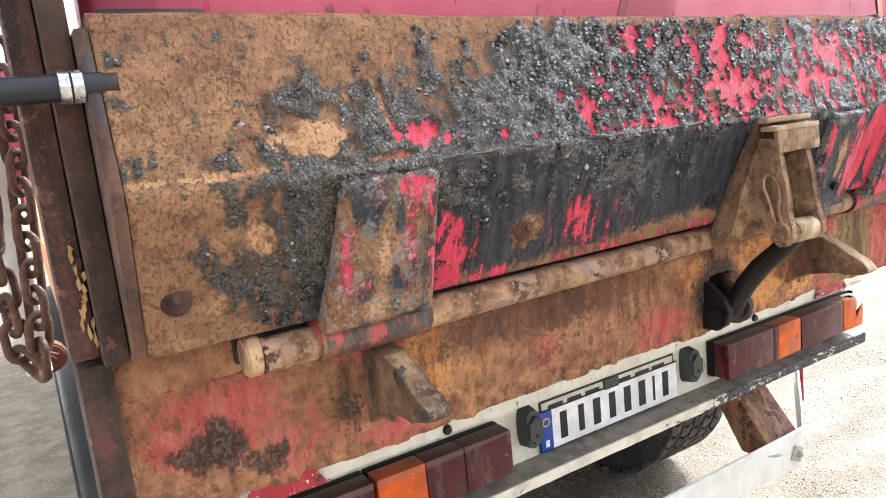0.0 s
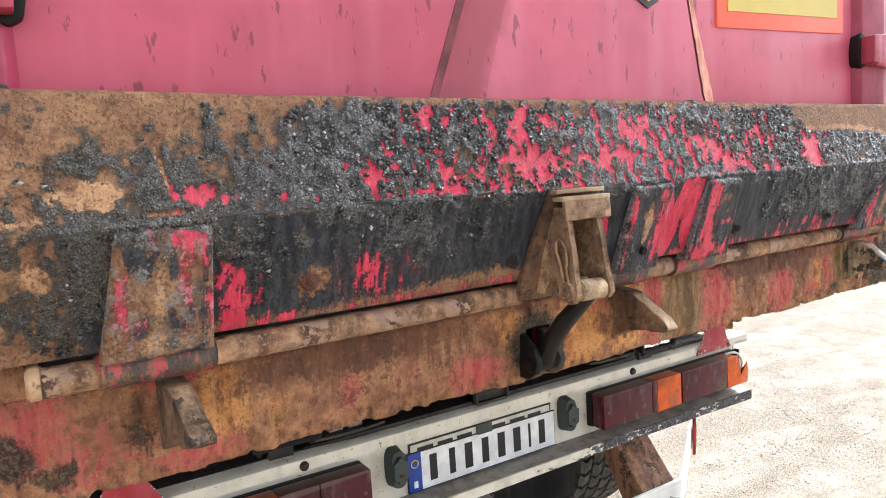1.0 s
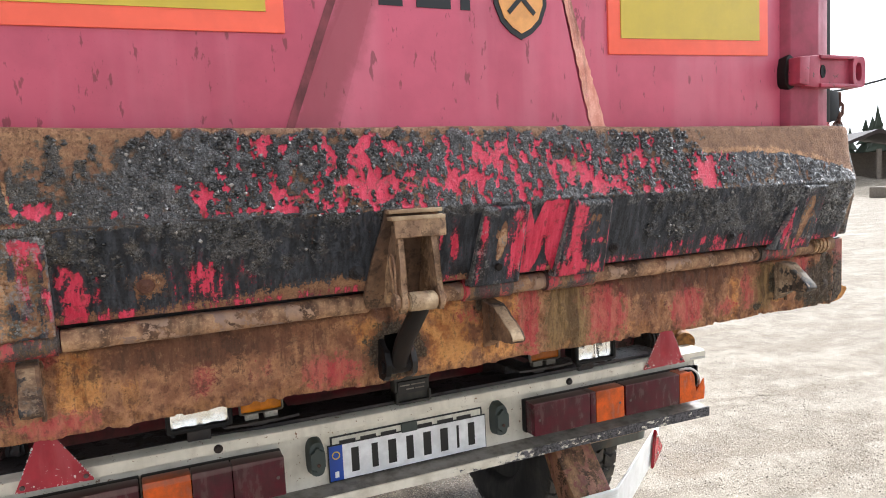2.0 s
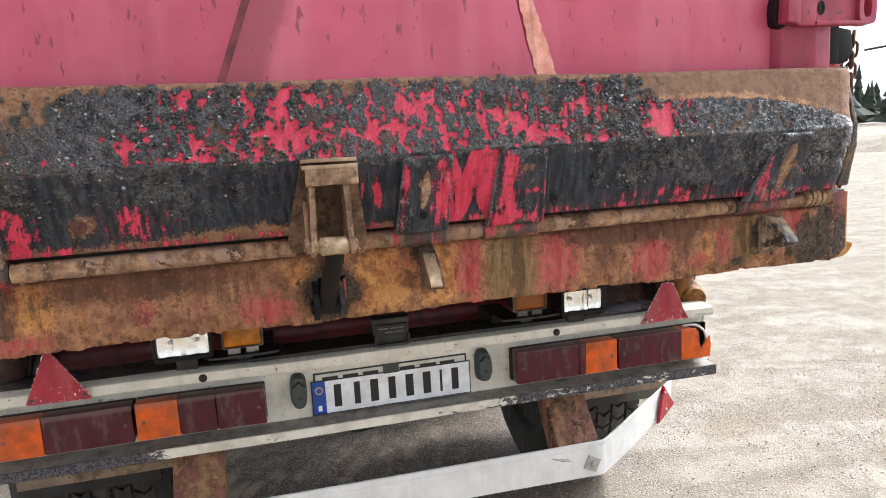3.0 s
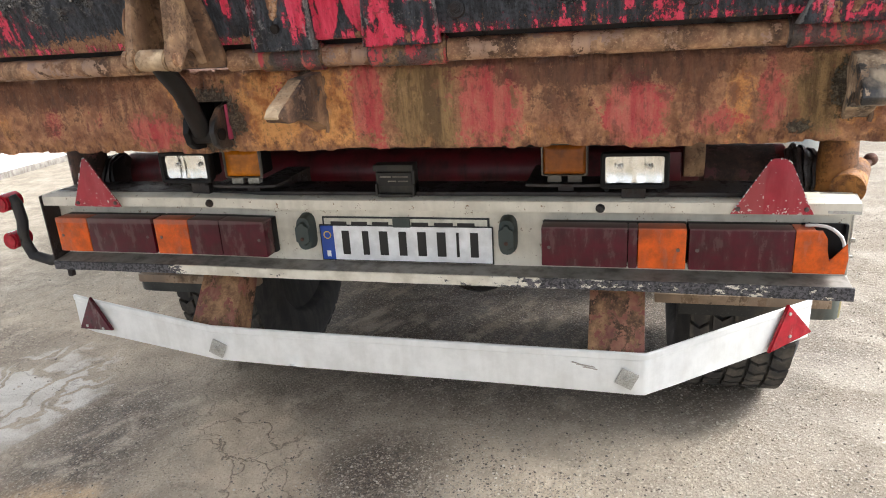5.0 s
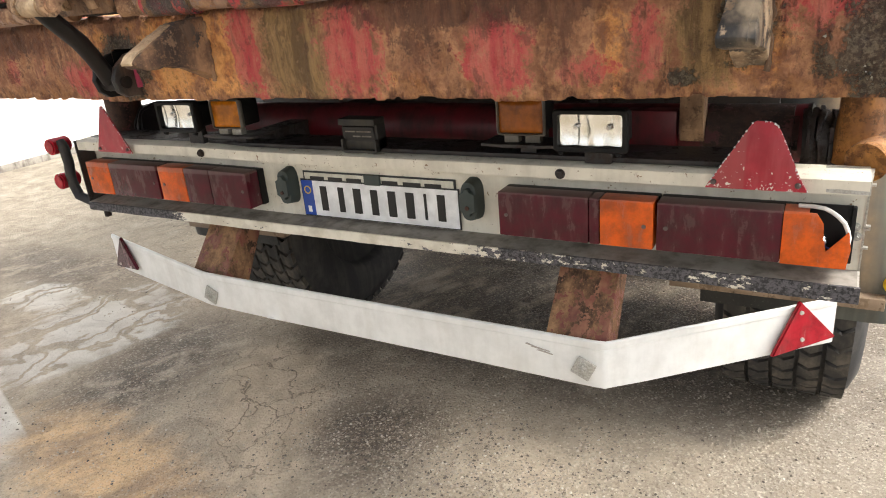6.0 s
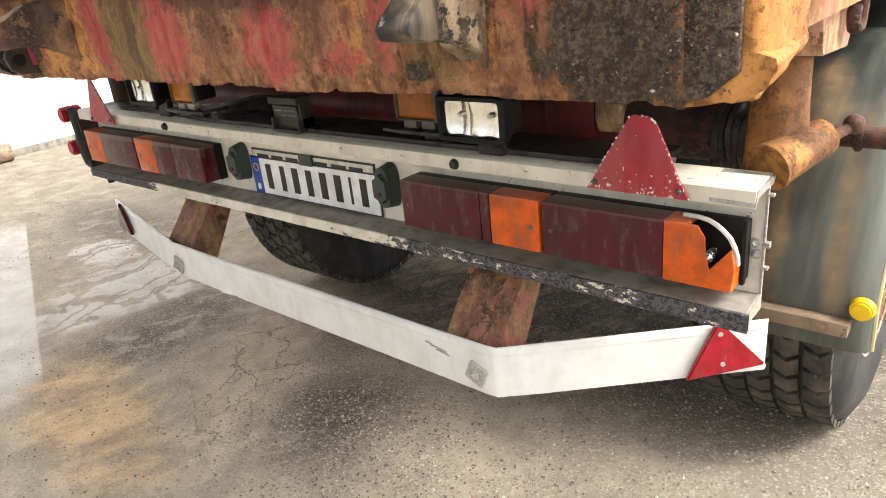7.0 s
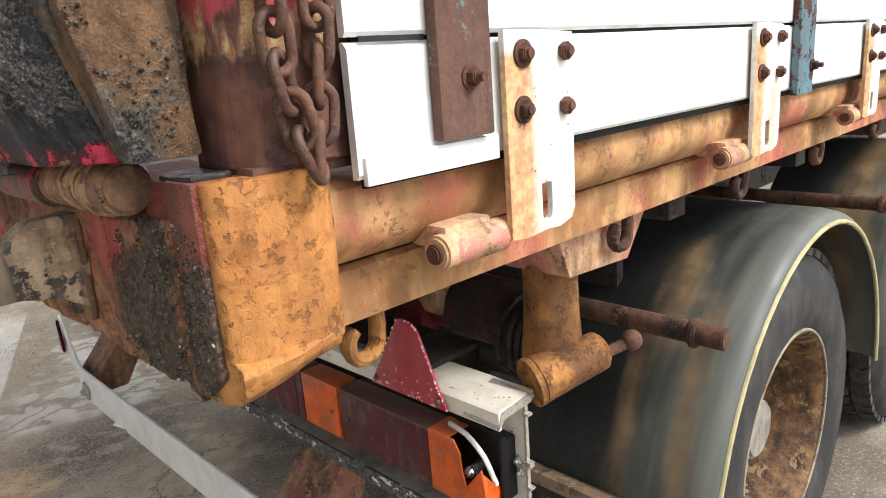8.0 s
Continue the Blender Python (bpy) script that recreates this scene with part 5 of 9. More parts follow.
def rib(x0t, x1t, x0b, x1b, parent, label, seed, reds, tans, soot=0.98, foot=True, film=0.1):
    """A wedge stiffener on the lower face. reds and tans: (u, v, su, sv) patches across and up its front."""
    yt, yb, zt, zb = -0.640, -0.588, 1.624, 1.448
    nu, nv = 34, 46
    e = 0.012
    rows = []
    for j in range(nv + 1):
        v = j / nv
        xa, xb = x0b + (x0t - x0b) * v, x1b + (x1t - x1b) * v
        yf = yb + (yt - yb) * v - 0.014 + 0.004 * v
        z = zb + (zt - zb) * v
        cap = 0.012 * max(0.0, (v - 0.94) / 0.06) ** 2
        row = [(xa, yf + 0.034, z), (xa, yf + 0.018, z)]
        for i in range(nu + 1):
            u = i / nu
            side = min(u, 1 - u) * (xb - xa)
            row.append((xa + (xb - xa) * u, yf + cap + 0.005 * max(0.0, 1 - side / e) ** 2, z))
        rows.append(row + [(xb, yf + 0.018, z), (xb, yf + 0.034, z)])
    m = nu + 5
    V = np.array(rows)
    U = np.clip((np.arange(m) - 2) / nu, 0, 1)[None, :] * np.ones((nv + 1, 1))
    W = (np.arange(nv + 1) / nv)[:, None] * np.ones((1, m))
    X, Z = V[:, :, 0] + seed, V[:, :, 2]
    n2, n3, n6 = fbm(X * 26, Z * 26, 33), fbm(X * 52, Z * 14, 45), fbm(X * 75, Z * 48, 91, 3)
    red = sum(k * gauss(U, W, u, v, su, sv) for u, v, su, sv, k in reds) + 1.2 * (n3 - 0.5) + 0.6 * (n6 - 0.5)
    tan = sum(k * gauss(U, W, u, v, su, sv) for u, v, su, sv, k in tans) + 0.9 * (n2 - 0.5)
    tar = 0.15 + 0.35 * ss(0.75, 1.0, W) + 1.1 * (n2 - 0.5) - 0.3 * ss(0.3, 0.6, red)
    masks = {"tar": tar, "soot": soot + 1.6 * (n2 - 0.5) - ss(0.35, 0.6, tan), "red": red * ss(0.62, 0.45, tan), "tan": tan, "dust": np.maximum(0.9 * ss(0.05, 0.0, np.minimum(U, 1 - U)) * n2 * 1.6, film + 0.8 * (n6 - 0.5)), "clay": W * 0}
    V[:, :, 1] -= 0.003 * ss(0.3, 0.7, tar) * n6 + 0.0012 * n2
    i, j = np.meshgrid(np.arange(nv), np.arange(m - 1), indexing="ij")
    F = np.stack([i * m + j, i * m + j + 1, (i + 1) * m + j + 1, (i + 1) * m + j], -1).reshape(-1, 4)
    faces = F.tolist() + [list(range(m))[::-1], list(range(nv * m, (nv + 1) * m)), [k * m for k in range(nv + 1)], [k * m + m - 1 for k in range(nv + 1)][::-1]]
    me = bpy.data.meshes.new("rib")
    me.from_pydata(V.reshape(-1, 3).tolist(), [], faces)
    me.polygons.foreach_set("use_smooth", np.ones(len(faces), bool))
    for key, val in masks.items():
        a = me.attributes.new(key, 'FLOAT', 'POINT')
        a.data.foreach_set("value", val.ravel().astype(np.float32))
    me.materials.append(GATE)
    ob = part("rib", me, None, parent, label)
    if foot:
        bm = bmesh.new()
        cyl(bm, (x0b - 0.004, -0.551 + 0.0185 * x0b, 1.436), (x1b + 0.004, -0.551 + 0.0185 * x1b, 1.435), 0.0265, 24, bev=0.004)
        part("hinge_eye", bm, RIB, parent, label and "hinge eye in flaking red and tar")
    return ob


rib(-0.985, -0.866, -1.015, -0.868, flap, "ochre and black wedge rib with flakes of red", 0.0,
    ((0.15, 0.62, 0.12, 0.35, 0.52), (0.7, 0.90, 0.2, 0.08, 0.46), (0.93, 0.5, 0.07, 0.5, 0.42), (0.10, 0.25, 0.10, 0.2, 0.46), (0.7, 0.5, 0.06, 0.4, 0.3)), ((0.48, 0.5, 0.09, 0.38, 0.75), (0.5, 0.10, 0.45, 0.10, 0.6), (0.80, 0.6, 0.1, 0.4, 0.4)), 0.42, film=0.42)
rib(-0.050, 0.062, -0.070, 0.052, flap, "black and red wedge rib with a tan worn stripe", 1.7,
    ((0.84, 0.40, 0.15, 0.55, 0.78), (0.1, 0.4, 0.12, 0.6, 0.60), (0.3, 0.95, 0.07, 0.08, 0.6)), ((0.48, 0.55, 0.13, 0.32, 0.85),), film=0.22)
rib(0.172, 0.288, 0.150, 0.291, flap, "black and red wedge rib streaked with tar", 3.1,
    ((0.22, 0.50, 0.20, 0.6, 0.85), (0.45, 0.10, 0.4, 0.12, 0.7), (0.98, 0.5, 0.06, 0.6, 0.6), (0.75, 0.45, 0.2, 0.04, 0.5)), (), film=0.15)
rib(0.935, 1.03, 0.866, 1.006, flap, "tar-black wedge rib with a tan worn patch", 4.4,
    ((0.06, 0.35, 0.08, 0.4, 0.46), (0.6, 0.10, 0.32, 0.10, 0.6), (0.95, 0.4, 0.05, 0.3, 0.36)), ((0.50, 0.6, 0.17, 0.30, 0.80), (0.5, 0.25, 0.12, 0.2, 0.45)), 0.8, film=0.25)
bm = bmesh.new()
cyl(bm, (-0.008, -0.622, 1.487), (-0.008, -0.6145, 1.489), 0.0085, 16, bev=0.001)
part("stud", bm, BLACK_GREASE, flap, "dark stud in the worn stripe")
# dark filler strip, added for the shade in the hinge gap
bm = bmesh.new()
box(bm, -1.10, 1.06, -0.535, -0.515, 1.42, 1.47)
part("gap_strip", bm, DARK_STEEL, flap)
bm = bmesh.new()
box(bm, 1.0605, 1.2155, -0.512, -0.42, 1.40, 1.444, 0.003)
part("gap_plate", bm, RED_PLATE, flap, "red-brown plate behind the hinge sleeve")


def hinge_pipe(x0, x1):
    bm = bmesh.new()
    k = max(4, int((x1 - x0) / 0.012))
    path = [(x0 + (x1 - x0) * i / k, -0.551 + 0.0185 * (x0 + (x1 - x0) * i / k), 1.434) for i in range(k + 1)]
    sweep(bm, path, 0.0205, 20)
    for v in bm.verts:
        v.co += 0.0012 * Vector((0, noise.noise(v.co * 40), noise.noise(v.co * 40 + Vector((7, 0, 0)))))
    return part("hinge_pipe", bm, PIPE, flap, "worn ochre steel hinge pipe")


for a, b in ((-1.082, -1.018), (-0.862, -0.295), (-0.145, -0.074), (0.056, 0.146), (0.297, 0.862), (1.012, 1.105)):
    hinge_pipe(a, b)
bm = bmesh.new()
cyl(bm, (-1.100, -0.566, 1.436), (-1.080, -0.566, 1.436), 0.024, 20, bev=0.003)
part("hinge_pin", bm, CLEVIS, flap, "ochre rusted hinge pin end")
bm = bmesh.new()
for k in range(4):
    cyl(bm, (1.092 + 0.016 * k, -0.532, 1.440), (1.1088 + 0.016 * k, -0.532, 1.440), 0.0265, 24, bev=0.0035)
for v in bm.verts:
    v.co += 0.002 * noise.noise_vector(v.co * 60)
part("hinge_sleeve", bm, CLEVIS, flap, "ridged ochre rusted hinge sleeve")
bm = bmesh.new()
cyl(bm, (1.150, -0.532, 1.440), (1.184, -0.531, 1.440), 0.0235, 20, bev=0.004)
part("hinge_pin", bm, HORN_DARK, flap, "dark rusted hinge pin end")


# ---------- cross beam and its fittings ----------
def beam_push(X, Y, Z):
    front = ss(-0.495, -0.508, Y)
    low = ss(1.285, 1.262, Z)
    ragged = 1.1 * (fbm(X * 22, Z * 14, 5, 4) - 0.45) + 1.4 * (fbm(X * 7, Z * 5, 8, 3) - 0.5)
    pit = ss(0.56, 0.74, vnoise(X * 62, Z * 46, 15)) * ss(0.4, 0.6, fbm(X * 9, Z * 9, 16))
    flake = ss(0.52, 0.56, fbm(X * 20, Z * 13, 18, 3))
    return front * (0.007 * (fbm(X * 30, Z * 30, 6) - 0.5) - 0.005 * pit + 0.0035 * flake + 0.012 * (fbm(X * 3, Z * 4, 7, 3) - 0.5)) + low * 0.004 * ragged


BEAM_RED = ((0.125, 1.34, 0.030, 0.10, 0.9), (0.360, 1.335, 0.050, 0.09, 1.0), (0.625, 1.315, 0.055, 0.06, 0.95), (0.78, 1.29, 0.05, 0.03, 0.6), (0.850, 1.33, 0.022, 0.08, 0.7),
            (1.070, 1.375, 0.045, 0.05, 0.8), (-0.370, 1.29, 0.060, 0.040, 0.9), (-0.05, 1.37, 0.05, 0.03, 0.5), (-0.92, 1.395, 0.035, 0.018, 0.95), (-0.63, 1.31, 0.03, 0.05, 0.55), (-0.52, 1.32, 0.025, 0.05, 0.5),
            (-1.13, 1.355, 0.09, 0.06, 0.75), (-1.02, 1.31, 0.07, 0.06, 0.6), (-0.88, 1.265, 0.08, 0.025, 0.75))
BEAM_ORANGE = ((-0.10, 1.33, 0.07, 0.10, 0.9), (0.045, 1.33, 0.05, 0.10, 0.8), (0.805, 1.33, 0.025, 0.10, 0.7), (-0.845, 1.35, 0.035, 0.07, 0.9), (-0.76, 1.31, 0.03, 0.05, 0.5), (-0.29, 1.36, 0.05, 0.04, 0.7), (0.48, 1.28, 0.06, 0.03, 0.5), (1.0, 1.30, 0.05, 0.05, 0.5))
BEAM_BROWN = ((-0.62, 1.375, 0.22, 0.035, 0.8), (-0.60, 1.30, 0.22, 0.05, 0.42), (-0.72, 1.30, 0.10, 0.03, 0.45), (0.60, 1.385, 0.22, 0.028, 0.95), (0.50, 1.33, 0.06, 0.06, 0.6), (0.73, 1.35, 0.04, 0.05, 0.55), (-0.45, 1.33, 0.04, 0.05, 0.5))
BEAM_OLIVE = ((0.235, 1.33, 0.065, 0.10, 0.95), (0.925, 1.34, 0.035, 0.08, 0.9), (-0.99, 1.35, 0.05, 0.05, 0.5))
BEAM_TAR = ((-1.140, 1.325, 0.034, 0.024, 0.9), (-1.09, 1.29, 0.03, 0.015, 0.6), (1.15, 1.31, 0.075, 0.06, 1.0), (1.19, 1.38, 0.035, 0.04, 0.8), (0.975, 1.345, 0.03, 0.04, 0.8), (-0.006, 1.392, 0.014, 0.018, 0.9), (-0.975, 1.33, 0.03, 0.04, 0.55), (0.90, 1.275, 0.03, 0.018, 0.6), (-0.222, 1.318, 0.055, 0.050, 1.2), (-0.16, 1.31, 0.02, 0.035, 0.8))


def beam_masks(X, Y, Z):
    return {"red": blobs(X, Z, BEAM_RED), "orange": blobs(X, Z, BEAM_ORANGE), "brown": blobs(X, Z, BEAM_BROWN) + 0.6 * ss(1.395, 1.412, Z), "olive": blobs(X, Z, BEAM_OLIVE), "tar": blobs(X, Z, BEAM_TAR)}


beam = sheet("cross_beam", [(-0.512, 1.262), (-0.520, 1.30), (-0.522, 1.40), (-0.516, 1.414), (-0.40, 1.418), (-0.40, 1.25), (-0.51, 1.248)],
             -1.235, 1.218, 0.0046, beam_push, BEAM, truck, "rusty orange and faded red rear cross beam with a ragged lower edge", beam_masks)
bm = bmesh.new()
bm.from_mesh(beam.data)
bmesh.ops.delete(bm, geom=[f for f in bm.faces if f.calc_center_median().y < -0.49 and -0.252 < f.calc_center_median().x < -0.185 and 1.271 < f.calc_center_median().z < 1.351], context='FACES')
bm.to_mesh(beam.data)
bm.free()
bm = bmesh.new()
box(bm, -1.229, -1.02, -0.521, -0.49, 1.405, 1.458, 0.003)
part("beam_lip", bm, BEAM, beam, "red-brown lip under the flap")
# boxed corner on the right
bm = bmesh.new()
poly(bm, [(1.266, -0.510), (1.277, -0.508), (1.285, -0.498), (1.289, -0.482), (1.293, -0.408), (1.286, -0.398), (1.20, -0.388), (1.20, -0.47)], "z", 1.290, 1.446, 0.004)
for v in bm.verts:
    v.co += 0.002 * noise.noise_vector(v.co * 20)
corner = part("corner_box", bm, CORNER, truck, "orange rusted corner box of the tipper frame")
bm = bmesh.new()
poly(bm, [(1.212, 1.246), (1.246, 1.247), (1.274, 1.255), (1.290, 1.269), (1.2955, 1.284), (1.294, 1.298), (1.212, 1.298)], "y", -0.510, -0.404, 0.008)
bmesh.ops.triangulate(bm, faces=[f for f in bm.faces if len(f.verts) > 4])
for _ in range(2):
    bmesh.ops.subdivide_edges(bm, edges=[e for e in bm.edges if e.calc_length() > 0.010], cuts=1, use_grid_fill=True)
for v in bm.verts:
    v.co.z += (1.298 - v.co.z) * 0.55 * max(0.0, (v.co.y + 0.50) / 0.10)
    v.co += 0.006 * noise.noise_vector(v.co * 26) + 0.003 * noise.noise_vector(v.co * 70)
part("corner_foot", bm, CORNER, corner, "lumpy rust-scaled foot of the corner box")
bm = bmesh.new()
poly(bm, [(1.216, 1.252), (1.240, 1.258), (1.266, 1.280), (1.266, 1.446), (1.216, 1.446)], "y", -0.515, -0.49, 0.003)
part("corner_plate", bm, RED_PLATE, corner, "red and tar-stained plate on the corner box")
# thin dark layer: the shadowed gap below the flap, made as a part
bm = bmesh.new()
box(bm, 1.200, 1.262, -0.511, -0.474, 1.4445, 1.4505, 0.002)
roughen(bm)
part("packed_dirt", bm, DARK_STEEL, corner, "dark layer standing in for the shade on the corner box")
bm = bmesh.new()
box(bm, -1.263, -1.230, -0.552, -0.42, 1.255, 1.463, 0.006)
part("beam_end", bm, POST_DARK, truck, "brown rusted beam end")


def plate_crust():
    """Tar and stones caked on the flap's right end plate."""
    rng = np.random.RandomState(37)
    n = 16000
    y, z = rng.uniform(-0.645, -0.482, n), rng.uniform(1.468, 1.80, n)
    f = fbm(y * 14, z * 14, 51) + 0.6 * (fbm(y * 45, z * 45, 53) - 0.5)
    inside = (y > -0.544 - 0.31 * (z - 1.462) + 0.006) & (y > -0.594 + 0.30 * (z - 1.635) + 0.006)
    band = np.exp(-((y + 0.60 - 0.35 * (1.62 - z)) / 0.05) ** 2)
    keep = inside & (f + 0.12 * band > 0.52) & (rng.rand(n) < 0.22)
    y, z = y[keep], z[keep]
    low = (z < 1.63) & (y > -0.545 - 0.24 * (z - 1.462)) & (y < -0.487)
    x = np.where(low, 1.2375, 1.2185)
    r = 0.0006 + 0.0022 * rng.rand(len(x)) ** 4
    base = np.array([(1, 0, 0), (-1, 0, 0), (0, 1, 0), (0, -1, 0), (0, 0, 1), (0, 0, -1)], float)
    tri = np.array([(0, 2, 4), (2, 1, 4), (1, 3, 4), (3, 0, 4), (2, 0, 5), (1, 2, 5), (3, 1, 5), (0, 3, 5)])
    q = np.linalg.qr(rng.normal(size=(len(x), 3, 3)))[0]
    V = np.einsum("kij,klj->kli", q, base[None] * (0.55 + 0.8 * rng.rand(len(x), 6, 1)) * r[:, None, None]) + np.stack([x, y, z], 1)[:, None]
    F = tri[None] + 6 * np.arange(len(x))[:, None, None]
    me = bpy.data.meshes.new("tar_crust")
    me.from_pydata(V.reshape(-1, 3).tolist(), [], F.reshape(-1, 3).tolist())
    me.polygons.foreach_set("use_smooth", np.repeat(rng.rand(len(x)) < 0.6, 8))
    n = Nodes("brown_black_tar")
    isl = n.t.nodes.new("ShaderNodeNewGeometry").outputs["Random Per Island"]
    col = n.mix(n.step(isl, 0.1, 0.95), lin(16, 15, 15), lin(76, 70, 64))
    me.materials.append(n.out(col, n.step(n.m('FRACT', n.m('MULTIPLY', isl, 37.0)), 0.0, 1.0, 0.15, 0.6)))
    tagged(part("tar_crust", me, None, flap), "lumps of black tar and stone chips", kind="stuff")


plate_crust()


def beam_crust():
    """Clods of tar and stone on the right end of the beam."""
    rng = np.random.RandomState(31)
    n = 9000
    x = rng.uniform(1.00, 1.264, n)
    z = rng.uniform(1.262, 1.41, n)
    f = fbm(x * 16, z * 16, 41) + 0.5 * (fbm(x * 50, z * 50, 43) - 0.5)
    edge = 1.07 + 0.10 * (fbm(z * 12, z * 3, 47) - 0.5) + 1.2 * np.clip(z - 1.355, 0, 1)
    keep = (f > 0.52 - 0.08 * ss(1.1, 1.2, x)) & (x > edge) & (rng.rand(n) < 0.3)
    x, z = x[keep], z[keep]
    y = np.where(x < 1.218, -0.5215, -0.5155)
    r = 0.0007 + 0.0022 * rng.rand(len(x)) ** 4
    base = np.array([(1, 0, 0), (-1, 0, 0), (0, 1, 0), (0, -1, 0), (0, 0, 1), (0, 0, -1)], float)
    tri = np.array([(0, 2, 4), (2, 1, 4), (1, 3, 4), (3, 0, 4), (2, 0, 5), (1, 2, 5), (3, 1, 5), (0, 3, 5)])
    q = np.linalg.qr(rng.normal(size=(len(x), 3, 3)))[0]
    V = np.einsum("kij,klj->kli", q, base[None] * (0.55 + 0.8 * rng.rand(len(x), 6, 1)) * r[:, None, None]) + np.stack([x, y, z], 1)[:, None]
    F = tri[None] + 6 * np.arange(len(x))[:, None, None]
    me = bpy.data.meshes.new("tar_crust")
    me.from_pydata(V.reshape(-1, 3).tolist(), [], F.reshape(-1, 3).tolist())
    me.polygons.foreach_set("use_smooth", np.repeat(rng.rand(len(x)) < 0.5, 8))
    n = Nodes("olive_tar_and_stone")
    isl = n.t.nodes.new("ShaderNodeNewGeometry").outputs["Random Per Island"]
    col = n.mix(n.step(isl, 0.1, 0.95), lin(40, 37, 30), lin(108, 98, 78))
    col = n.mix(n.step(isl, 0.95, 0.96), col, lin(172, 166, 152))
    me.materials.append(n.out(col, n.step(n.m('FRACT', n.m('MULTIPLY', isl, 37.0)), 0.0, 1.0, 0.1, 0.6)))
    tagged(part("tar_crust", me, None, beam), "crust of olive-black tar and stone chips", kind="stuff")


beam_crust()


def horn(x, label, lean=0.0, reach=1.0, material=None, half=0.018, ridge=None):
    """A welded hook that sticks out of the beam: a beak-shaped plate with a worn pale ridge."""
    def leaned(bm):
        for v in bm.verts:
            v.co.y = -0.515 + (v.co.y + 0.515) * reach
            v.co.x += lean * (-0.52 - v.co.y)
        return bm
    bm = bmesh.new()
    poly(bm, [(-0.512, 1.402), (-0.582, 1.398), (-0.674, 1.348), (-0.684, 1.337), (-0.676, 1.327), (-0.640, 1.322), (-0.600, 1.326), (-0.565, 1.314), (-0.512, 1.286)], "x", x - half, x + half, 0.005)
    beak = part("hook_horn", roughen(leaned(bm), 0.010, 0.0022), material or HORN, truck, label)
    bm = bmesh.new()
    poly(bm, [(-0.590, 1.3955), (-0.590, 1.388), (-0.672, 1.341), (-0.684, 1.333), (-0.6855, 1.338), (-0.676, 1.3490)], "x", x - half * 0.90, x + half * 0.62, 0.001)
    part("worn_ridge", roughen(leaned(bm), 0.010, 0.0016), ridge or PALE_EDGE, beak, "ridge rubbed pale")
    bm = bmesh.new()
    rng = random.Random(3)
    sweep(bm, [(x + half + rng.uniform(-0.003, 0.003), -0.524, 1.284 + k * 0.010) for k in range(12)], 0.004, 8)
    part("weld_bead", bm, HORN_DARK, beak)


horn(-0.922, "rusty brown welded hook on the beam", 0.10, 0.86, HORN_DARK, 0.018, HORN_TAN)
horn(0.014, "worn dark brown welded hook with a pale ridge on the beam", -0.10, 1.0, HORN_DARK)
horn(0.985, "black and tan worn hook on the beam", -0.06, 0.70, HORN, 0.021, HORN)


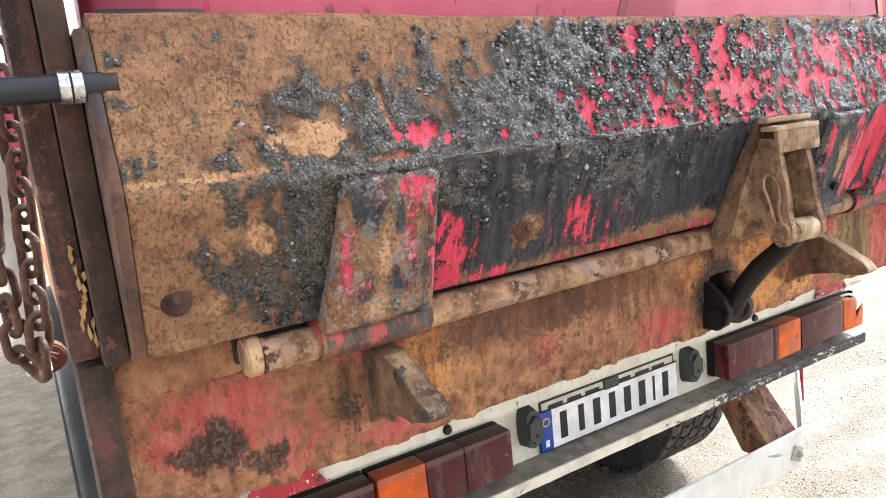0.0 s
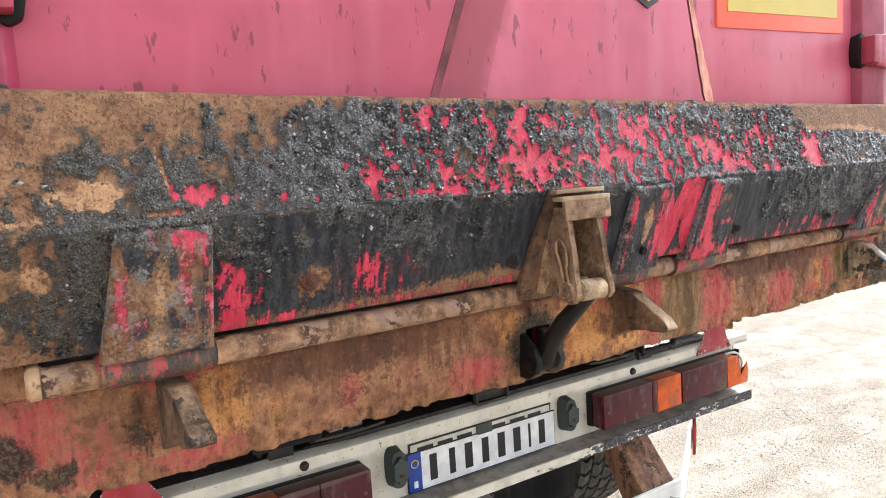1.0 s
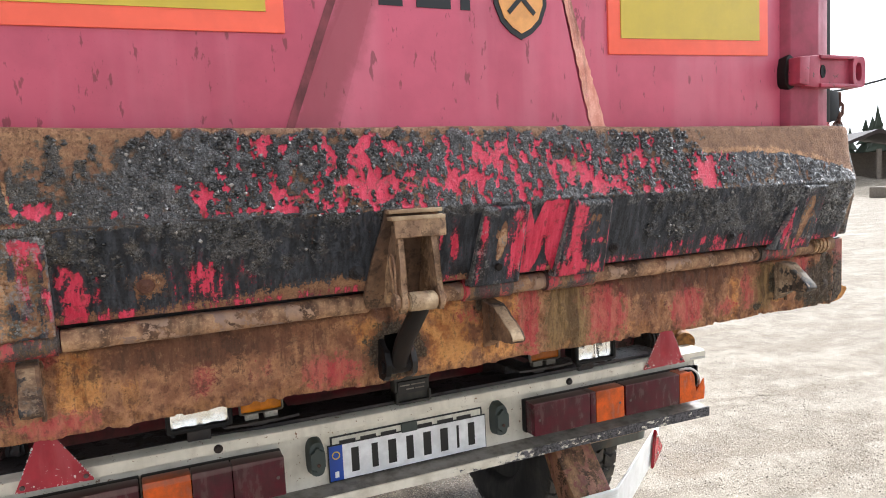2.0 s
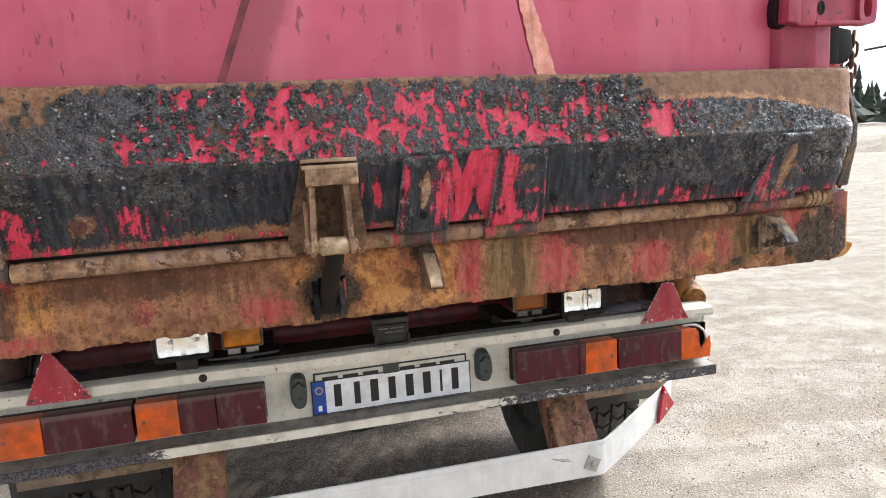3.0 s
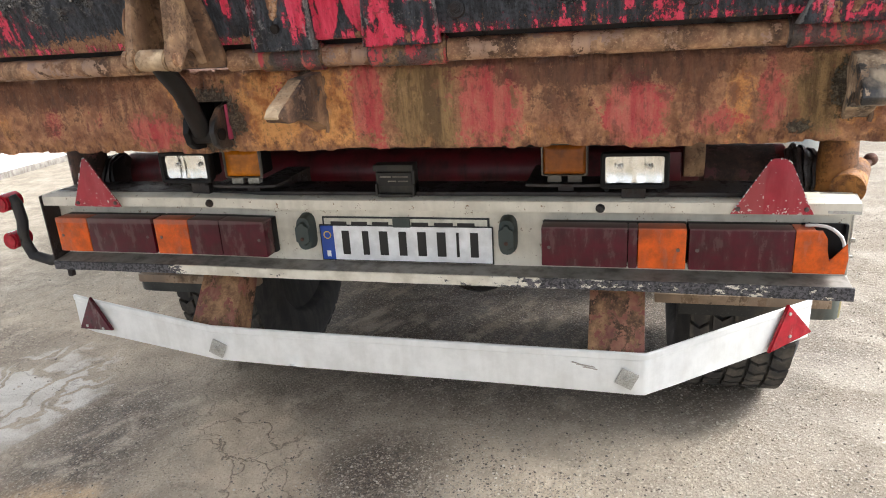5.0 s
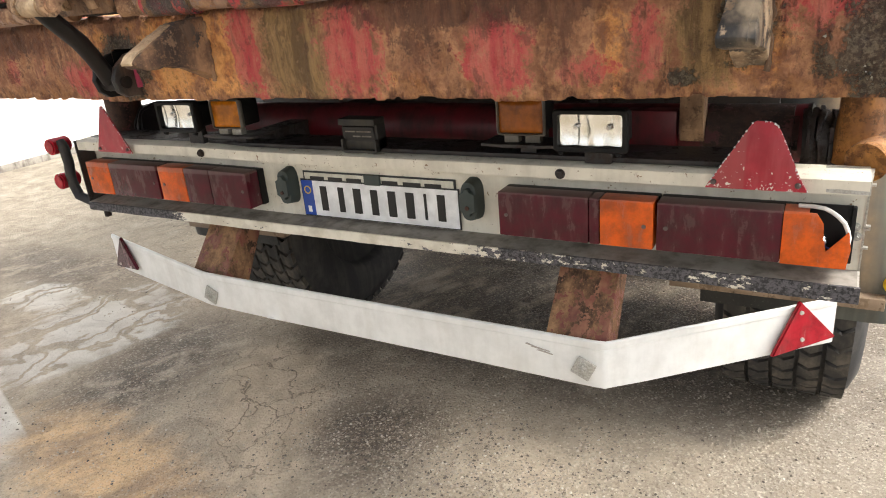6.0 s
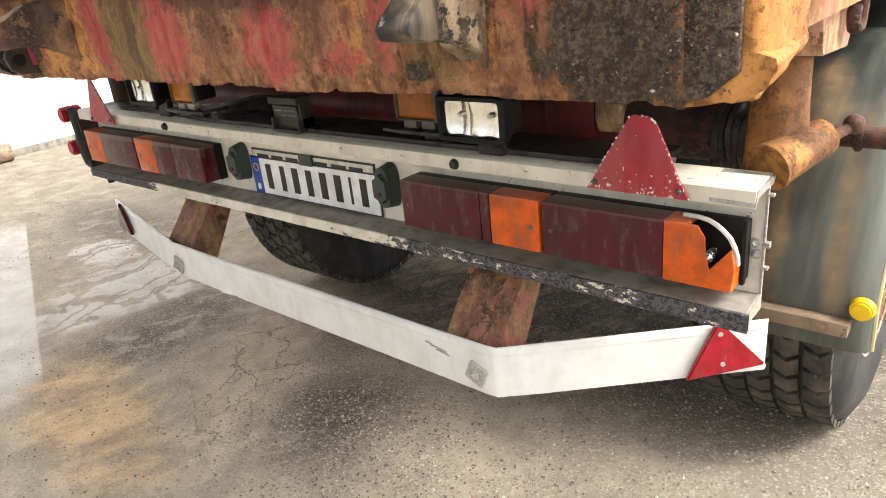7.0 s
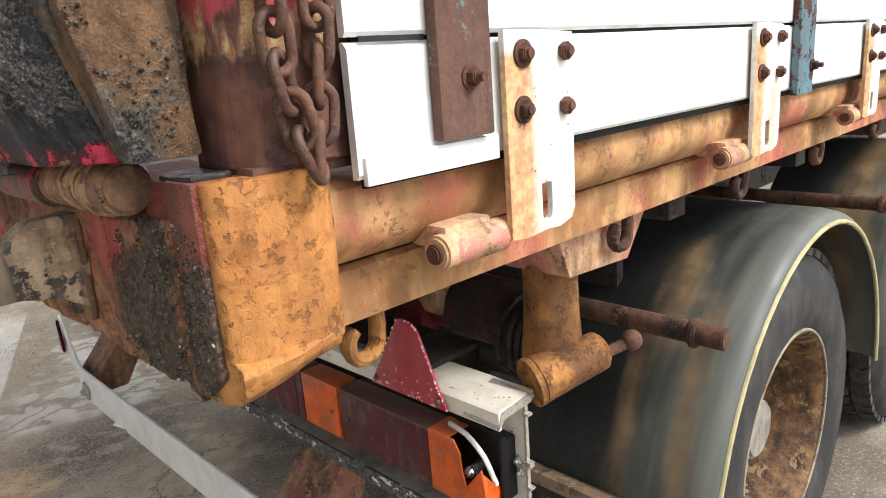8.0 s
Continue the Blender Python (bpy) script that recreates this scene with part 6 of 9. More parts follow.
def latch():
    """The double latch bracket with its pin and clip, and the hook in its pocket below."""
    bm = bmesh.new()
    poly(bm, [(-0.273, 1.631), (-0.162, 1.628), (-0.158, 1.60), (-0.136, 1.45), (-0.142, 1.424), (-0.304, 1.424), (-0.312, 1.452)], "y", -0.652, -0.640, 0.002)
    for v in bm.verts:
        v.co.y += 0.002 + (1.63 - v.co.z) * 0.325
    lock = part("latch_bracket", roughen(bm), CLEVIS_DARK, truck, "ochre-rusted double latch bracket with pin")
    bm = bmesh.new()
    poly(bm, [(-0.6680, 1.612), (-0.6760, 1.610), (-0.6800, 1.574), (-0.6745, 1.572)], "x", -0.268, -0.159, 0.0012)
    part("front_plate", roughen(bm), CLEVIS, lock, "pitted ochre front plate")
    for z, y in ((1.625, -0.664), (1.612, -0.678)):
        bm = bmesh.new()
        box(bm, -0.274, -0.158, y, y + 0.028, z - 0.004, z + 0.004, 0.002)
        part("ridge", roughen(bm, 0.010, 0.001), PALE_EDGE, lock, "pale worn top ridge")
    side = [(-0.626, 1.600), (-0.670, 1.596), (-0.676, 1.566), (-0.690, 1.482), (-0.700, 1.456), (-0.700, 1.438), (-0.690, 1.426), (-0.676, 1.424), (-0.664, 1.434), (-0.656, 1.452), (-0.642, 1.464), (-0.624, 1.466), (-0.608, 1.456), (-0.600, 1.434), (-0.586, 1.434), (-0.594, 1.50)]
    for xa, xb in ((-0.261, -0.249), (-0.192, -0.180)):
        bm = bmesh.new()
        poly(bm, side, "x", xa, xb, 0.0025)
        for v in bm.verts:
            v.co.x += (1.60 - v.co.z) * (-0.05 if xa < -0.2 else 0.02)
        part("side_plate", roughen(bm), CLEVIS, lock, "thick side plate with a rounded eye")
    bm = bmesh.new()
    cyl(bm, (-0.284, -0.682, 1.447), (-0.170, -0.682, 1.446), 0.0130, 18, bev=0.003)
    part("pin", bm, PIPE, lock, "worn steel pin")
    bm = bmesh.new()
    cyl(bm, (-0.252, -0.682, 1.447), (-0.192, -0.682, 1.446), 0.0195, 22, bev=0.003)
    part("sleeve", roughen(bm, 0.010, 0.0010), PALE_EDGE, lock, "pale worn sleeve on the pin")
    bm = bmesh.new()
    ring(bm, (-0.276, -0.682, 1.450), "x", 0.006, 0.0165, -0.005, 0.004, 20)
    part("washer", bm, PIPE, lock)
    bm = bmesh.new()
    loop = [(-0.688, 1.455), (-0.683, 1.472), (-0.679, 1.490), (-0.682, 1.505), (-0.679, 1.522), (-0.671, 1.537), (-0.661, 1.541), (-0.655, 1.533), (-0.655, 1.520), (-0.661, 1.506), (-0.667, 1.490), (-0.672, 1.470), (-0.678, 1.455)]
    sweep(bm, [(-0.2755 + 0.02 * (z - 1.455), y, z) for y, z in loop], 0.0024, 8)
    part("spring_clip", bm, PIPE, lock, "bent wire clip")
    # recess in the beam, two ears in front of it and the hook between them
    bm = bmesh.new()
    box(bm, -0.262, -0.176, -0.470, -0.452, 1.262, 1.360)
    box(bm, -0.262, -0.252, -0.512, -0.470, 1.262, 1.360)
    box(bm, -0.184, -0.176, -0.512, -0.470, 1.262, 1.360)
    box(bm, -0.252, -0.184, -0.512, -0.470, 1.262, 1.272)
    box(bm, -0.252, -0.184, -0.512, -0.470, 1.350, 1.360)
    pocket = part("hook_pocket", bm, BLACK_GREASE, truck, "greasy black pocket in the beam")
    ear = [(-0.505, 1.350), (-0.535, 1.343), (-0.566, 1.322), (-0.577, 1.296), (-0.570, 1.270), (-0.552, 1.258), (-0.505, 1.256)]
    for xa, xb, mat, lab in ((-0.266, -0.252, BLACK_GREASE, "black greasy ear"), (-0.206, -0.193, EAR, "rubbed ear beside the slot")):
        bm = bmesh.new()
        poly(bm, ear, "x", xa, xb, 0.003)
        part("ear", roughen(bm, 0.012, 0.0015), mat, pocket, lab)
    bm = bmesh.new()
    box(bm, -0.1915, -0.1855, -0.530, -0.472, 1.274, 1.346, 0.002)
    part("slot_wall", bm, FRAME_RED, pocket, "dull red slot wall")
    bm = bmesh.new()
    cyl(bm, (-0.272, -0.552, 1.288), (-0.190, -0.552, 1.288), 0.017, 18, bev=0.004)
    part("hook_pin", roughen(bm, 0.010, 0.001), BLACK_GREASE, pocket)
    bm = bmesh.new()
    path = [(-0.222, -0.676, 1.440), (-0.221, -0.662, 1.424), (-0.221, -0.638, 1.402), (-0.223, -0.612, 1.376), (-0.227, -0.588, 1.346), (-0.229, -0.570, 1.316), (-0.230, -0.558, 1.292)]
    sweep(bm, path, 0.0165, 12)
    for v in bm.verts:
        v.co.x = -0.224 + (v.co.x + 0.224) * 1.25
        v.co += 0.0025 * noise.noise_vector(v.co * 60)
    part("latch_hook", bm, BLACK_GREASE, truck, "black greasy latch hook")


latch()


# ---------- red gate above the flap ----------
def red_gate():
    bm = bmesh.new()
    box(bm, -1.195, 1.20, -0.508, -0.47, 1.78, 2.75, 0.003)
    gate = part("upper_gate", bm, GATE_RED, truck, "faded pink-red steel tailgate with rust flecks")
    bm = bmesh.new()

    def level(z, x0, x1, x2, x3):
        return [(x0, -0.5072, z), (x1, -0.532, z), (x2, -0.532, z), (x3, -0.5072, z)]
    a = [bm.verts.new(p) for p in level(1.797, -0.42, -0.325, 0.306, 0.380)]
    b = [bm.verts.new(p) for p in level(2.42, -0.172, -0.115, 0.168, 0.182)]
    for i in range(3):
        bm.faces.new((a[i], a[i + 1], b[i + 1], b[i]))
    bm.faces.new((a[3], a[0], b[0], b[3]))
    bm.faces.new(a[::-1])
    bm.faces.new(b)
    part("pressed_panel", finish(bm, "pressed_panel", GATE_RED, 8), GATE_RED, gate, "raised trapezoid pressing")
    # pale ragged-edged band down the right side of the pressing
    bm = bmesh.new()
    rng = random.Random(12)
    rows = []
    for k in range(64):
        f = k / 63
        z = 1.7975 + 0.6225 * f
        l, r = 0.306 - 0.138 * f, 0.380 - 0.198 * f
        span = r - l
        u0, u1 = 0.12 + rng.uniform(-0.07, 0.05), 0.93 + rng.uniform(-0.06, 0.06)
        rows.append([bm.verts.new((l + span * u, -0.5340 + 0.0248 * u - 0.0012, z)) for u in (u0, u1)])
    for a, b in zip(rows, rows[1:]):
        bm.faces.new((a[0], a[1], b[1], b[0]))
    part("worn_band", bm, SALMON_BAND, gate, "pale salmon band along the pressing")
    bm = bmesh.new()
    poly(bm, [(-0.432, 1.797), (-0.414, 1.797), (-0.168, 2.42), (-0.186, 2.42)], "y", -0.5098, -0.507)
    part("dirty_seam", bm, SEAM, gate, "dark dirt-filled seam")
    for s in (1, -1):
        bm = bmesh.new()
        inner = 1.000 if s > 0 else 1.060
        poly(bm, [(s * inner, -0.506), (s * (inner + 0.016), -0.532), (s * 1.122, -0.540), (s * 1.184, -0.522), (s * 1.196, -0.506)], "z", 1.79, 2.75, 0.004)
        part("side_stile", bm, FRAME_RED, gate, "dark pink-red side stile")
    # thin shadow along the gate foot, built as a dark bar
    bm = bmesh.new()
    box(bm, -1.185, -1.075, -0.548, -0.515, 1.798, 1.818, 0.008)
    part("lower_clamp", bm, DARK_STEEL, gate, "dark strip standing in for shadow at the gate foot")
    for s in (1, -1):
        # flanged latch arm with an oval eye at its end
        bm = bmesh.new()
        poly(bm, [(s * 1.004, 1.906), (s * 1.044, 1.902), (s * 1.046, 1.984), (s * 1.006, 1.980)], "y", -0.572, -0.530, 0.005)
        poly(bm, [(s * 1.042, 1.900), (s * 1.104, 1.896), (s * 1.106, 1.990), (s * 1.042, 1.984)], "y", -0.560, -0.528, 0.006)
        for z0, z1 in ((1.897, 1.909), (1.978, 1.990)):
            poly(bm, [(s * 1.100, z0), (s * 1.270, z0 + 0.002), (s * 1.270, z1), (s * 1.100, z1)], "y", -0.566, -0.530, 0.004)
        poly(bm, [(s * 1.100, 1.906), (s * 1.246, 1.906), (s * 1.246, 1.982), (s * 1.100, 1.982)], "y", -0.552, -0.541)
        rows = []
        for y, a, b, power in ((-0.530, 0.0135, 0.027, 0.8), (-0.564, 0.0135, 0.027, 0.8), (-0.566, 0.028, 0.045, 0.5), (-0.530, 0.030, 0.047, 0.5)):
            row = []
            for k in range(28):
                q = 2 * math.pi * k / 28
                u, w = math.cos(q), math.sin(q)
                row.append(bm.verts.new((s * (1.266 + a * math.copysign(abs(u) ** power, u)), y, 1.944 + b * math.copysign(abs(w) ** power, w))))
            rows.append(row)
        for a, b in zip(rows, rows[1:] + rows[:1]):
            for k in range(28):
                bm.faces.new((a[k], a[(k + 1) % 28], b[(k + 1) % 28], b[k]))
        out = 0.0 if s > 0 else -0.055
        bmesh.ops.translate(bm, vec=(out, 0, 0), verts=bm.verts)
        latch_arm = part("gate_latch", bm, LATCH_RED, gate, "pink-red flanged gate latch with an oval eye")
        bm = bmesh.new()
        ring(bm, (s * 1.124, 0, 1.944), "y", 0.006, 0.011, -0.5545, -0.5515, 20)
        cyl(bm, (s * 1.124, -0.5515, 1.944), (s * 1.124, -0.5530, 1.944), 0.0065, 16)
        bmesh.ops.translate(bm, vec=(out, 0, 0), verts=bm.verts)
        bmesh.ops.scale(bm, vec=(1, 1, 1.7), space=Matrix.Translation((0, 0, -1.944)), verts=bm.verts)
        part("oval_hole", bm, BLACK_GREASE, latch_arm, "dark oval hole")
        # irregular black patch between the stile and the latch pad
        bm = bmesh.new()
        poly(bm, [(s * 0.994, 1.905), (s * 1.012, 1.893), (s * 1.030, 1.900), (s * 1.030, 1.984), (s * 1.012, 1.992), (s * 0.996, 1.982), (s * 0.989, 1.94)], "y", -0.5345, -0.506, 0.003)
        bmesh.ops.translate(bm, vec=(out, 0, 0), verts=bm.verts)
        roughen(bm)
        part("grease_patch", bm, BLACK_GREASE, gate, "black patch behind the latch")
    for x0, x1, za, zb in ((0.390, 0.948, 1.977, 1.990), (-0.99, -0.418, 1.985, 1.993)):
        bm = bmesh.new()
        poly(bm, [(x0, za), (x1, zb), (x1, zb + 0.282), (x0, za + 0.282)], "y", -0.514, -0.5065, 0.002)
        sign = part("marking_board", bm, SIGN_RED, gate, "fluorescent red-edged yellow marking board")
        bm = bmesh.new()
        poly(bm, [(x0 + 0.037, za + 0.040), (x1 - 0.037, zb + 0.040), (x1 - 0.037, zb + 0.242), (x0 + 0.037, za + 0.242)], "y", -0.517, -0.5135)
        part("yellow_field", bm, SIGN_YELLOW, sign, "yellow reflective field")
    bm = bmesh.new()
    pts = [(0.054, 2.17), (0.054, 2.075), (0.070, 2.036), (0.095, 2.012), (0.124, 1.997), (0.153, 2.012), (0.178, 2.036), (0.194, 2.075), (0.194, 2.17)]
    poly(bm, pts, "y", -0.5355, -0.5315)
    badge = part("badge", bm, INK, gate, "black-edged orange shield badge")
    bm = bmesh.new()
    poly(bm, [(0.124 + (x - 0.124) * 0.83, 2.09 + (z - 2.09) * 0.85) for x, z in pts], "y", -0.5375, -0.5350)
    part("badge_field", bm, SHIELD, badge, "plain orange shield")
    for sx in (-1, 1):
        bm = bmesh.new()
        poly(bm, [(0.124 + sx * 0.031, 2.052), (0.124 + sx * 0.038, 2.060), (0.124 - sx * 0.028, 2.128), (0.124 - sx * 0.035, 2.120)], "y", -0.5395, -0.5372)
        part("cross_bar", bm, INK, badge)
    for x0, x1 in ((-0.222, -0.168), (-0.136, -0.054), (-0.030, -0.006)):
        bm = bmesh.new()
        box(bm, x0, x1, -0.5338, -0.5315, 2.056, 2.13)
        part("letter_bar", bm, INK, gate, "plain dark bar of faded lettering")


red_gate()


# ---------- corner posts ----------
def posts():
    bm = bmesh.new()
    poly(bm, [(1.20, -0.474), (1.258, -0.474), (1.280, -0.462), (1.290, -0.438), (1.290, -0.39), (1.284, -0.352), (1.20, -0.34)], "z", 1.45, 1.806, 0.004)
    part("corner_post", bm, POST_PAINT, truck, "rounded brown rusted corner post with cream paint remains")
    bm = bmesh.new()
    box(bm, 1.19, 1.284, -0.470, -0.345, 1.440, 1.452, 0.003)
    part("post_foot", bm, POST_PAINT, truck)
    bm = bmesh.new()
    box(bm, 1.202, 1.258, -0.480, -0.41, 1.806, 2.75, 0.004)
    cyl(bm, (1.262, -0.455, 1.97), (1.262, -0.455, 2.75), 0.014, 14)
    poly(bm, [(1.250, 1.80), (1.300, 1.81), (1.318, 1.84), (1.310, 1.90), (1.250, 1.91)], "y", -0.470, -0.440, 0.006)
    part("gate_upright", bm, PLASTIC, truck, "black steel upright behind the gate")
    bm = bmesh.new()
    box(bm, -1.238, -1.2125, -0.575, -0.50, 1.462, 2.75, 0.006)
    part("corner_post", bm, POST_DARK, truck, "dark rusted inner corner post")
    bm = bmesh.new()
    box(bm, -1.266, -1.2385, -0.556, -0.46, 1.47, 2.75, 0.006)
    part("corner_post", bm, POST, truck, "brown rusted outer corner post with yellow paint flakes")
    rng = random.Random(8)
    for k in range(18):
        bm = bmesh.new()
        z = 1.535 + rng.uniform(-0.060, 0.050)
        x = -1.243 + rng.uniform(-0.007, 0.003)
        poly(bm, [(x, z), (x + rng.uniform(0.001, 0.004), z + 0.004), (x + rng.uniform(0.0, 0.004), z + rng.uniform(0.008, 0.020)), (x - 0.0015, z + 0.008)], "y", -0.5575 - 0.0004 * k, -0.5552)
        part("paint_flake", bm, FLAKE, truck, "peeling ochre paint flakes")


posts()


# ---------- light beam ----------
def bent(thing_part):
    """The left half of the light beam stands out and up a little: bends a part and its children."""
    for ob in [thing_part] + list(thing_part.children_recursive):
        bm = bmesh.new()
        bm.from_mesh(ob.data)
        for x in (-0.32, -0.42, -0.52, -0.62):
            bmesh.ops.bisect_plane(bm, geom=list(bm.verts) + list(bm.edges) + list(bm.faces), plane_co=(x, 0, 0), plane_no=(1, 0, 0))
        for v in bm.verts:
            f = ss(-0.30, -0.64, v.co.x)
            v.co.y -= 0.022 * f
            v.co.z += 0.012 * f
        bm.to_mesh(ob.data)
        bm.free()


def light_beam():
    bm = bmesh.new()
    x0, x1 = -1.165, 1.158
    prof = [(-0.055, 0.986), (-0.055, 1.014), (-0.048, 1.019), (0.03, 1.021), (0.03, 1.015), (-0.045, 1.013), (-0.049, 1.010), (-0.049, 0.986)]
    poly(bm, prof, "x", x0, x1)
    rail = part("light_beam", bm, CREAM, truck, "cream-white channel beam carrying the rear lamps")
    bm = bmesh.new()
    box(bm, x0, x1, 0.004, 0.009, 0.79, 1.0145)
    part("web", bm, CREAM, rail)
    bm = bmesh.new()
    poly(bm, [(-0.064, 0.805), (0.0035, 0.812), (0.0035, 0.806), (-0.060, 0.799)], "x", x0, x1)
    part("lower_flange", bm, CREAM_DIRTY, rail, "dirty grey lower flange")
    bm = bmesh.new()
    n = 160
    xs = np.linspace(x0, x1 + 0.006, n)
    low = 0.776 + 0.004 * (fbm(xs * 9, xs * 0, 4) - 0.5) - 0.006 * ss(0.6, 1.2, xs)
    rows = [[bm.verts.new((x, y, z)) for x, y, z in zip(xs, [yy] * n, zz)] for yy, zz in ((-0.069, low), (-0.069, low * 0 + 0.804), (-0.062, low * 0 + 0.804), (-0.062, low + 0.003))]
    for k in range(4):
        a, b = rows[k], rows[(k + 1) % 4]
        for i in range(n - 1):
            bm.faces.new((a[i], a[i + 1], b[i + 1], b[i]))
    part("lower_lip", bm, LIP, rail, "black lip with flaking white paint")
    # torn right end
    bm = bmesh.new()
    poly(bm, [(-0.055, 0.99), (-0.050, 1.014), (0.02, 1.022), (0.03, 1.016), (0.012, 1.010), (-0.040, 1.004)], "x", 1.085, 1.162)
    for v in bm.verts:
        v.co += 0.006 * noise.noise_vector(v.co * 30)
    part("bent_flange", bm, ALU, rail, "bent torn aluminium flange end")
    bm = bmesh.new()
    poly(bm, [(-0.062, 0.782), (0.009, 0.782), (0.009, 1.018), (0.002, 1.018), (0.002, 0.812), (-0.062, 0.80)], "x", 1.158, 1.162)
    for z in (0.86, 0.90, 0.905, 0.99):
        box(bm, 1.158, 1.170, -0.001, 0.010, z, z + 0.004)
    part("beam_end_edge", bm, ALU, rail, "raw aluminium end")
    for x in (1.145, 1.149):
        bm = bmesh.new()
        hexbolt(bm, (x, 0.004, 0.905 - 0.02 * (x > 1.147)), (0, -1, 0), 0.006, 0.005)
        part("screw", bm, STEEL_BOLT, rail)
    for x in (-0.570, 0.555):
        bm = bmesh.new()
        cyl(bm, (x, -0.052, 0.998), (x, -0.056, 0.998), 0.012, 16)
        cyl(bm, (x, -0.055, 0.998), (x, -0.064, 0.998), 0.0105, 8, 0.009, bev=0.001)
        part("rivet_bolt", bm, DARK_STEEL, rail, "dark rusty bolt head")
    bm = bmesh.new()
    box(bm, x0 - 0.004, x0 + 0.002, -0.062, 0.03, 0.78, 1.018, 0.002)
    part("end_cap", bm, DARK_STEEL, rail)
    bent(rail)


light_beam()


def tail_lamp(x0, x1, split, flip, cut=0.0, broken=False):
    """A rear lamp: black base, dark red lens and orange lens."""
    z0, z1 = 0.842, 0.952
    lamp = bmesh.new()
    box(lamp, x0 - 0.002, x1 + 0.002, -0.022, 0.003, z0 - 0.002, z1 - 0.002, 0.004)
    lamp = part("tail_lamp", lamp, PLASTIC, truck, "boxy dark red and orange tail lamp" + (", its orange end smashed open" if broken else ", dusty"))

    def lens(a, b, mat, label, za=z0, zb=z1):
        bm = bmesh.new()
        box(bm, a, b, -0.074, -0.0225, za, zb, 0.005)
        return part("lens", bm, mat, lamp, label)
    if flip:
        o, r = (x0, split), (split + 0.0008, x1)
    else:
        o, r = (split + 0.0008, x1), (x0, split)
    if not broken:
        lens(*o, ORANGE_LENS, "orange lens")
    if cut:
        lens(r[0], r[0] + (r[1] - r[0]) * cut, RED_LENS, "dark red lens")
        lens(r[0] + (r[1] - r[0]) * cut + 0.0008, r[1], RED_LENS, "dark red lens")
    else:
        lens(*r, RED_LENS, "dark red lens")
    sx = x1 - 0.02 if not flip else x0 + 0.02
    for x in (sx, x0 + x1 - sx):
        if broken and x > x1 - 0.04:
            continue
        bm = bmesh.new()
        cyl(bm, (x, -0.0735, 0.895), (x, -0.0755, 0.895), 0.0048, 12)
        part("screw", bm, SCREW, lamp)
    if broken:
        a, b = o
        shards = bmesh.new()
        t = 0.003
        poly(shards, [(a, z0), (b - 0.004, z0), (b + 0.001, z0 + 0.040), (b - 0.005, z0 + 0.078), (b - 0.022, z0 + 0.056), (b - 0.041, z0 + 0.031), (b - 0.047, z0 + 0.060), (b - 0.049, z0 + 0.090), (b - 0.062, z1), (a, z1)], "y", -0.074, -0.071, 0.001)
        box(shards, a, b - 0.004, -0.071, -0.0225, z0, z0 + t)
        box(shards, a, b - 0.075, -0.071, -0.0225, z1 - t, z1)
        poly(shards, [(-0.071, z0), (-0.0225, z0), (-0.0225, z0 + 0.020), (-0.055, z0 + 0.05), (-0.071, z0 + 0.070)], "x", b - 0.006, b - 0.003)
        part("broken_lens", shards, ORANGE_LENS, lamp, "jagged broken orange lens")
        bm = bmesh.new()
        box(bm, a + 0.02, b + 0.004, -0.024, -0.0215, z0 - 0.002, z1 + 0.004, 0.001)
        box(bm, b - 0.002, b + 0.005, -0.036, -0.0225, z0 - 0.002, z1 + 0.004, 0.002)
        part("lamp_base", bm, PLASTIC, lamp, "black open lamp base")
        bm = bmesh.new()
        cyl(bm, (b - 0.05, -0.025, 0.888), (b - 0.05, -0.042, 0.888), 0.009, 14)
        ball(bm, (b - 0.05, -0.052, 0.888), 0.010, 14)
        part("bulb", bm, CHROME, lamp, "bare bulb in its holder")
        bm = bmesh.new()
        sweep(bm, [(b - 0.095, -0.046, 0.957), (b - 0.070, -0.052, 0.959), (b - 0.050, -0.055, 0.957), (b - 0.037, -0.056, 0.951), (b - 0.025, -0.056, 0.942), (b - 0.014, -0.055, 0.930), (b - 0.007, -0.053, 0.914), (b - 0.003, -0.050, 0.898), (b - 0.004, -0.042, 0.880)], 0.0042, 10)
        part("cable", bm, WIRE, lamp, "loose white cable")
        bm = bmesh.new()
        sweep(bm, [(b - 0.045, -0.03, 0.872), (b - 0.03, -0.045, 0.868), (b - 0.015, -0.04, 0.862), (b - 0.008, -0.03, 0.852)], 0.002, 6)
        part("cable", bm, BLUE_WIRE, lamp, "blue lamp wire")
    return lamp


bent(tail_lamp(-1.117, -0.768, -1.0, True))
bent(tail_lamp(-0.760, -0.402, -0.644, True, 0.42))
tail_lamp(0.404, 0.769, 0.650, False, 0.9)
tail_lamp(0.775, 1.138, 1.018, False, 0.0, True)


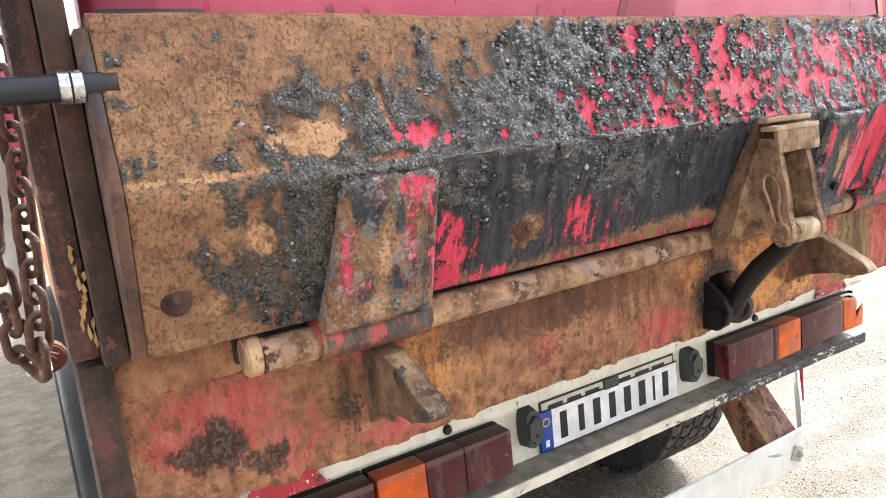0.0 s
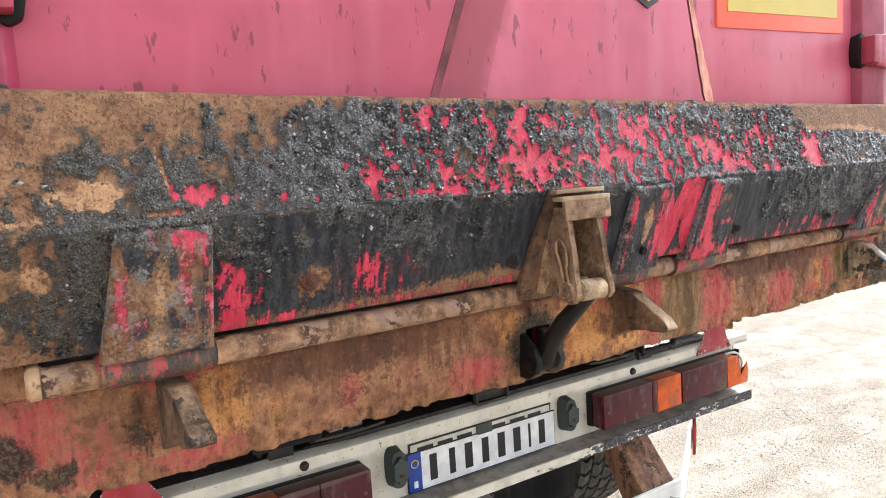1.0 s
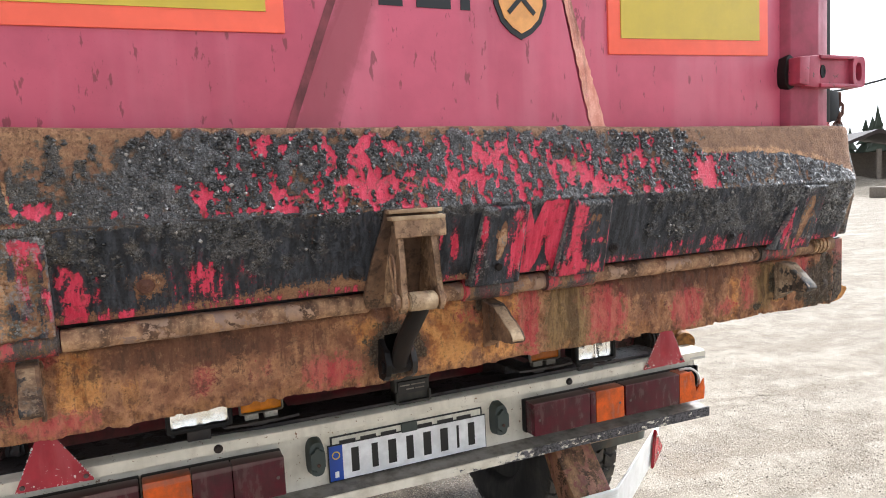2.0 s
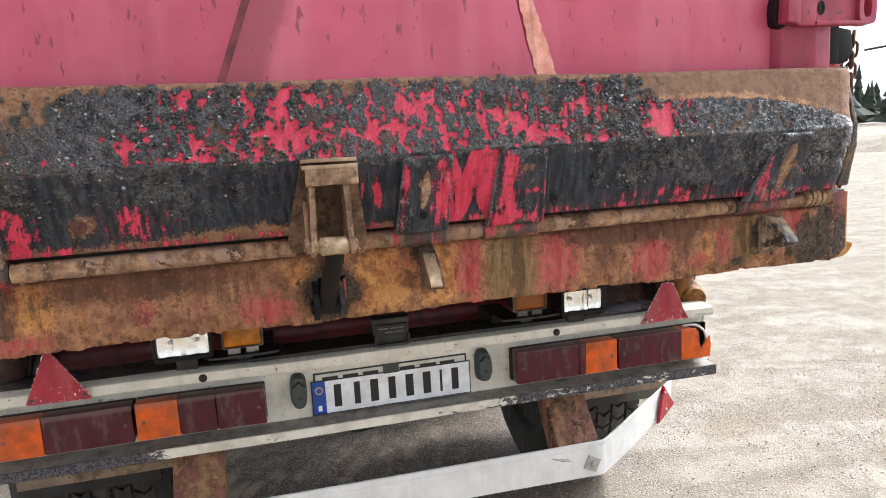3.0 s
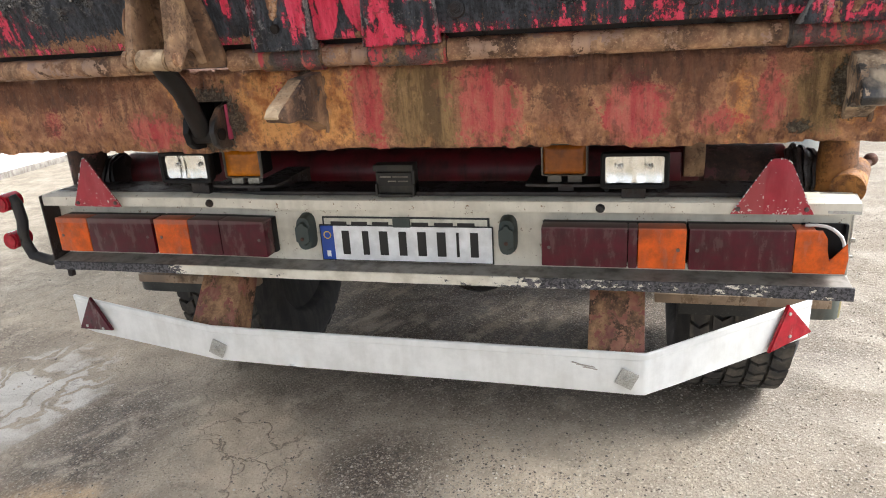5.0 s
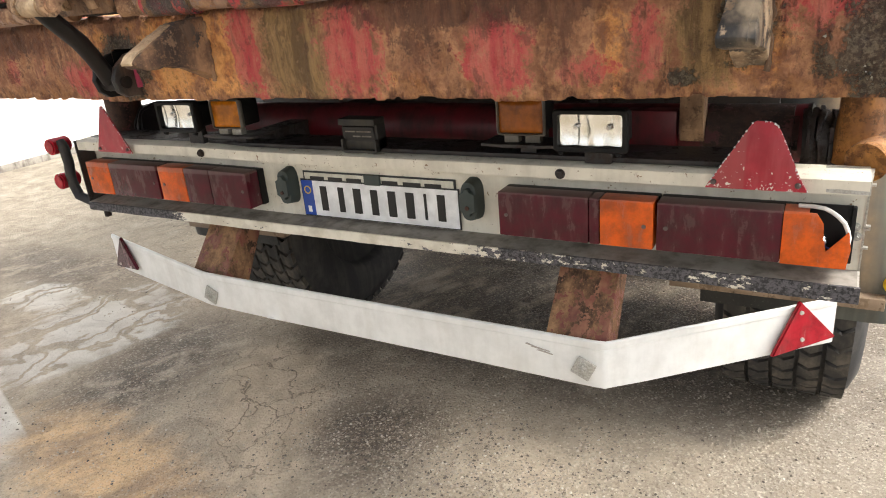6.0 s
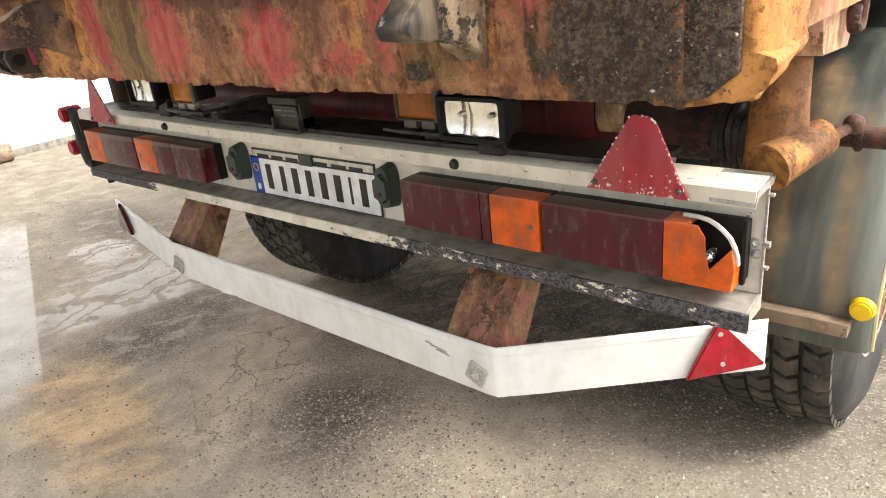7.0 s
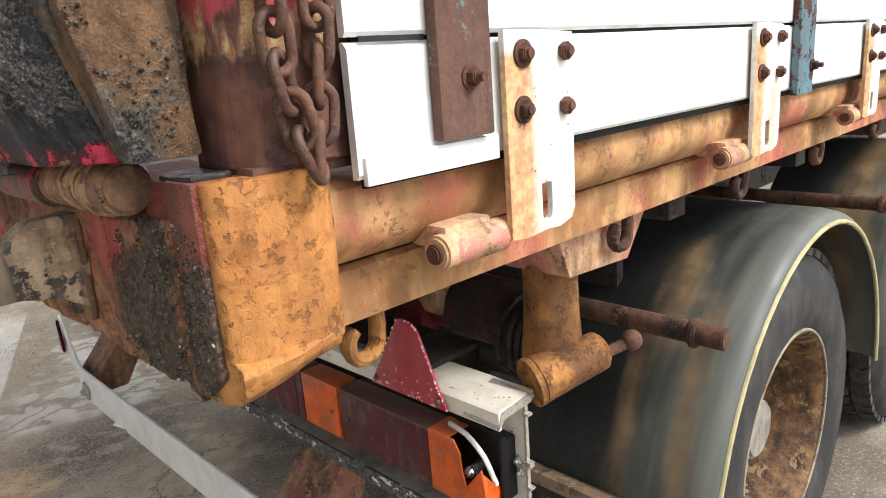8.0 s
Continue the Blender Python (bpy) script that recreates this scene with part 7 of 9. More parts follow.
def number_plate():
    bm = bmesh.new()
    box(bm, -0.262, 0.262, -0.0035, 0.0, 0.815, 0.927, 0.001)
    plate = part("number_plate", bm, INK, truck, "white plate with blue edge strip and dark bars, black rim")
    bm = bmesh.new()
    box(bm, -0.218, 0.2585, -0.0052, -0.0034, 0.8185, 0.9235)
    part("plate_face", bm, PLATE_WHITE, plate, "white plate face")
    bm = bmesh.new()
    box(bm, -0.2585, -0.2178, -0.0052, -0.0034, 0.8185, 0.9235)
    part("blue_strip", bm, PLATE_BLUE, plate, "blue edge strip")
    for k, w in enumerate((0.036, 0.030, 0.040, 0.036, 0.040, 0.040, 0.012, 0.036)):
        x = (-0.180, -0.118, -0.062, -0.004, 0.054, 0.112, 0.160, 0.208)[k]
        bm = bmesh.new()
        box(bm, x - w * 0.32, x + w * 0.32, -0.0068, -0.0050, 0.836, 0.909)
        part("bar", bm, INK, plate)
    bm = bmesh.new()
    box(bm, -0.244, -0.232, -0.0068, -0.0050, 0.828, 0.846)
    part("bar", bm, PLATE_WHITE, plate)
    bm = bmesh.new()
    ring(bm, (-0.238, 0, 0.895), "y", 0.0095, 0.012, -0.0062, -0.0050, 20)
    part("strip_ring", bm, YELLOW, plate)
    # older plate behind it
    bm = bmesh.new()
    box(bm, -0.252, 0.252, 0.0005, 0.0035, 0.835, 0.951, 0.001)
    old = part("old_plate", bm, INK, truck, "older soiled plate mostly hidden behind the white one")
    bm = bmesh.new()
    box(bm, -0.246, 0.246, -0.0008, 0.0004, 0.84, 0.946)
    part("plate_face", bm, OLD_WHITE, old, "soiled white face")
    for x, w in ((-0.20, 0.05), (-0.135, 0.05), (-0.07, 0.05), (0.05, 0.05), (0.12, 0.055), (0.185, 0.05)):
        bm = bmesh.new()
        box(bm, x - w / 2, x + w / 2, -0.0022, -0.0009, 0.86, 0.936)
        part("bar", bm, INK, old)
    bm = bmesh.new()
    box(bm, -0.03, 0.022, -0.010, -0.0009, 0.922, 0.952, 0.003)
    part("clip", bm, GREEN_RUBBER, old, "dark rubber clip")


number_plate()


def rubber_lamp(x):
    """A rounded rubber plate lamp with a screw."""
    bm = bmesh.new()
    pts = []
    for k in range(24):
        a = 2 * math.pi * k / 24
        pts.append((x + 0.026 * math.copysign(abs(math.cos(a)) ** 0.7, math.cos(a)), 0.906 + 0.056 * math.copysign(abs(math.sin(a)) ** 0.6, math.sin(a))))
    poly(bm, pts, "y", -0.046, 0.003)
    for v in bm.verts:
        if v.co.y < -0.04:
            v.co.x, v.co.z = x + (v.co.x - x) * 0.80, 0.906 + (v.co.z - 0.906) * 0.84
    bmesh.ops.bevel(bm, geom=[e for e in bm.edges if all(v.co.y < -0.04 for v in e.verts)], offset=0.012, segments=4, affect='EDGES')
    lamp = part("plate_lamp", bm, GREEN_RUBBER, truck, "grey-green rounded rubber plate lamp")
    bm = bmesh.new()
    cyl(bm, (x, -0.045, 0.893), (x, -0.049, 0.893), 0.0055, 10)
    part("screw", bm, BOLT, lamp)


rubber_lamp(-0.300)
rubber_lamp(0.305)


def triangle_board(pts, y, seed):
    """Chipped sheet-metal triangle; pts run from the left foot over the right foot to the top."""
    rng = random.Random(seed)
    bm = bmesh.new()
    poly(bm, pts, "y", y - 0.0025, y + 0.0025, 0.001)
    tri = part("warning_triangle", bm, TRI_RED, truck, "red chipped sheet-metal warning triangle on the light beam")
    # white ground bared in flecks along the sloping edges
    bm = bmesh.new()
    for (ax, az), (bx, bz) in zip(pts[1:], pts[2:] + pts[:1]):
        for _ in range(int(math.hypot(bx - ax, bz - az) / 0.0065)):
            f = rng.random()
            cx, cz, r = ax + (bx - ax) * f, az + (bz - az) * f, rng.uniform(0.0008, 0.0022)
            poly(bm, [(cx + r * rng.uniform(0.6, 1.3) * math.cos(a), cz + r * rng.uniform(0.6, 1.5) * math.sin(a)) for a in (0.3, 1.6, 2.8, 4.0, 5.3)], "y", y - 0.0030, y - 0.0015)
    tagged(part("bare_flecks", bm, PLATE_WHITE, tri, "white flecks where the red has chipped"), kind="stuff")
    for x in (pts[0][0] + 0.016, pts[1][0] - 0.018):
        bm = bmesh.new()
        cyl(bm, (x, y - 0.002, 1.001), (x, y - 0.0055, 1.001), 0.0065, 10, 0.005)
        cyl(bm, (x, y - 0.0055, 1.001), (x, y - 0.0075, 1.001), 0.0035, 8)
        part("rivet", bm, SCREW, tri)
    return tri


triangle_board([(0.868, 0.988), (1.056, 0.988), (1.050, 0.998), (1.038, 1.018), (1.029, 1.042), (1.014, 1.076), (1.001, 1.105), (0.994, 1.117), (0.983, 1.124), (0.957, 1.126), (0.949, 1.121)], -0.060, 3)
bent(triangle_board([(-1.030, 0.990), (-0.862, 0.988), (-0.868, 1.000), (-0.944, 1.120), (-0.953, 1.136), (-0.962, 1.140), (-0.968, 1.132)], -0.070, 4))


# ---------- underrun guard ----------
def guard():
    line = [(-1.183, -0.028, 0.672, 0.549), (-1.12, -0.040, 0.666, 0.539), (-0.66, -0.128, 0.642, 0.527), (-0.60, -0.136, 0.638, 0.522), (-0.335, -0.137, 0.635, 0.516), (0.30, -0.137, 0.631, 0.510),
            (0.655, -0.137, 0.629, 0.504), (0.680, -0.133, 0.628, 0.502), (0.696, -0.122, 0.629, 0.504), (0.76, -0.082, 0.637, 0.511), (1.135, 0.170, 0.674, 0.555)]
    bm = bmesh.new()
    pts = []
    for (xa, ya, ta, ba), (xb, yb, tb, bb) in zip(line, line[1:]):
        k = max(2, int(abs(xb - xa) / 0.008))
        for i in range(k):
            f = i / k
            pts.append((xa + (xb - xa) * f, ya + (yb - ya) * f, ta + (tb - ta) * f, ba + (bb - ba) * f))
    pts.append(line[-1])
    rows = []
    for x, y, t, b in pts:
        dent = 0.014 * math.exp(-((x + 0.335) / 0.016) ** 2) - 0.009 * math.exp(-((x + 0.300) / 0.014) ** 2)
        wob = 0.003 * noise.noise((x * 3, 1, 0))
        h = t - b
        prof = [(0.0, t), (-0.003, t - 0.003), (-0.003, t - 0.018), (0.0015, t - 0.0195), (-0.0005, t - 0.022), (0.0 + wob, t - 0.5 * h), (wob - 0.6 * dent, b + 0.012 + 0.3 * dent), (0.002 - 1.4 * dent, b + 0.002 + 0.9 * dent), (0.012 - dent, b + 0.8 * dent), (0.016, b + 0.006 + 0.5 * max(0.0, dent)), (0.006, b + 0.014), (0.006, t)]
        rows.append([bm.verts.new((x, y + dy, z)) for dy, z in prof])
    for a, b in zip(rows, rows[1:]):
        for j in range(len(a)):
            bm.faces.new((a[j], a[(j + 1) % len(a)], b[(j + 1) % len(a)], b[j]))
    bm.faces.new(rows[0])
    bm.faces.new(rows[-1][::-1])
    plank = part("underrun_guard", bm, GUARD, truck, "white bent sheet-metal underrun guard, dented and scuffed")
    for x, y, z in ((-0.583, -0.139, 0.566), (0.632, -0.139, 0.555)):
        bm = bmesh.new()
        m = Matrix.Translation((x, y, z)) @ pose(0, 0, 0, 0, 25, 0)
        box(bm, -0.024, 0.024, -0.006, 0.001, -0.024, 0.024, 0.002)
        bmesh.ops.transform(bm, matrix=m, verts=bm.verts)
        hexbolt(bm, (x, y - 0.005, z), (0, -1, 0), 0.011, 0.008)
        part("guard_bolt", bm, STEEL_BOLT, plank, "zinc bolt on a square plate")
    # rubbed marks beside the right bolt
    for x, z, w in ((0.500, 0.588, 0.050), (0.515, 0.581, 0.042), (0.486, 0.594, 0.026)):
        bm = bmesh.new()
        poly(bm, [(x, z), (x + w, z - 0.006), (x + w * 0.9, z - 0.0035), (x + w * 0.2, z + 0.002)], "y", -0.1405, -0.134)
        part("scuff_mark", bm, SCUFF, plank, "brown rubbed scuff mark")
    # warning triangles on the bent ends
    def tri(base, along, flip):
        bm = bmesh.new()
        o, d = Vector(base), Vector(along).normalized()
        nrm = Vector((-d.y, d.x, 0)) * (1 if (-d.y * 0 + d.x) < 0 else -1)
        v = [bm.verts.new(o + d * a + Vector((0, 0, z)) + nrm * 0.004) for a, z in (((0, 0), (0.160, 0.014), (0.082, 0.125)) if flip else ((0, 0), (0.154, 0.034), (0.058, 0.138)))]
        w = [bm.verts.new(p.co + nrm * 0.012) for p in v]
        bm.faces.new(v)
        bm.faces.new(w[::-1])
        for i in range(3):
            bm.faces.new((v[i], v[(i + 1) % 3], w[(i + 1) % 3], w[i]))
        bmesh.ops.bevel(bm, geom=list(bm.edges), offset=0.003, segments=2, affect='EDGES')
        t = part("reflector_triangle", bm, RED_LENS if flip else GUARD_TRI, plank, "red triangular reflector")
        for a, h in (((0.045, 0.018), (0.12, 0.018)) if flip else ((0.070, 0.040), (0.062, 0.110))):
            bm = bmesh.new()
            c = o + d * a + Vector((0, 0, h)) + nrm * 0.016
            cyl(bm, c, c + nrm * 0.003, 0.005, 10)
            part("screw", bm, STEEL_BOLT, t)
    tri((1.006, 0.082, 0.545), (0.375, 0.258, 0), False)
    tri((-1.168, -0.033, 0.556), (0.46, -0.088, 0), True)
    # brackets that carry the guard
    for x in (-0.612, 0.606):
        bm = bmesh.new()
        poly(bm, [(0.05, 0.80), (0.13, 0.80), (-0.02, 0.555), (-0.112, 0.555), (-0.112, 0.61)], "x", x - 0.078, x + 0.070, 0.004)
        part("guard_bracket", bm, BRACKET_POST, truck, "brown painted steel bracket behind the guard")


guard()


# ---------- lamps under the flap ----------
def rim_frame(bm, x, z, w, h, power, t, y0, y1):
    """A black frame with rounded corners round an opening."""
    def outline(a, b):
        out = []
        for k in range(40):
            q = 2 * math.pi * (k + 0.5) / 40
            c, d = math.cos(q), math.sin(q)
            out.append((x + a * math.copysign(abs(c) ** power, c), z + b * math.copysign(abs(d) ** power, d)))
        return out
    loops = []
    for a, b, y in ((w - 0.006, h - 0.006, y1), (w, h, y0 + 0.008), (w - 0.001, h - 0.001, y0 + 0.003), (w - 0.004, h - 0.004, y0), (w - t, h - t, y0 + 0.001), (w - t - 0.002, h - t - 0.002, y1)):
        loops.append([bm.verts.new((px, y, pz)) for px, pz in outline(a, b)])
    for p, q in zip(loops, loops[1:]):
        for j in range(40):
            bm.faces.new((p[j], p[(j + 1) % 40], q[(j + 1) % 40], q[j]))
    return bm


def work_lamp(x, z, y):
    bm = bmesh.new()
    pts = [(-0.064, -0.036), (0.064, -0.036), (0.072, -0.028), (0.070, 0.030), (0.060, 0.038), (-0.060, 0.038), (-0.070, 0.030), (-0.072, -0.028)]
    poly(bm, [(x + a, z + b) for a, b in pts], "y", y + 0.022, y + 0.075, 0.010)
    lamp = part("work_lamp", bm, PLASTIC, truck, "black-framed square work lamp with bright clear lens")
    bm = bmesh.new()
    rim_frame(bm, x, z, 0.082, 0.047, 0.13, 0.0115, y - 0.006, y + 0.030)
    for dx in (-0.066, 0.060):
        cyl(bm, (x + dx, y, z - 0.047), (x + dx, y + 0.010, z - 0.051), 0.006, 10)
    part("frame", bm, PLASTIC, lamp, "thick black frame")
    # two deep bowls, each faceted into upright sectors
    bm = bmesh.new()
    nu, nv = 56, 22
    grid = []
    for j in range(nv + 1):
        row = []
        for i in range(nu + 1):
            u, v = (i / nu - 0.5) * 0.146, (j / nv - 0.5) * 0.075
            d = 0.0
            for cx in (-0.036, 0.036):
                a = (u - cx) / 0.036
                q = a * a + (v / 0.052) ** 2
                d = max(d, 0.012 * (1 - q) - 0.0022 * ss(0.1, 0.25, a) * ss(0.65, 0.5, a) - 0.0018 * ss(-0.78, -0.6, a) * ss(-0.22, -0.4, a))
            row.append(bm.verts.new((x + u, y + 0.010 + max(0.0, d), z + v)))
        grid.append(row)
    for a, b in zip(grid, grid[1:]):
        for i in range(nu):
            bm.faces.new((a[i], a[i + 1], b[i + 1], b[i]))
    part("reflector", bm, REFLECTOR, lamp, "bright twin-bowl reflector")
    for cx in (x - 0.036, x + 0.036):
        bm = bmesh.new()
        cyl(bm, (cx, y + 0.023, z + 0.006), (cx, y + 0.012, z + 0.004), 0.006, 14, 0.005, bev=0.001)
        part("bulb", bm, CHROME, lamp, "small capped bulb in its bowl")
    bm = bmesh.new()
    box(bm, x - 0.03, x + 0.03, y + 0.055, y + 0.075, 1.02, z - 0.030, 0.003)
    part("foot", bm, DARK_STEEL, lamp)


def amber_lamp(x, z, y):
    bm = bmesh.new()
    box(bm, x - 0.054, x + 0.054, y + 0.016, y + 0.085, z - 0.038, z + 0.038, 0.010)
    lamp = part("indicator_lamp", bm, PLASTIC, truck, "square amber indicator lamp in a black case")
    bm = bmesh.new()
    rim_frame(bm, x, z, 0.060, 0.0435, 0.13, 0.0050, y - 0.001, y + 0.020)
    part("frame", bm, LAMP_GREY, lamp, "thin grey lamp frame")
    bm = bmesh.new()
    nu, nv = 26, 18
    grid = []
    for j in range(nv + 1):
        grid.append([])
        for i in range(nu + 1):
            u, v = i / nu * 2 - 1, j / nv * 2 - 1
            dome = 0.007 * (1 - u ** 6) * (1 - v ** 6)
            grid[-1].append(bm.verts.new((x + u * 0.0535, y + 0.006 - dome, z + v * 0.037)))
    for a, b in zip(grid, grid[1:]):
        for i in range(nu):
            bm.faces.new((a[i], a[i + 1], b[i + 1], b[i]))
    part("lens", bm, AMBER_LENS if x < 0 else AMBER_SHADED, lamp, "amber ribbed domed lens")
    for dx in (-0.026, 0.026):
        bm = bmesh.new()
        box(bm, x + dx - 0.018, x + dx + 0.018, y + 0.008, y + 0.030, z - 0.060, z - 0.043, 0.002)
        part("foot", bm, ALU if x < 0 else LAMP_GREY, lamp)
    bm = bmesh.new()
    poly(bm, [(x - 0.10, y - 0.004), (x - 0.04, y - 0.012), (x + 0.04, y - 0.012), (x + 0.10, y - 0.004), (x + 0.11, y + 0.08), (x - 0.10, y + 0.08)], "z", z - 0.068, z - 0.0605, 0.002)
    box(bm, x - 0.02, x + 0.02, y + 0.045, y + 0.070, 1.03, z - 0.067)
    part("mount", bm, DARK_STEEL, lamp, "dark sheet tray")


work_lamp(0.637, 1.106, -0.094)
work_lamp(-0.612, 1.122, -0.100)
amber_lamp(0.464, 1.126, -0.060)
amber_lamp(-0.450, 1.124, -0.066)


def buzzer():
    bm = bmesh.new()
    box(bm, -0.060, 0.056, -0.050, 0.0, 1.096, 1.114, 0.004)
    box(bm, -0.056, 0.056, -0.040, 0.0, 1.030, 1.098, 0.003)
    b = part("reverse_buzzer", bm, BUZZER, truck, "black plastic reversing buzzer with a soiled label")
    bm = bmesh.new()
    poly(bm, [(-0.047, 1.092), (-0.039, 1.048), (-0.036, 1.048), (-0.036, 1.094)], "x", -0.048, 0.048)
    part("label_plate", bm, INK, b, "black soiled label")
    for z, y, x0, x1 in ((1.080, -0.0452, -0.042, -0.010), (1.080, -0.0452, -0.005, 0.040), (1.067, -0.0428, -0.020, 0.004), (1.067, -0.0428, 0.009, 0.038)):
        bm = bmesh.new()
        box(bm, x0, x1, y - 0.0008, y + 0.0010, z - 0.0018, z + 0.0018)
        part("bar", bm, CREAM_DIRTY, b)
    for x in (-0.056, 0.050):
        bm = bmesh.new()
        box(bm, x, x + 0.006, -0.052, -0.002, 1.026, 1.060, 0.001)
        part("bracket_leg", bm, BUZZER, b)
    bm = bmesh.new()
    box(bm, -0.050, 0.050, -0.052, -0.040, 1.024, 1.032, 0.001)
    part("bracket_foot", bm, BUZZER, b)


buzzer()


# ---------- under the body ----------
def underside():
    bm = bmesh.new()
    cyl(bm, (-1.06, 0.25, 1.035), (1.04, 0.25, 1.035), 0.066, 32, bev=0.004)
    part("pivot_tube", bm, TUBE_RED, truck, "dirty dark red cross tube")
    bm = bmesh.new()
    cyl(bm, (0.815, 0.235, 1.037), (1.020, 0.235, 1.037), 0.067, 32, bev=0.012)
    part("tube_sleeve", bm, SLEEVE, truck, "purple-brown greasy sleeve on the cross tube")
    bm = bmesh.new()
    poly(bm, [(0.150, 1.27), (0.205, 1.27), (0.205, 1.02), (0.165, 1.03), (0.150, 1.06)], "x", 0.772, 0.826, 0.004)
    part("hanger_strap", bm, CLEVIS, truck, "rusty brown hanger strap")
    bm = bmesh.new()
    box(bm, 0.645, 0.765, 0.16, 0.21, 0.975, 1.10, 0.004)
    part("tube_bracket", bm, TUBE_RED, truck, "dark red tube bracket")
    for s in (-1, 1):
        bm = bmesh.new()
        for k in range(3):
            cyl(bm, (s * (1.030 + 0.022 * k), 0.16, 1.040), (s * (1.056 + 0.022 * k), 0.16, 1.040), 0.078 - 0.005 * k, 26, bev=0.009)
        for v in bm.verts:
            v.co += 0.009 * noise.noise_vector(v.co * 24)
        part("rubber_buffer", bm, DARK_STEEL, truck, "black grease-caked rubber ring")
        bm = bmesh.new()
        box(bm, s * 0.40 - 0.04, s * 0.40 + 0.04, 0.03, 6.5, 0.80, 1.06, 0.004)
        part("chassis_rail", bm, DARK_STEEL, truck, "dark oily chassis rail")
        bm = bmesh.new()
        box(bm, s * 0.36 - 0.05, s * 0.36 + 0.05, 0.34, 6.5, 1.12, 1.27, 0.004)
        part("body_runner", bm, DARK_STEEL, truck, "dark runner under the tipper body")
    # added dark sheet that closes the view into the shaded underside
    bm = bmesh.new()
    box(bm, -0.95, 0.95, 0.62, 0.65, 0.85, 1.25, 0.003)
    part("rear_plate", bm, DARK_STEEL, truck, "dark sheet added for the shade under the body")
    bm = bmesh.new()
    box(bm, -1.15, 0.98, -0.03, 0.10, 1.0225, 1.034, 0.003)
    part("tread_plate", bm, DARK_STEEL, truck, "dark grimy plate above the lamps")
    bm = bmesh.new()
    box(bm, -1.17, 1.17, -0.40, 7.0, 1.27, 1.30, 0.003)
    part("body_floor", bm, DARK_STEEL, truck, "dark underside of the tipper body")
    for y in (0.5, 1.2, 1.9, 2.6, 3.3):
        bm = bmesh.new()
        box(bm, -1.14, 1.14, y, y + 0.07, 1.19, 1.27, 0.003)
        part("floor_bearer", bm, DARK_STEEL, truck)
    for y in (1.03, 2.39):
        bm = bmesh.new()
        cyl(bm, (-0.9, y, 0.49), (0.9, y, 0.49), 0.075, 20)
        ball(bm, (0, y, 0.5), 0.19, 20)
        part("axle", bm, DARK_STEEL, truck, "black axle with its housing")
    # pivot bracket at the right rear corner
    bm = bmesh.new()
    prof = [(0.052, 1.01), (0.050, 1.06), (0.045, 1.12), (0.044, 1.18), (0.046, 1.235), (0.055, 1.258)]
    rows = [[bm.verts.new((1.138 + r * math.cos(2 * math.pi * j / 28), 0.11 + r * math.sin(2 * math.pi * j / 28), z)) for j in range(28)] for r, z in prof]
    for p, q in zip(rows, rows[1:]):
        for j in range(28):
            bm.faces.new((p[j], p[(j + 1) % 28], q[(j + 1) % 28], q[j]))
    bm.faces.new(rows[0][::-1])
    bm.faces.new(rows[-1])
    piv = part("pivot_socket", bm, PIVOT, truck, "orange-brown rusted tipping pivot")
    bm = bmesh.new()
    cyl(bm, (1.150, 0.040, 1.028), (1.200, 0.160, 1.054), 0.040, 24, 0.032, bev=0.006)
    part("pivot_barrel", bm, PIVOT, piv)
    bm = bmesh.new()
    ring(bm, (0, 0, 0), "z", 0.022, 0.0405, -0.004, 0.006, 24)
    cyl(bm, (0, 0, -0.002), (0, 0, 0.003), 0.024, 20)
    d = (Vector((1.150, 0.040, 1.028)) - Vector((1.200, 0.160, 1.054))).normalized()
    bmesh.ops.transform(bm, matrix=Matrix.Translation((1.150, 0.040, 1.028)) @ d.to_track_quat('Z', 'Y').to_matrix().to_4x4(), verts=bm.verts)
    part("barrel_cap", bm, PIVOT, piv, "ringed barrel end")
    bm = bmesh.new()
    sweep(bm, [(1.195, 0.12, 1.042), (1.214, 0.15, 1.054), (1.236, 0.185, 1.067)], 0.0095, 10)
    ball(bm, (1.238, 0.188, 1.069), 0.0175, 16)
    part("lever", bm, CHAIN, piv, "rusty lever with a round knob")
    bm = bmesh.new()
    poly(bm, [(0.04, 1.275), (0.30, 1.275), (0.235, 1.19), (0.07, 1.20)], "x", 1.08, 1.205, 0.004)
    part("pivot_saddle", bm, BARREL, piv, "faded red saddle")
    bm = bmesh.new()
    cyl(bm, (-1.125, 0.11, 0.98), (-1.125, 0.11, 1.255), 0.06, 24, bev=0.004)
    part("pivot_socket", bm, POST_DARK, truck, "dark rusted tipping pivot")
    # mudguard tubes
    for y in (0.505, 1.87):
        bm = bmesh.new()
        cyl(bm, (0.45, y, 0.968), (1.262, y, 0.965), 0.023, 18, bev=0.003)
        cyl(bm, (1.19, y, 0.965), (1.205, y, 0.965), 0.031, 18, bev=0.003)
        part("mudguard_tube", bm, CHAIN, truck, "rusty tube that carries the mudguard")


underside()


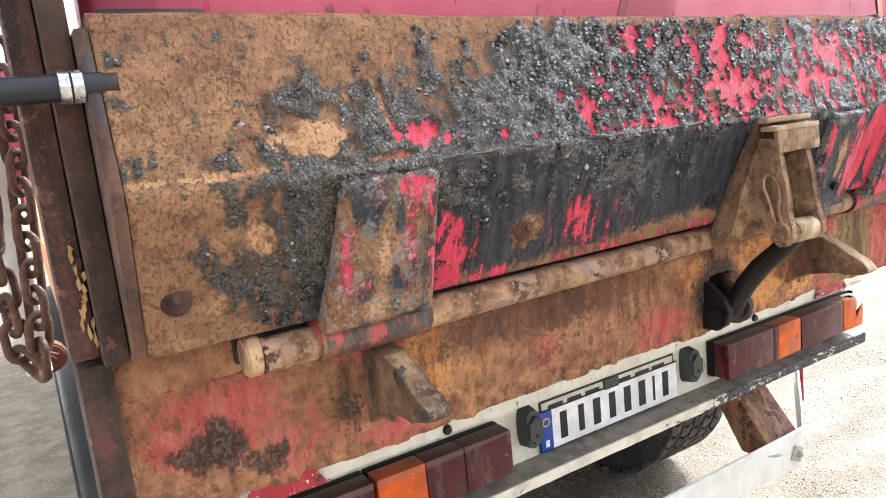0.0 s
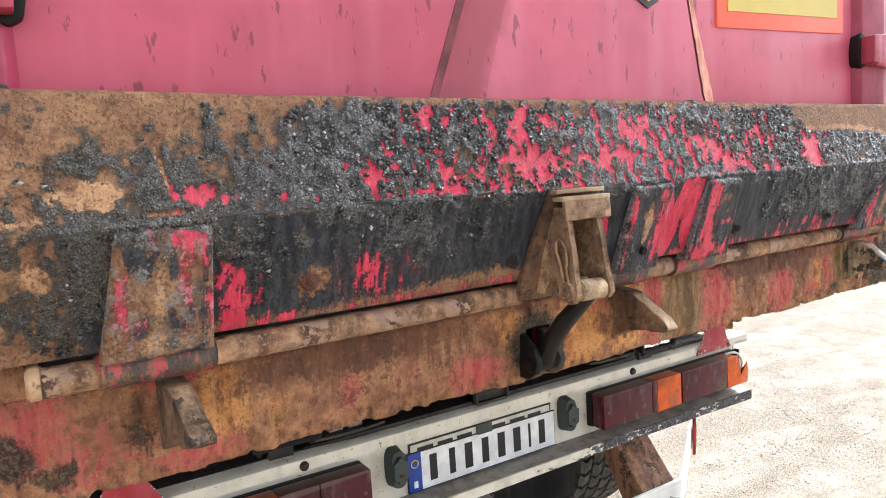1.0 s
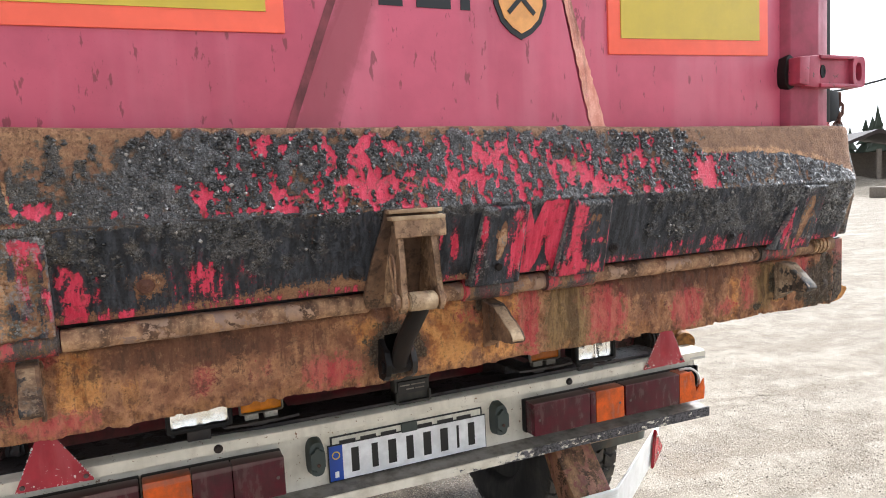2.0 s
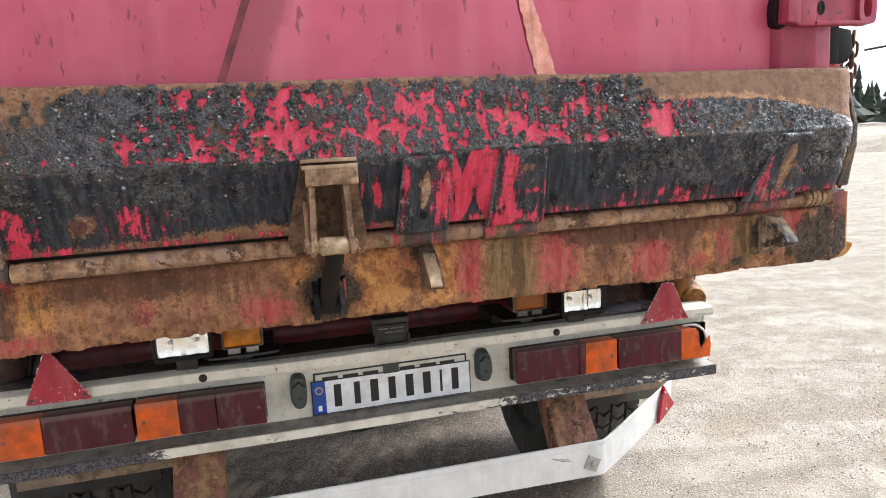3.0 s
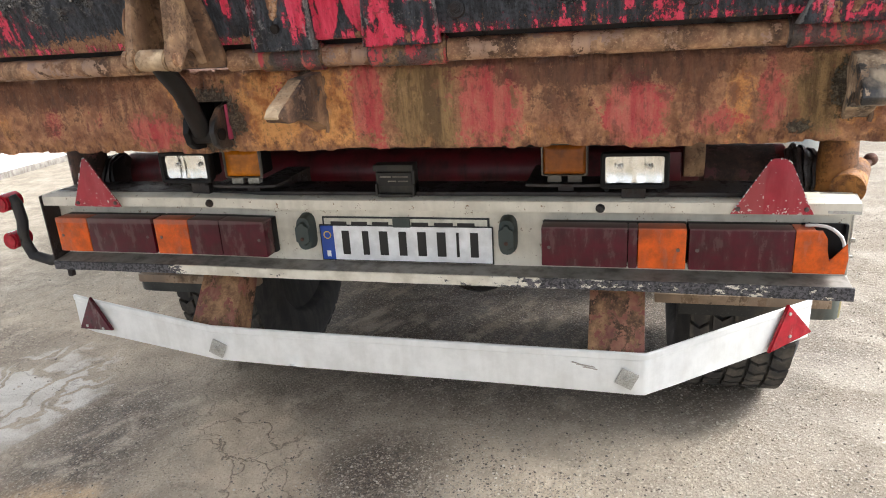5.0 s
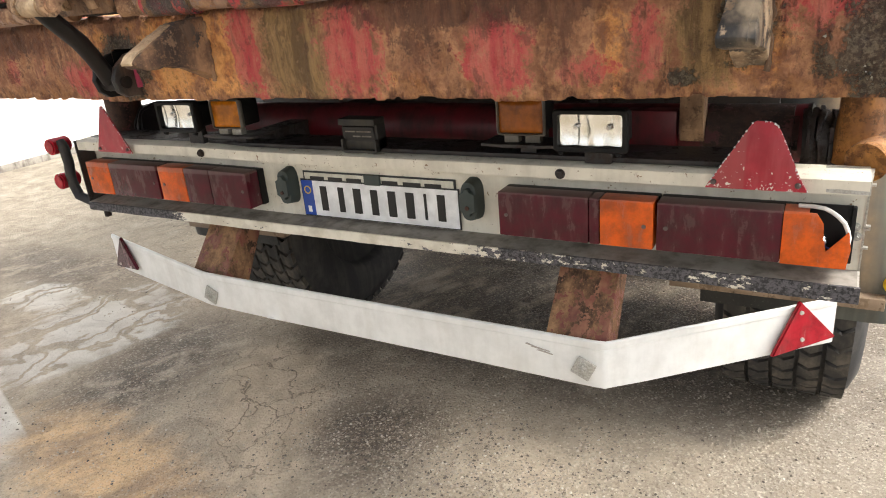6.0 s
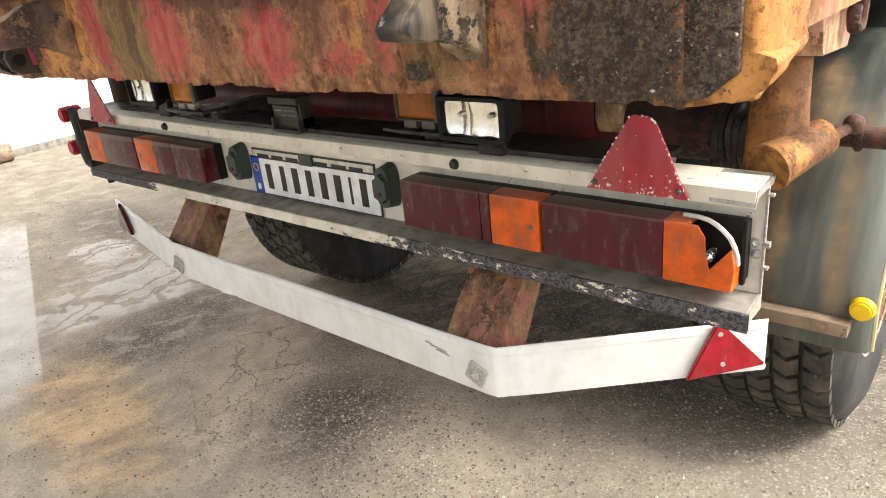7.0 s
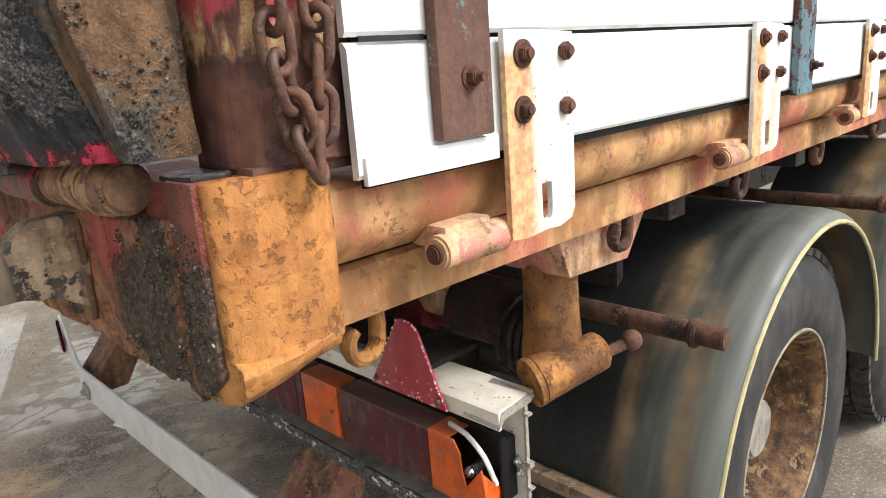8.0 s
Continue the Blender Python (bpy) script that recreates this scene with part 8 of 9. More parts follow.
# ---------- wheels and mudguards ----------
def wheel(s, y):
    c = (0, y, 0.490)
    xi, xo = s * 0.835, s * 1.215
    w = xo - xi
    hub = bmesh.new()
    prof = [(xo - s * 0.28, 0.02), (xo - s * 0.275, 0.11), (xo - s * 0.265, 0.12), (xo - s * 0.26, 0.205), (xo - s * 0.24, 0.245), (xo - s * 0.16, 0.250), (xo - s * 0.10, 0.262), (xo - s * 0.03, 0.276), (xo - s * 0.006, 0.288), (xo + s * 0.004, 0.298), (xo - s * 0.004, 0.304), (xo - s * 0.05, 0.300)]
    rim = bmesh.new()
    revolve(rim, prof, c, "x", 48)
    wh = part("wheel", rim, RIM, truck, "truck wheel with a rusty brown rim and worn tyre")
    lip = bmesh.new()
    sweep(lip, [(xo + s * 0.003, y + 0.297 * math.cos(2 * math.pi * k / 64), 0.490 + 0.297 * math.sin(2 * math.pi * k / 64)) for k in range(64)], 0.0045, 8, True)
    part("rim_edge", lip, RIM_EDGE, wh, "pale worn rim edge")
    cyl(hub, (xo - s * 0.29, y, 0.490), (xo - s * 0.07, y, 0.490), 0.095, 24, 0.082, bev=0.008)
    part("hub", hub, CREAM_DIRTY, wh, "dusty pale hub cap")
    for k in range(10):
        a = 2 * math.pi * k / 10
        bm = bmesh.new()
        hexbolt(bm, (xo - s * 0.263, y + 0.155 * math.cos(a), 0.490 + 0.155 * math.sin(a)), (s, 0, 0), 0.015, 0.02, False)
        part("wheel_nut", bm, BOLT, wh)
    bm = bmesh.new()
    side = [(0.03, 0.285), (0.004, 0.297), (-0.008, 0.31), (-0.020, 0.36), (-0.018, 0.43), (0.004, 0.478), (0.026, 0.496)]
    prof = [(xo + s * 0.0 - s * a, r) for a, r in side] + [(xo - w / 2, 0.503)] + [(xi + s * a, r) for a, r in side[::-1]] + [(xi + s * 0.06, 0.10)]
    revolve(bm, prof, c, "x", 72)
    part("tyre", bm, TYRE, wh, "worn grey-black tyre")
    bm = bmesh.new()
    n = 46
    lanes = [0.048, 0.120, 0.190, 0.260, 0.332]
    for li, off in enumerate(lanes):
        half = 0.029 if li not in (0, 4) else 0.031
        for k in range(n):
            a0 = 2 * math.pi * (k + 0.5 * (li % 2)) / n
            da = 2 * math.pi / n * 0.76
            x0, x1 = xi + s * (off - half), xi + s * (off + half)
            vs = []
            for r in (0.494, 0.515):
                for x, sh in ((x0, 0.0), ((x0 + x1) / 2, 0.35), (x1, 0.0)):
                    for q in (0, 1):
                        t = a0 + da * (q + sh * 1.1)
                        vs.append(bm.verts.new((x, y + r * math.cos(t), 0.490 + r * math.sin(t))))
            for f in ((6, 7, 9, 8), (8, 9, 11, 10), (0, 2, 8, 6), (2, 4, 10, 8), (1, 7, 9, 3), (3, 9, 11, 5), (0, 6, 7, 1), (4, 5, 11, 10)):
                bm.faces.new([vs[i] for i in f])
    part("tread", bm, TREAD, wh, "chunky zigzag tread")


for y in (1.03, 2.39):
    for s in (1, -1):
        wheel(s, y)


def mudguard(s, y):
    x0, x1 = s * 0.80, s * 1.285
    zc = 0.518
    arc = [(y - 0.590, 0.505), (y - 0.596, 0.56), (y - 0.598, 0.62)]
    for k in range(1, 26):
        a = math.radians(169 - k * (169 - 2) / 25)
        arc.append((y + 0.600 * math.cos(a), zc + 0.600 * math.sin(a)))
    bm = bmesh.new()
    xs = [x0, x0 + s * 0.02, x1 - s * 0.06, x1 - s * 0.022, x1 - s * 0.006, x1]
    drop = [0, 0, 0, 0.006, 0.016, 0.030]
    rows_o, rows_i = [], []
    for x, d in zip(xs, drop):
        f = 1 - d / 0.604
        rows_o.append([bm.verts.new((x, y + (py - y) * f, zc + (pz - zc) * f)) for py, pz in arc])
        rows_i.append([bm.verts.new((x, y + (py - y) * (f - 0.012), zc + (pz - zc) * (f - 0.012))) for py, pz in arc])
    for rows in (rows_o, rows_i):
        for a, b in zip(rows, rows[1:]):
            for i in range(len(a) - 1):
                bm.faces.new((a[i], a[i + 1], b[i + 1], b[i]))
    for o, i_ in ((rows_o[0], rows_i[0]), (rows_o[-1], rows_i[-1])):
        for i in range(len(o) - 1):
            bm.faces.new((o[i], o[i + 1], i_[i + 1], i_[i]))
    for k in (0, -1):
        for i in range(len(xs) - 1):
            bm.faces.new((rows_o[i][k], rows_o[i + 1][k], rows_i[i + 1][k], rows_i[i][k]))
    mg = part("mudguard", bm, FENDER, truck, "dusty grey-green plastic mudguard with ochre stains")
    bm = bmesh.new()
    sweep(bm, [(x1 - s * 0.001, y + (py - y) * 0.950, zc + (pz - zc) * 0.950) for py, pz in arc], 0.006, 8)
    part("rolled_edge", bm, FENDER_EDGE if s > 0 else FENDER, mg, "pale rolled edge")
    if y < 1.5:
        bm = bmesh.new()
        box(bm, min(s * 0.72, s * 1.245), max(s * 0.72, s * 1.245), y - 0.632, y - 0.594, 0.560, 0.592, 0.003)
        part("slat", bm, WOOD, mg, "weathered grey slat")
        if s > 0:
            bm = bmesh.new()
            cyl(bm, (1.262, y - 0.592, 0.622), (1.262, y - 0.616, 0.622), 0.027, 22, 0.022, bev=0.004)
            part("side_reflector", bm, YELLOW, mg, "round yellow reflector")


for y in (1.00, 2.36):
    for s in (1, -1):
        mudguard(s, y)


# ---------- right side of the body ----------
def side():
    bm = bmesh.new()
    prof = [(1.17, 1.428), (1.272, 1.428), (1.284, 1.420), (1.288, 1.395), (1.282, 1.368), (1.262, 1.348), (1.225, 1.335), (1.17, 1.335)]
    poly(bm, prof, "y", -0.40, 7.0)
    part("side_rail", bm, RAIL, truck, "ochre and faded red side rail of the tipper")
    bm = bmesh.new()
    poly(bm, [(1.10, 1.335), (1.232, 1.335), (1.238, 1.330), (1.238, 1.275), (1.10, 1.262)], "y", -0.40, 7.0)
    part("lower_rail", bm, RAIL, truck, "rusty lower side rail")
    boards = [(1.430, 1.5445), (1.5485, 1.745), (1.749, 1.945), (1.957, 2.145), (2.157, 2.345), (2.357, 2.70)]
    for z0, z1 in boards:
        bm = bmesh.new()
        poly(bm, [(1.302, z0), (1.308, z0), (1.311, z0 + 0.004), (1.311, z1 - 0.006), (1.307, z1 - 0.001), (1.302, z1)], "y", -0.385, 7.0)
        part("side_board", bm, BOARD, truck, "white painted side board")
    bm = bmesh.new()
    box(bm, 1.296, 1.3015, -0.372, 7.0, 1.42, 2.70)
    part("board_backing", bm, PLASTIC, truck)
    bm = bmesh.new()
    box(bm, 1.3105, 1.3122, -0.372, -0.297, 1.5440, 1.5488)
    part("board_notch", bm, INK, truck, "dark open joint between boards")
    bm = bmesh.new()
    box(bm, 1.309, 1.316, -0.380, -0.205, 1.424, 1.449, 0.002)
    part("trim_strip", bm, BOARD, truck, "chipped white trim strip")
    # vertical straps
    for y0, y1, mat, lab in ((-0.295, -0.222, STRAP, "brown rusty strap with turquoise paint remains"), (0.620, 0.700, BLUE_STRAP, "blue and rust strap"), (1.55, 1.63, BLUE_STRAP, "blue and rust strap")):
        bm = bmesh.new()
        box(bm, 1.312, 1.326, y0, y1, 1.452 if y0 < 0 else 1.420, 2.6, 0.003)
        strap = part("strap", bm, mat, truck, lab)
        bm = bmesh.new()
        ym = (y0 + y1) / 2 + (0.004 if y0 < 0 else 0.03)
        hexbolt(bm, (1.325, ym, 1.508 if y0 < 0 else 1.47), (1, 0, 0), 0.008, 0.009, True, 0.008)
        part("strap_bolt", bm, BOLT, strap)
    # hinge brackets
    for k in range(8):
        y = -0.200 + 0.628 * k
        bm = bmesh.new()
        rim = [(y, 1.550), (y, 1.336), (y + 0.030, 1.333), (y + 0.062, 1.336), (y + 0.085, 1.334), (y + 0.108, 1.340), (y + 0.115, 1.352), (y + 0.116, 1.546), (y + 0.060, 1.549)]
        cut = [(y + 0.053, 1.388), (y + 0.0535, 1.352), (y + 0.056, 1.347), (y + 0.062, 1.346), (y + 0.068, 1.347), (y + 0.071, 1.352), (y + 0.072, 1.370), (y + 0.0715, 1.388), (y + 0.062, 1.389)]
        near = [[bm.verts.new((xx, py, pz)) for py, pz in edge] for edge in (rim, cut) for xx in (1.3235, 1.3165)]
        for i in range(9):
            j = (i + 1) % 9
            bm.faces.new((near[0][i], near[0][j], near[2][j], near[2][i]))
            bm.faces.new((near[1][i], near[3][i], near[3][j], near[1][j]))
            bm.faces.new((near[0][i], near[1][i], near[1][j], near[0][j]))
            bm.faces.new((near[2][i], near[2][j], near[3][j], near[3][i]))
        br = part("hinge_bracket", bm, GALV, truck, "white galvanised hinge bracket with rust runs")
        for by, bz in ((0.028, 1.526), (0.098, 1.526), (0.026, 1.470), (0.098, 1.468)):
            bm = bmesh.new()
            hexbolt(bm, (1.323, y + by, bz), (1, 0, 0), 0.0096, 0.007, by < 0.05, 0.003)
            part("bolt", bm, BOLT, br)
        # hinge roller
        yr = -0.294 + 0.648 * k
        bm = bmesh.new()
        cyl(bm, (1.302, yr, 1.341), (1.302, yr + 0.098, 1.341), 0.0185, 22, bev=0.003)
        box(bm, 1.255, 1.306, yr + 0.012, yr + 0.08, 1.342, 1.366, 0.004)
        rol = part("hinge_roller", bm, BARREL, truck, "pale pink and rust-flecked hinge barrel")
        bm = bmesh.new()
        cyl(bm, (1.302, yr - 0.005, 1.341), (1.302, yr + 0.004, 1.341), 0.0105, 14, bev=0.002)
        part("hinge_pin", bm, BOLT, rol)
    for y in (-0.336, 0.178, 0.625, 1.08, 1.58):
        bm = bmesh.new()
        turn = [math.radians(a) for a in range(-80, 241, 20)]
        sweep(bm, [(1.224, y + 0.019, 1.285), (1.226, y + 0.020, 1.262)] + [(1.226 - 0.003 * k / 16, y + 0.019 * math.cos(t), 1.244 - 0.019 * math.sin(t)) for k, t in enumerate(turn) if t > -0.2], 0.0082, 10)
        for v in bm.verts:
            v.co.x = 1.225 + (v.co.x - 1.225) * 1.3
            v.co += 0.0014 * noise.noise_vector(v.co * 60)
        part("tie_ring", bm, PIVOT if y < 0 else CHAIN, truck, "rusty tie-down eye")
    # left side, seen only end-on
    bm = bmesh.new()
    box(bm, -1.311, -1.283, -0.385, 7.0, 1.424, 2.70, 0.003)
    part("side_board", bm, BOARD, truck, "white painted side board")
    bm = bmesh.new()
    box(bm, -1.245, -1.15, -0.40, 7.0, 1.262, 1.42, 0.008)
    part("side_rail", bm, RAIL, truck)
    bm = bmesh.new()
    cyl(bm, (-1.283, -0.30, 1.42), (-1.283, -0.27, 1.42), 0.02, 14, bev=0.003)
    hexbolt(bm, (-1.283, -0.30, 1.42), (0, -1, 0), 0.012, 0.01)
    part("rail_bolt", bm, BOLT, truck)
    # load box inside and front wall, to close the body
    bm = bmesh.new()
    box(bm, -1.28, 1.28, 6.95, 7.0, 1.3, 2.7)
    part("front_wall", bm, FRAME_RED, truck)


side()


# ---------- side marker arms ----------
def marker():
    bm = bmesh.new()
    sweep(bm, [(-1.165, 0.0, 0.80), (-1.24, -0.005, 0.782), (-1.30, -0.01, 0.80), (-1.325, -0.01, 0.86), (-1.31, -0.01, 0.92), (-1.315, -0.01, 0.98), (-1.33, -0.01, 1.0)], 0.018, 12)
    arm = part("marker_arm", bm, RUBBER, truck, "bent black rubber marker arm with red lamps")
    for z, x in ((0.985, -1.352), (0.858, -1.352)):
        bm = bmesh.new()
        cyl(bm, (x + 0.004, -0.045, z), (x + 0.004, 0.03, z), 0.029, 22, bev=0.006)
        part("marker_lens", bm, MARK_RED, arm, "red round marker lens")
        bm = bmesh.new()
        cyl(bm, (x + 0.035, -0.01, z), (x, -0.01, z), 0.022, 16, bev=0.003)
        part("lamp_socket", bm, RUBBER, arm)
    bm = bmesh.new()
    cyl(bm, (-1.165, -0.03, 0.772), (-1.165, -0.03, 0.745), 0.012, 12)
    part("stub", bm, DARK_STEEL, truck)
    return arm


bent(marker())


# ---------- hose ----------
def hose():
    at = Vector((-1.195, -0.60, 1.738))
    h = thing("air_hose", "black rubber hose with bright steel band clamp on the flap", "hose", at)
    bm = bmesh.new()
    sweep(bm, [(0.0, 0, 0), (-0.03, 0, 0), (-0.10, -0.004, -0.002), (-0.2, -0.03, -0.004), (-0.32, -0.09, 0.0), (-0.45, -0.2, 0.0)][:4] + [(-0.30, -0.02, -0.03), (-0.36, 0.06, -0.12)], 0.0128, 16)
    part("rubber_tube", bm, HOSE, h)
    bm = bmesh.new()
    for k in range(2):
        ring(bm, (-0.022 - 0.011 * k, 0, 0), "x", 0.0128, 0.0152, -0.0045, 0.0045, 28)
    part("band_clamp", bm, CHROME, h, "bright steel band clamp")
    bm = bmesh.new()
    cyl(bm, (0.012, 0, 0), (-0.01, 0, 0), 0.0115, 14)
    part("pipe_stub", bm, DARK_STEEL, h)


hose()


# ---------- chains ----------
def link_mesh(name, pitch, wire):
    bm = bmesh.new()
    a, r = pitch * 0.5, pitch * 0.40
    path = []
    for k in range(9):
        t = math.pi * k / 8
        path.append((r * math.cos(t), 0, a * 0.72 + r * math.sin(t)))
    for k in range(9):
        t = math.pi + math.pi * k / 8
        path.append((r * math.cos(t), 0, -a * 0.72 + r * math.sin(t)))
    sweep(bm, path, wire, 8, True)
    return finish(bm, name, CHAIN, 60)


def chain(points, label, pitch=0.030, wire=0.0046):
    """Links strung along a hanging line."""
    pts = [Vector(p) for p in points]
    base = thing("chain", label, "chain", pts[-1] if pts[-1].z < pts[0].z else pts[0], "hanging chains")
    me = link_mesh("link", pitch, wire)
    i = k = 0
    p = pts[0]
    rng = random.Random(6)
    while i < len(pts) - 1:
        d = (pts[i + 1] - p)
        if d.length < pitch:
            i += 1
            continue
        d.normalize()
        q = p + d * pitch
        ob = new("link", me)
        m = d.to_track_quat('Z', 'Y').to_matrix().to_4x4() @ pose(0, 0, 0, 0, 0, 45 + 90 * (k % 2) + rng.uniform(-12, 12))
        ob.matrix_basis = Matrix.Translation((p + q) / 2 - base.location) @ m
        ob.parent = base
        p, k = q, k + 1
    return base


chain([(1.332, -0.455, 1.89), (1.318, -0.458, 1.74), (1.308, -0.448, 1.52), (1.310, -0.432, 1.452), (1.311, -0.420, 1.436), (1.311, -0.412, 1.47), (1.309, -0.408, 1.56), (1.318, -0.402, 1.75), (1.332, -0.42, 1.89)],
      "rusty brown chain hanging in a loop from the corner post")
chain([(-1.272, -0.445, 1.80), (-1.276, -0.445, 1.68), (-1.288, -0.445, 1.48), (-1.294, -0.443, 1.440), (-1.302, -0.440, 1.432), (-1.312, -0.437, 1.47), (-1.316, -0.435, 1.60), (-1.300, -0.435, 1.80)],
      "rusty brown chain hanging in a loop beside the post")

# ---------- loose grit ----------
def grit():
    rng = np.random.RandomState(11)
    n = 60000
    x = rng.uniform(-3.2, 4.2, n)
    y = rng.uniform(-1.1, 3.4, n)
    where = fbm(x * 1.3, y * 1.3, 8) + 0.5 * (fbm(x * 6, y * 6, 12) - 0.5) + 0.16 * ss(0.3, 1.2, x) + 0.12 * np.exp(-((x - 0.2) / 0.8) ** 2) + 0.3 * rng.rand(n)
    where = where + 0.22 * np.exp(-((x + 1.36) / 0.28) ** 2 - ((y - 0.1) / 0.5) ** 2) - 0.18 * np.exp(-((x + 0.75) / 0.3) ** 2 - ((y - 0.1) / 0.4) ** 2)
    keep = where > 0.72
    x, y = x[keep], y[keep]
    m = 16000
    px, py = rng.normal(0.15, 0.36, m), rng.normal(0.02, 0.24, m)
    some = fbm(px * 5, py * 5, 14) + 0.3 * rng.rand(m) > 0.62
    x, y = np.concatenate([x, px[some]]), np.concatenate([y, py[some]])
    qx, qy = rng.uniform(0.5, 3.6, 40000), rng.uniform(-0.7, 2.4, 40000)
    clump = fbm(qx * 1.6, qy * 2.6, 18) + 0.5 * (fbm(qx * 7, qy * 7, 19) - 0.5) + 0.22 * rng.rand(40000) > 0.70
    x, y = np.concatenate([x, qx[clump]]), np.concatenate([y, qy[clump]])
    k = len(x)
    r = 0.0014 + 0.0042 * rng.rand(k) ** 4
    base = np.array([(1, 0, 0), (-1, 0, 0), (0, 1, 0), (0, -1, 0), (0, 0, 1), (0, 0, -1)], float)
    tri = np.array([(0, 2, 4), (2, 1, 4), (1, 3, 4), (3, 0, 4), (2, 0, 5), (1, 2, 5), (3, 1, 5), (0, 3, 5)])
    fade = ss(8, 4, np.hypot(x, y - 1))
    z = (0.018 * (fbm(x * 0.9, y * 0.9, 3) - 0.5) + 0.012 * (fbm(x * 7, y * 7, 9) - 0.5)) * fade - wheel_dip(x, y)
    a = rng.uniform(0, 6.28, k)
    ca, sa = np.cos(a)[:, None], np.sin(a)[:, None]
    s = base[None] * r[:, None, None] * (1 + 0.5 * rng.rand(k, 6, 1)) * np.array([1, 0.8, 0.65])
    s = np.stack([s[:, :, 0] * ca - s[:, :, 1] * sa, s[:, :, 0] * sa + s[:, :, 1] * ca, s[:, :, 2]], 2)
    V = s + np.stack([x, y, z + r * 0.25], 1)[:, None]
    F = tri[None] + 6 * np.arange(k)[:, None, None]
    me = bpy.data.meshes.new("grit")
    me.from_pydata(V.reshape(-1, 3).tolist(), [], F.reshape(-1, 3).tolist())
    n = Nodes("loose_grit")
    isl = n.t.nodes.new("ShaderNodeNewGeometry").outputs["Random Per Island"]
    col = n.mix(n.step(isl, 0.0, 0.8), lin(88, 80, 72), lin(172, 161, 145))
    col = n.mix(n.step(isl, 0.92, 0.94), col, lin(192, 183, 168))
    me.materials.append(n.out(col, 0.85))
    tagged(part("grit", me, None), "loose grey and pale grit strewn on the yard", "gravel", kind="stuff")


grit()


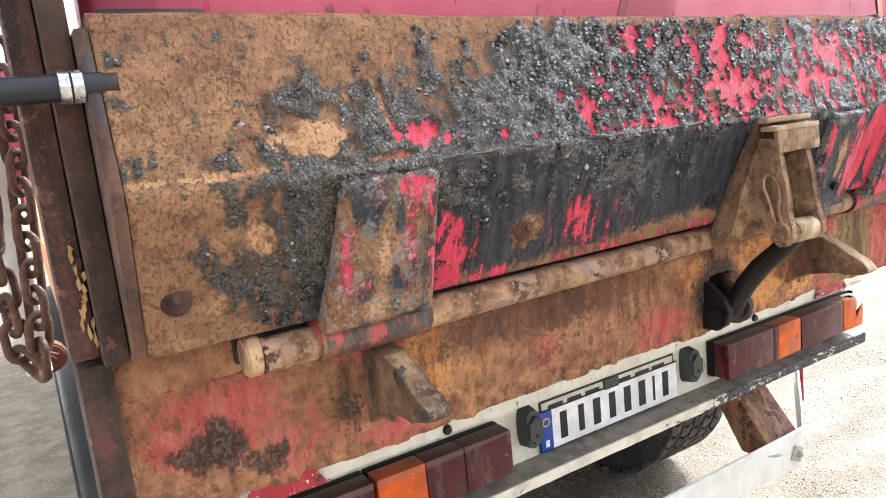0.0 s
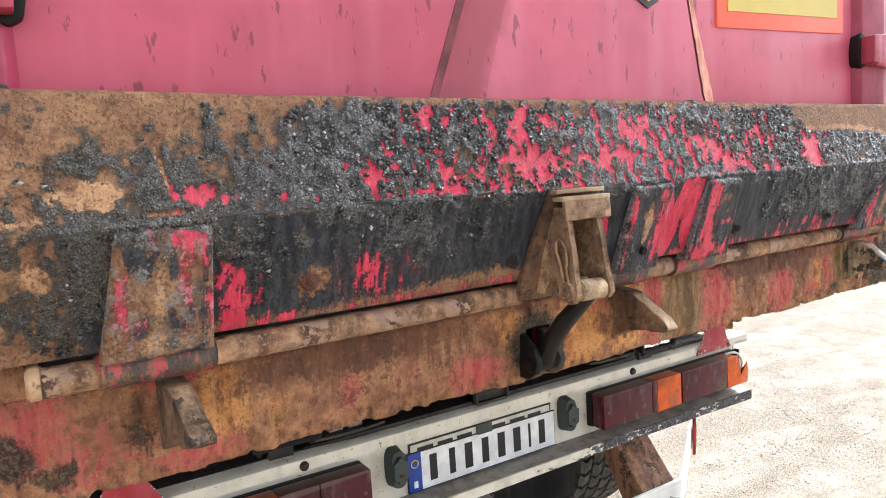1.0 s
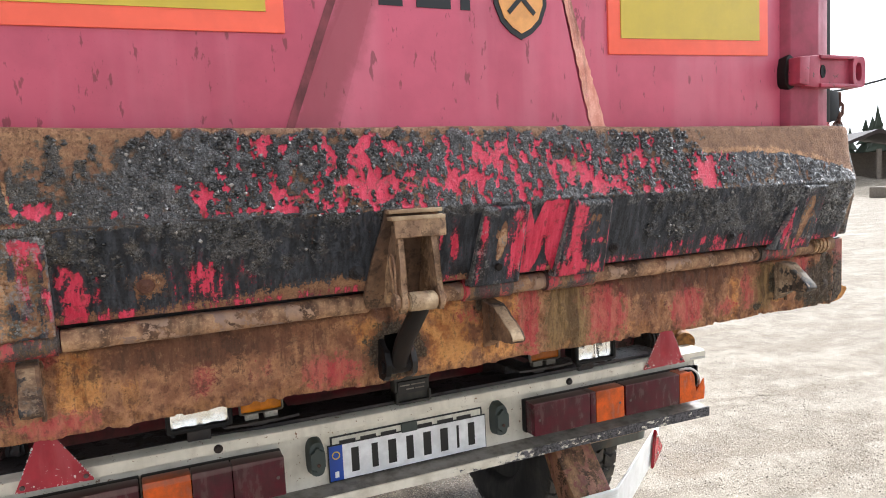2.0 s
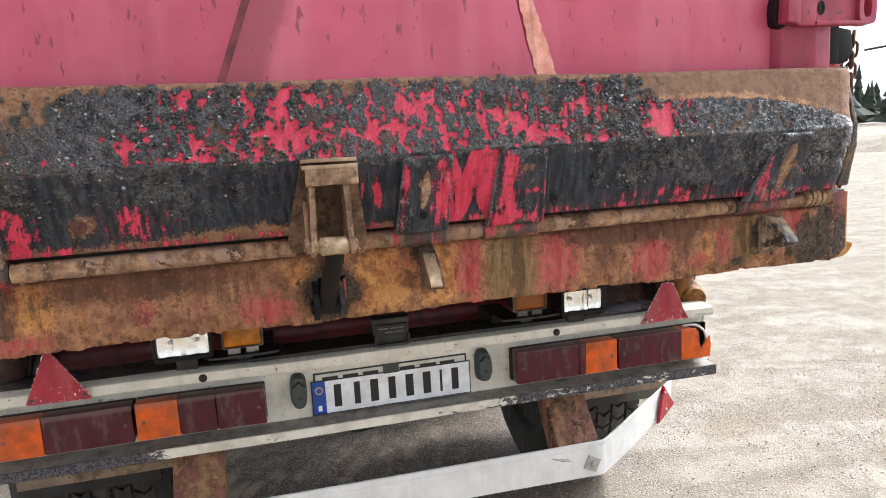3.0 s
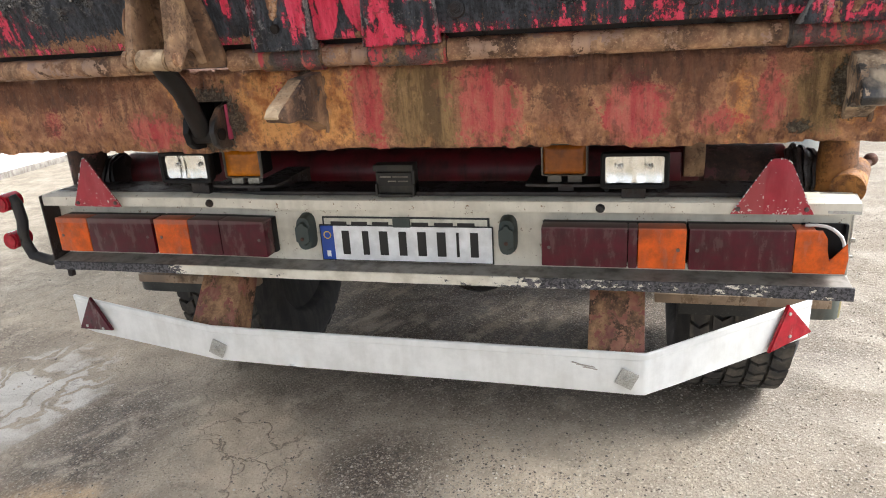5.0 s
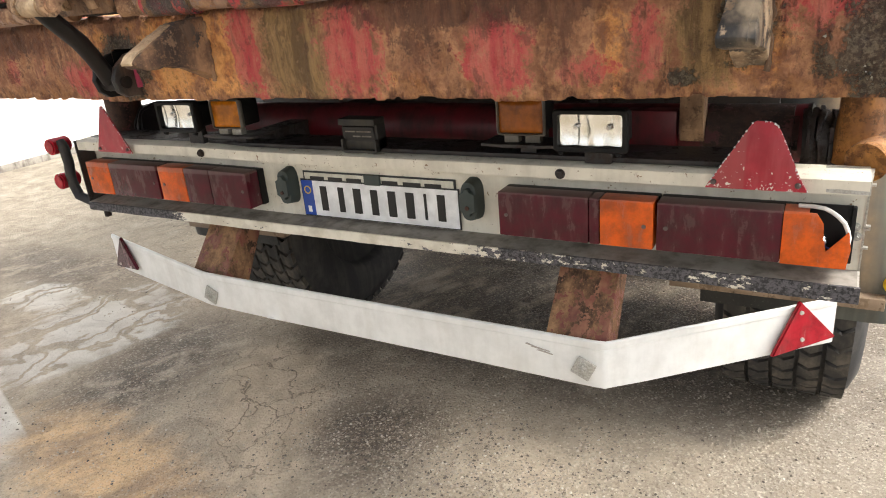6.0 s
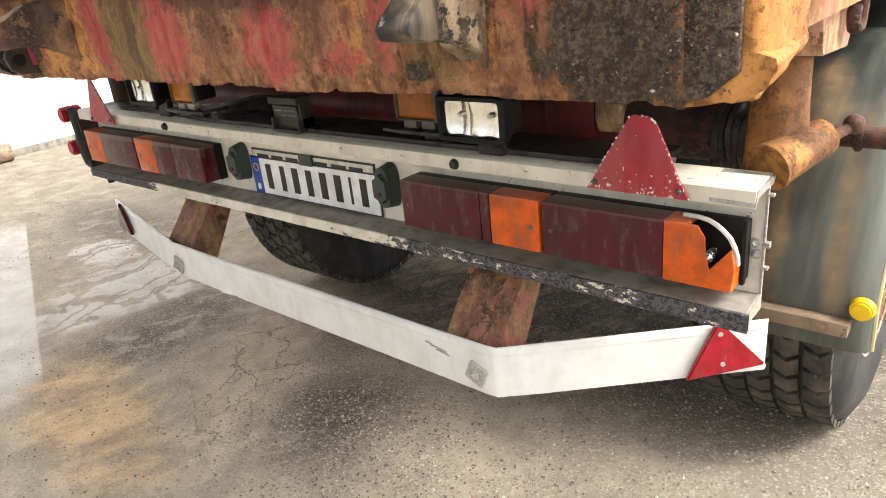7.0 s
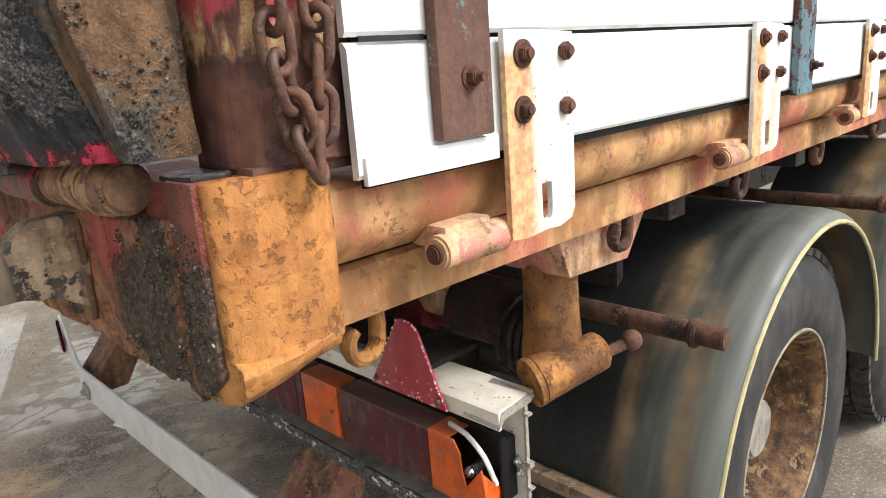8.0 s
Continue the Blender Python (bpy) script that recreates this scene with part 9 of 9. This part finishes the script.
# ---------- surroundings ----------
def surroundings():
    n = Nodes("white_render_wall")
    f = n.noise(3, 5, 0.6)
    wall_mat = n.out(n.mix(n.step(f, 0.35, 0.7), lin(244, 243, 240), lin(230, 228, 222)), 0.8, 0.0, n.noise(60, 4, 0.7), 0.2, 0.004)
    bm = bmesh.new()
    box(bm, -6.75, -6.35, -0.5, 16, -0.05, 4.2, 0.01)
    wall = part("wall_white", bm, wall_mat)
    tagged(wall, "plain white rendered wall of the building beside the yard", "wall", kind="structure")
    bm = bmesh.new()
    box(bm, -6.35, -6.31, -0.5, 16, -0.05, 0.07, 0.005)
    part("plinth", bm, CREAM_DIRTY, wall, "grey plinth")
    bm = bmesh.new()
    sweep(bm, [(-6.2, -0.2, 0.09), (-6.18, 0.4, 0.095), (-6.16, 0.9, 0.09), (-6.15, 1.2, 0.085)], 0.085, 14)
    for v in bm.verts:
        v.co += 0.012 * noise.noise_vector(v.co * 9)
    log = part("log", bm, WOOD)
    tagged(log, "pale barkless log lying along the white wall", "log")

    bark = plain_paint("grey_bark", (96, 86, 76), 0.85, (66, 58, 50), 0.4)
    leaf = plain_paint("dark_conifer", (58, 66, 52), 0.9, (44, 48, 42), 0.4)
    roof = plain_paint("dark_shed_roof", (58, 48, 46), 0.8, (40, 34, 34), 0.4)
    plank = plain_paint("grey_shed_wall", (132, 122, 110), 0.85, (92, 84, 76), 0.4)

    # open shed across the yard
    c = Vector((36.4, 23.5, 0))
    shed = thing("shed", "dark-roofed open storage shed across the yard", "shed", c)
    shed.rotation_euler = (0, 0, radians(-38))
    bm = bmesh.new()
    poly(bm, [(-3.2, 1.9), (0, 3.1), (6.2, 1.85), (6.2, 2.0), (0, 3.3), (-3.3, 2.0)], "y", -3, 3)
    part("roof", bm, roof, shed, "dark roof")
    for x in (-2.6, 0.2, 3.0, 5.8):
        bm = bmesh.new()
        box(bm, x - 0.1, x + 0.1, -2.6, -2.4, 0, 2.3)
        part("post", bm, plank, shed)
    bm = bmesh.new()
    box(bm, -2.6, 5.8, 2.4, 2.6, 0, 2.2)
    part("back_wall", bm, plank, shed, "grey plank wall")

    # fence rails and stacked rubbish
    for k in range(5):
        bm = bmesh.new()
        p = Vector((31 + k * 1.1, 18.5 - k * 0.9, 0))
        box(bm, p.x - 0.5, p.x + 0.5, p.y - 0.4, p.y + 0.4, 0, 0.5 + 0.3 * (k % 3), 0.05)
        tagged(part("crate", bm, plank), "grey weathered crate near the shed", "crate", "stacked crates")
    bm = bmesh.new()
    bmesh.ops.create_grid(bm, x_segments=40, y_segments=24, size=1)
    for v in bm.verts:
        u, w = v.co.x, v.co.y
        h = max(0.0, 1 - u * u) * max(0.0, 1 - w * w)
        v.co = Vector((34 + 10 * u * 0.6 + 4 * w, 24 - 10 * u * 0.75 + 3 * w, 0.9 * h + 0.35 * h * noise.noise((u * 6, w * 6, 0)) - 0.03))
    tagged(part("earth_bank", bm, GROUND), "low grey earth bank at the edge of the yard", "earth bank", kind="structure")

    # bare young trees
    def bare_tree(at, h, seed):
        rng = random.Random(seed)
        t = thing("bare_tree", "thin leafless grey tree at the edge of the yard", "tree", at, "bare trees")
        bm = bmesh.new()

        def limb(p, d, length, r, depth):
            pts = [p]
            for _ in range(5):
                d = (d + Vector((rng.uniform(-.15, .15), rng.uniform(-.15, .15), rng.uniform(-.02, .1)))).normalized()
                pts.append(pts[-1] + d * length / 5)
            k = len(pts)
            for i in range(k - 1):
                cyl(bm, pts[i], pts[i + 1], r * (1 - i / k), 6, r * (1 - (i + 1) / k) + 0.003)
            if depth:
                for i in range(2, k):
                    for _ in range(2):
                        side = (d + Vector((rng.uniform(-1, 1), rng.uniform(-1, 1), rng.uniform(-.1, .6)))).normalized()
                        limb(pts[i], side, length * rng.uniform(0.3, 0.5), r * 0.45, depth - 1)
        limb(Vector((0, 0, 0)), Vector((0, 0, 1)), h, 0.05 * h / 4, 2)
        part("crown", bm, bark, t)

    bare_tree((30.3, 14.4, 0), 8.0, 1)
    bare_tree((44, 21.6, 0), 8.5, 3)

    # far wood: many small ragged crowns in one strip
    rng = np.random.RandomState(3)
    V, F = [], []
    for k in range(420):
        a = rng.uniform(-0.6, 2.6)
        d = rng.uniform(150, 210)
        x, y, h, w = d * math.sin(a), d * math.cos(a), rng.uniform(7, 13), rng.uniform(2.5, 5)
        for lv in range(6):
            z0 = h * (0.08 + 0.15 * lv)
            r = w * (1 - lv / 6.5) * rng.uniform(0.75, 1.2)
            b = sum(len(v) for v in V)
            ang = np.arange(7) / 7 * 6.283 + rng.uniform(0, 1)
            rr = r * rng.uniform(0.6, 1.2, 7)
            V.append(np.concatenate([np.stack([x + rr * np.cos(ang), y + rr * np.sin(ang), z0 + rng.uniform(-.5, .3, 7)], 1), [[x, y, z0 + h * 0.28]]]))
            F += [(b + i, b + (i + 1) % 7, b + 7) for i in range(7)]
    me = bpy.data.meshes.new("far_wood")
    me.from_pydata(np.concatenate(V).tolist(), [], F)
    me.materials.append(leaf)
    tagged(part("far_wood", me, None), "dark strip of far woodland on the horizon", "trees", kind="stuff")

    # overhead line
    bm = bmesh.new()
    sweep(bm, [(13.2, 11.0, 3.15), (15.63, 9.55, 3.47), (16.07, 8.89, 3.62), (17.0, 7.4, 4.1)], 0.028, 6)
    tagged(part("cable", bm, RUBBER), "dark cable slung across the yard", "cable")


surroundings()
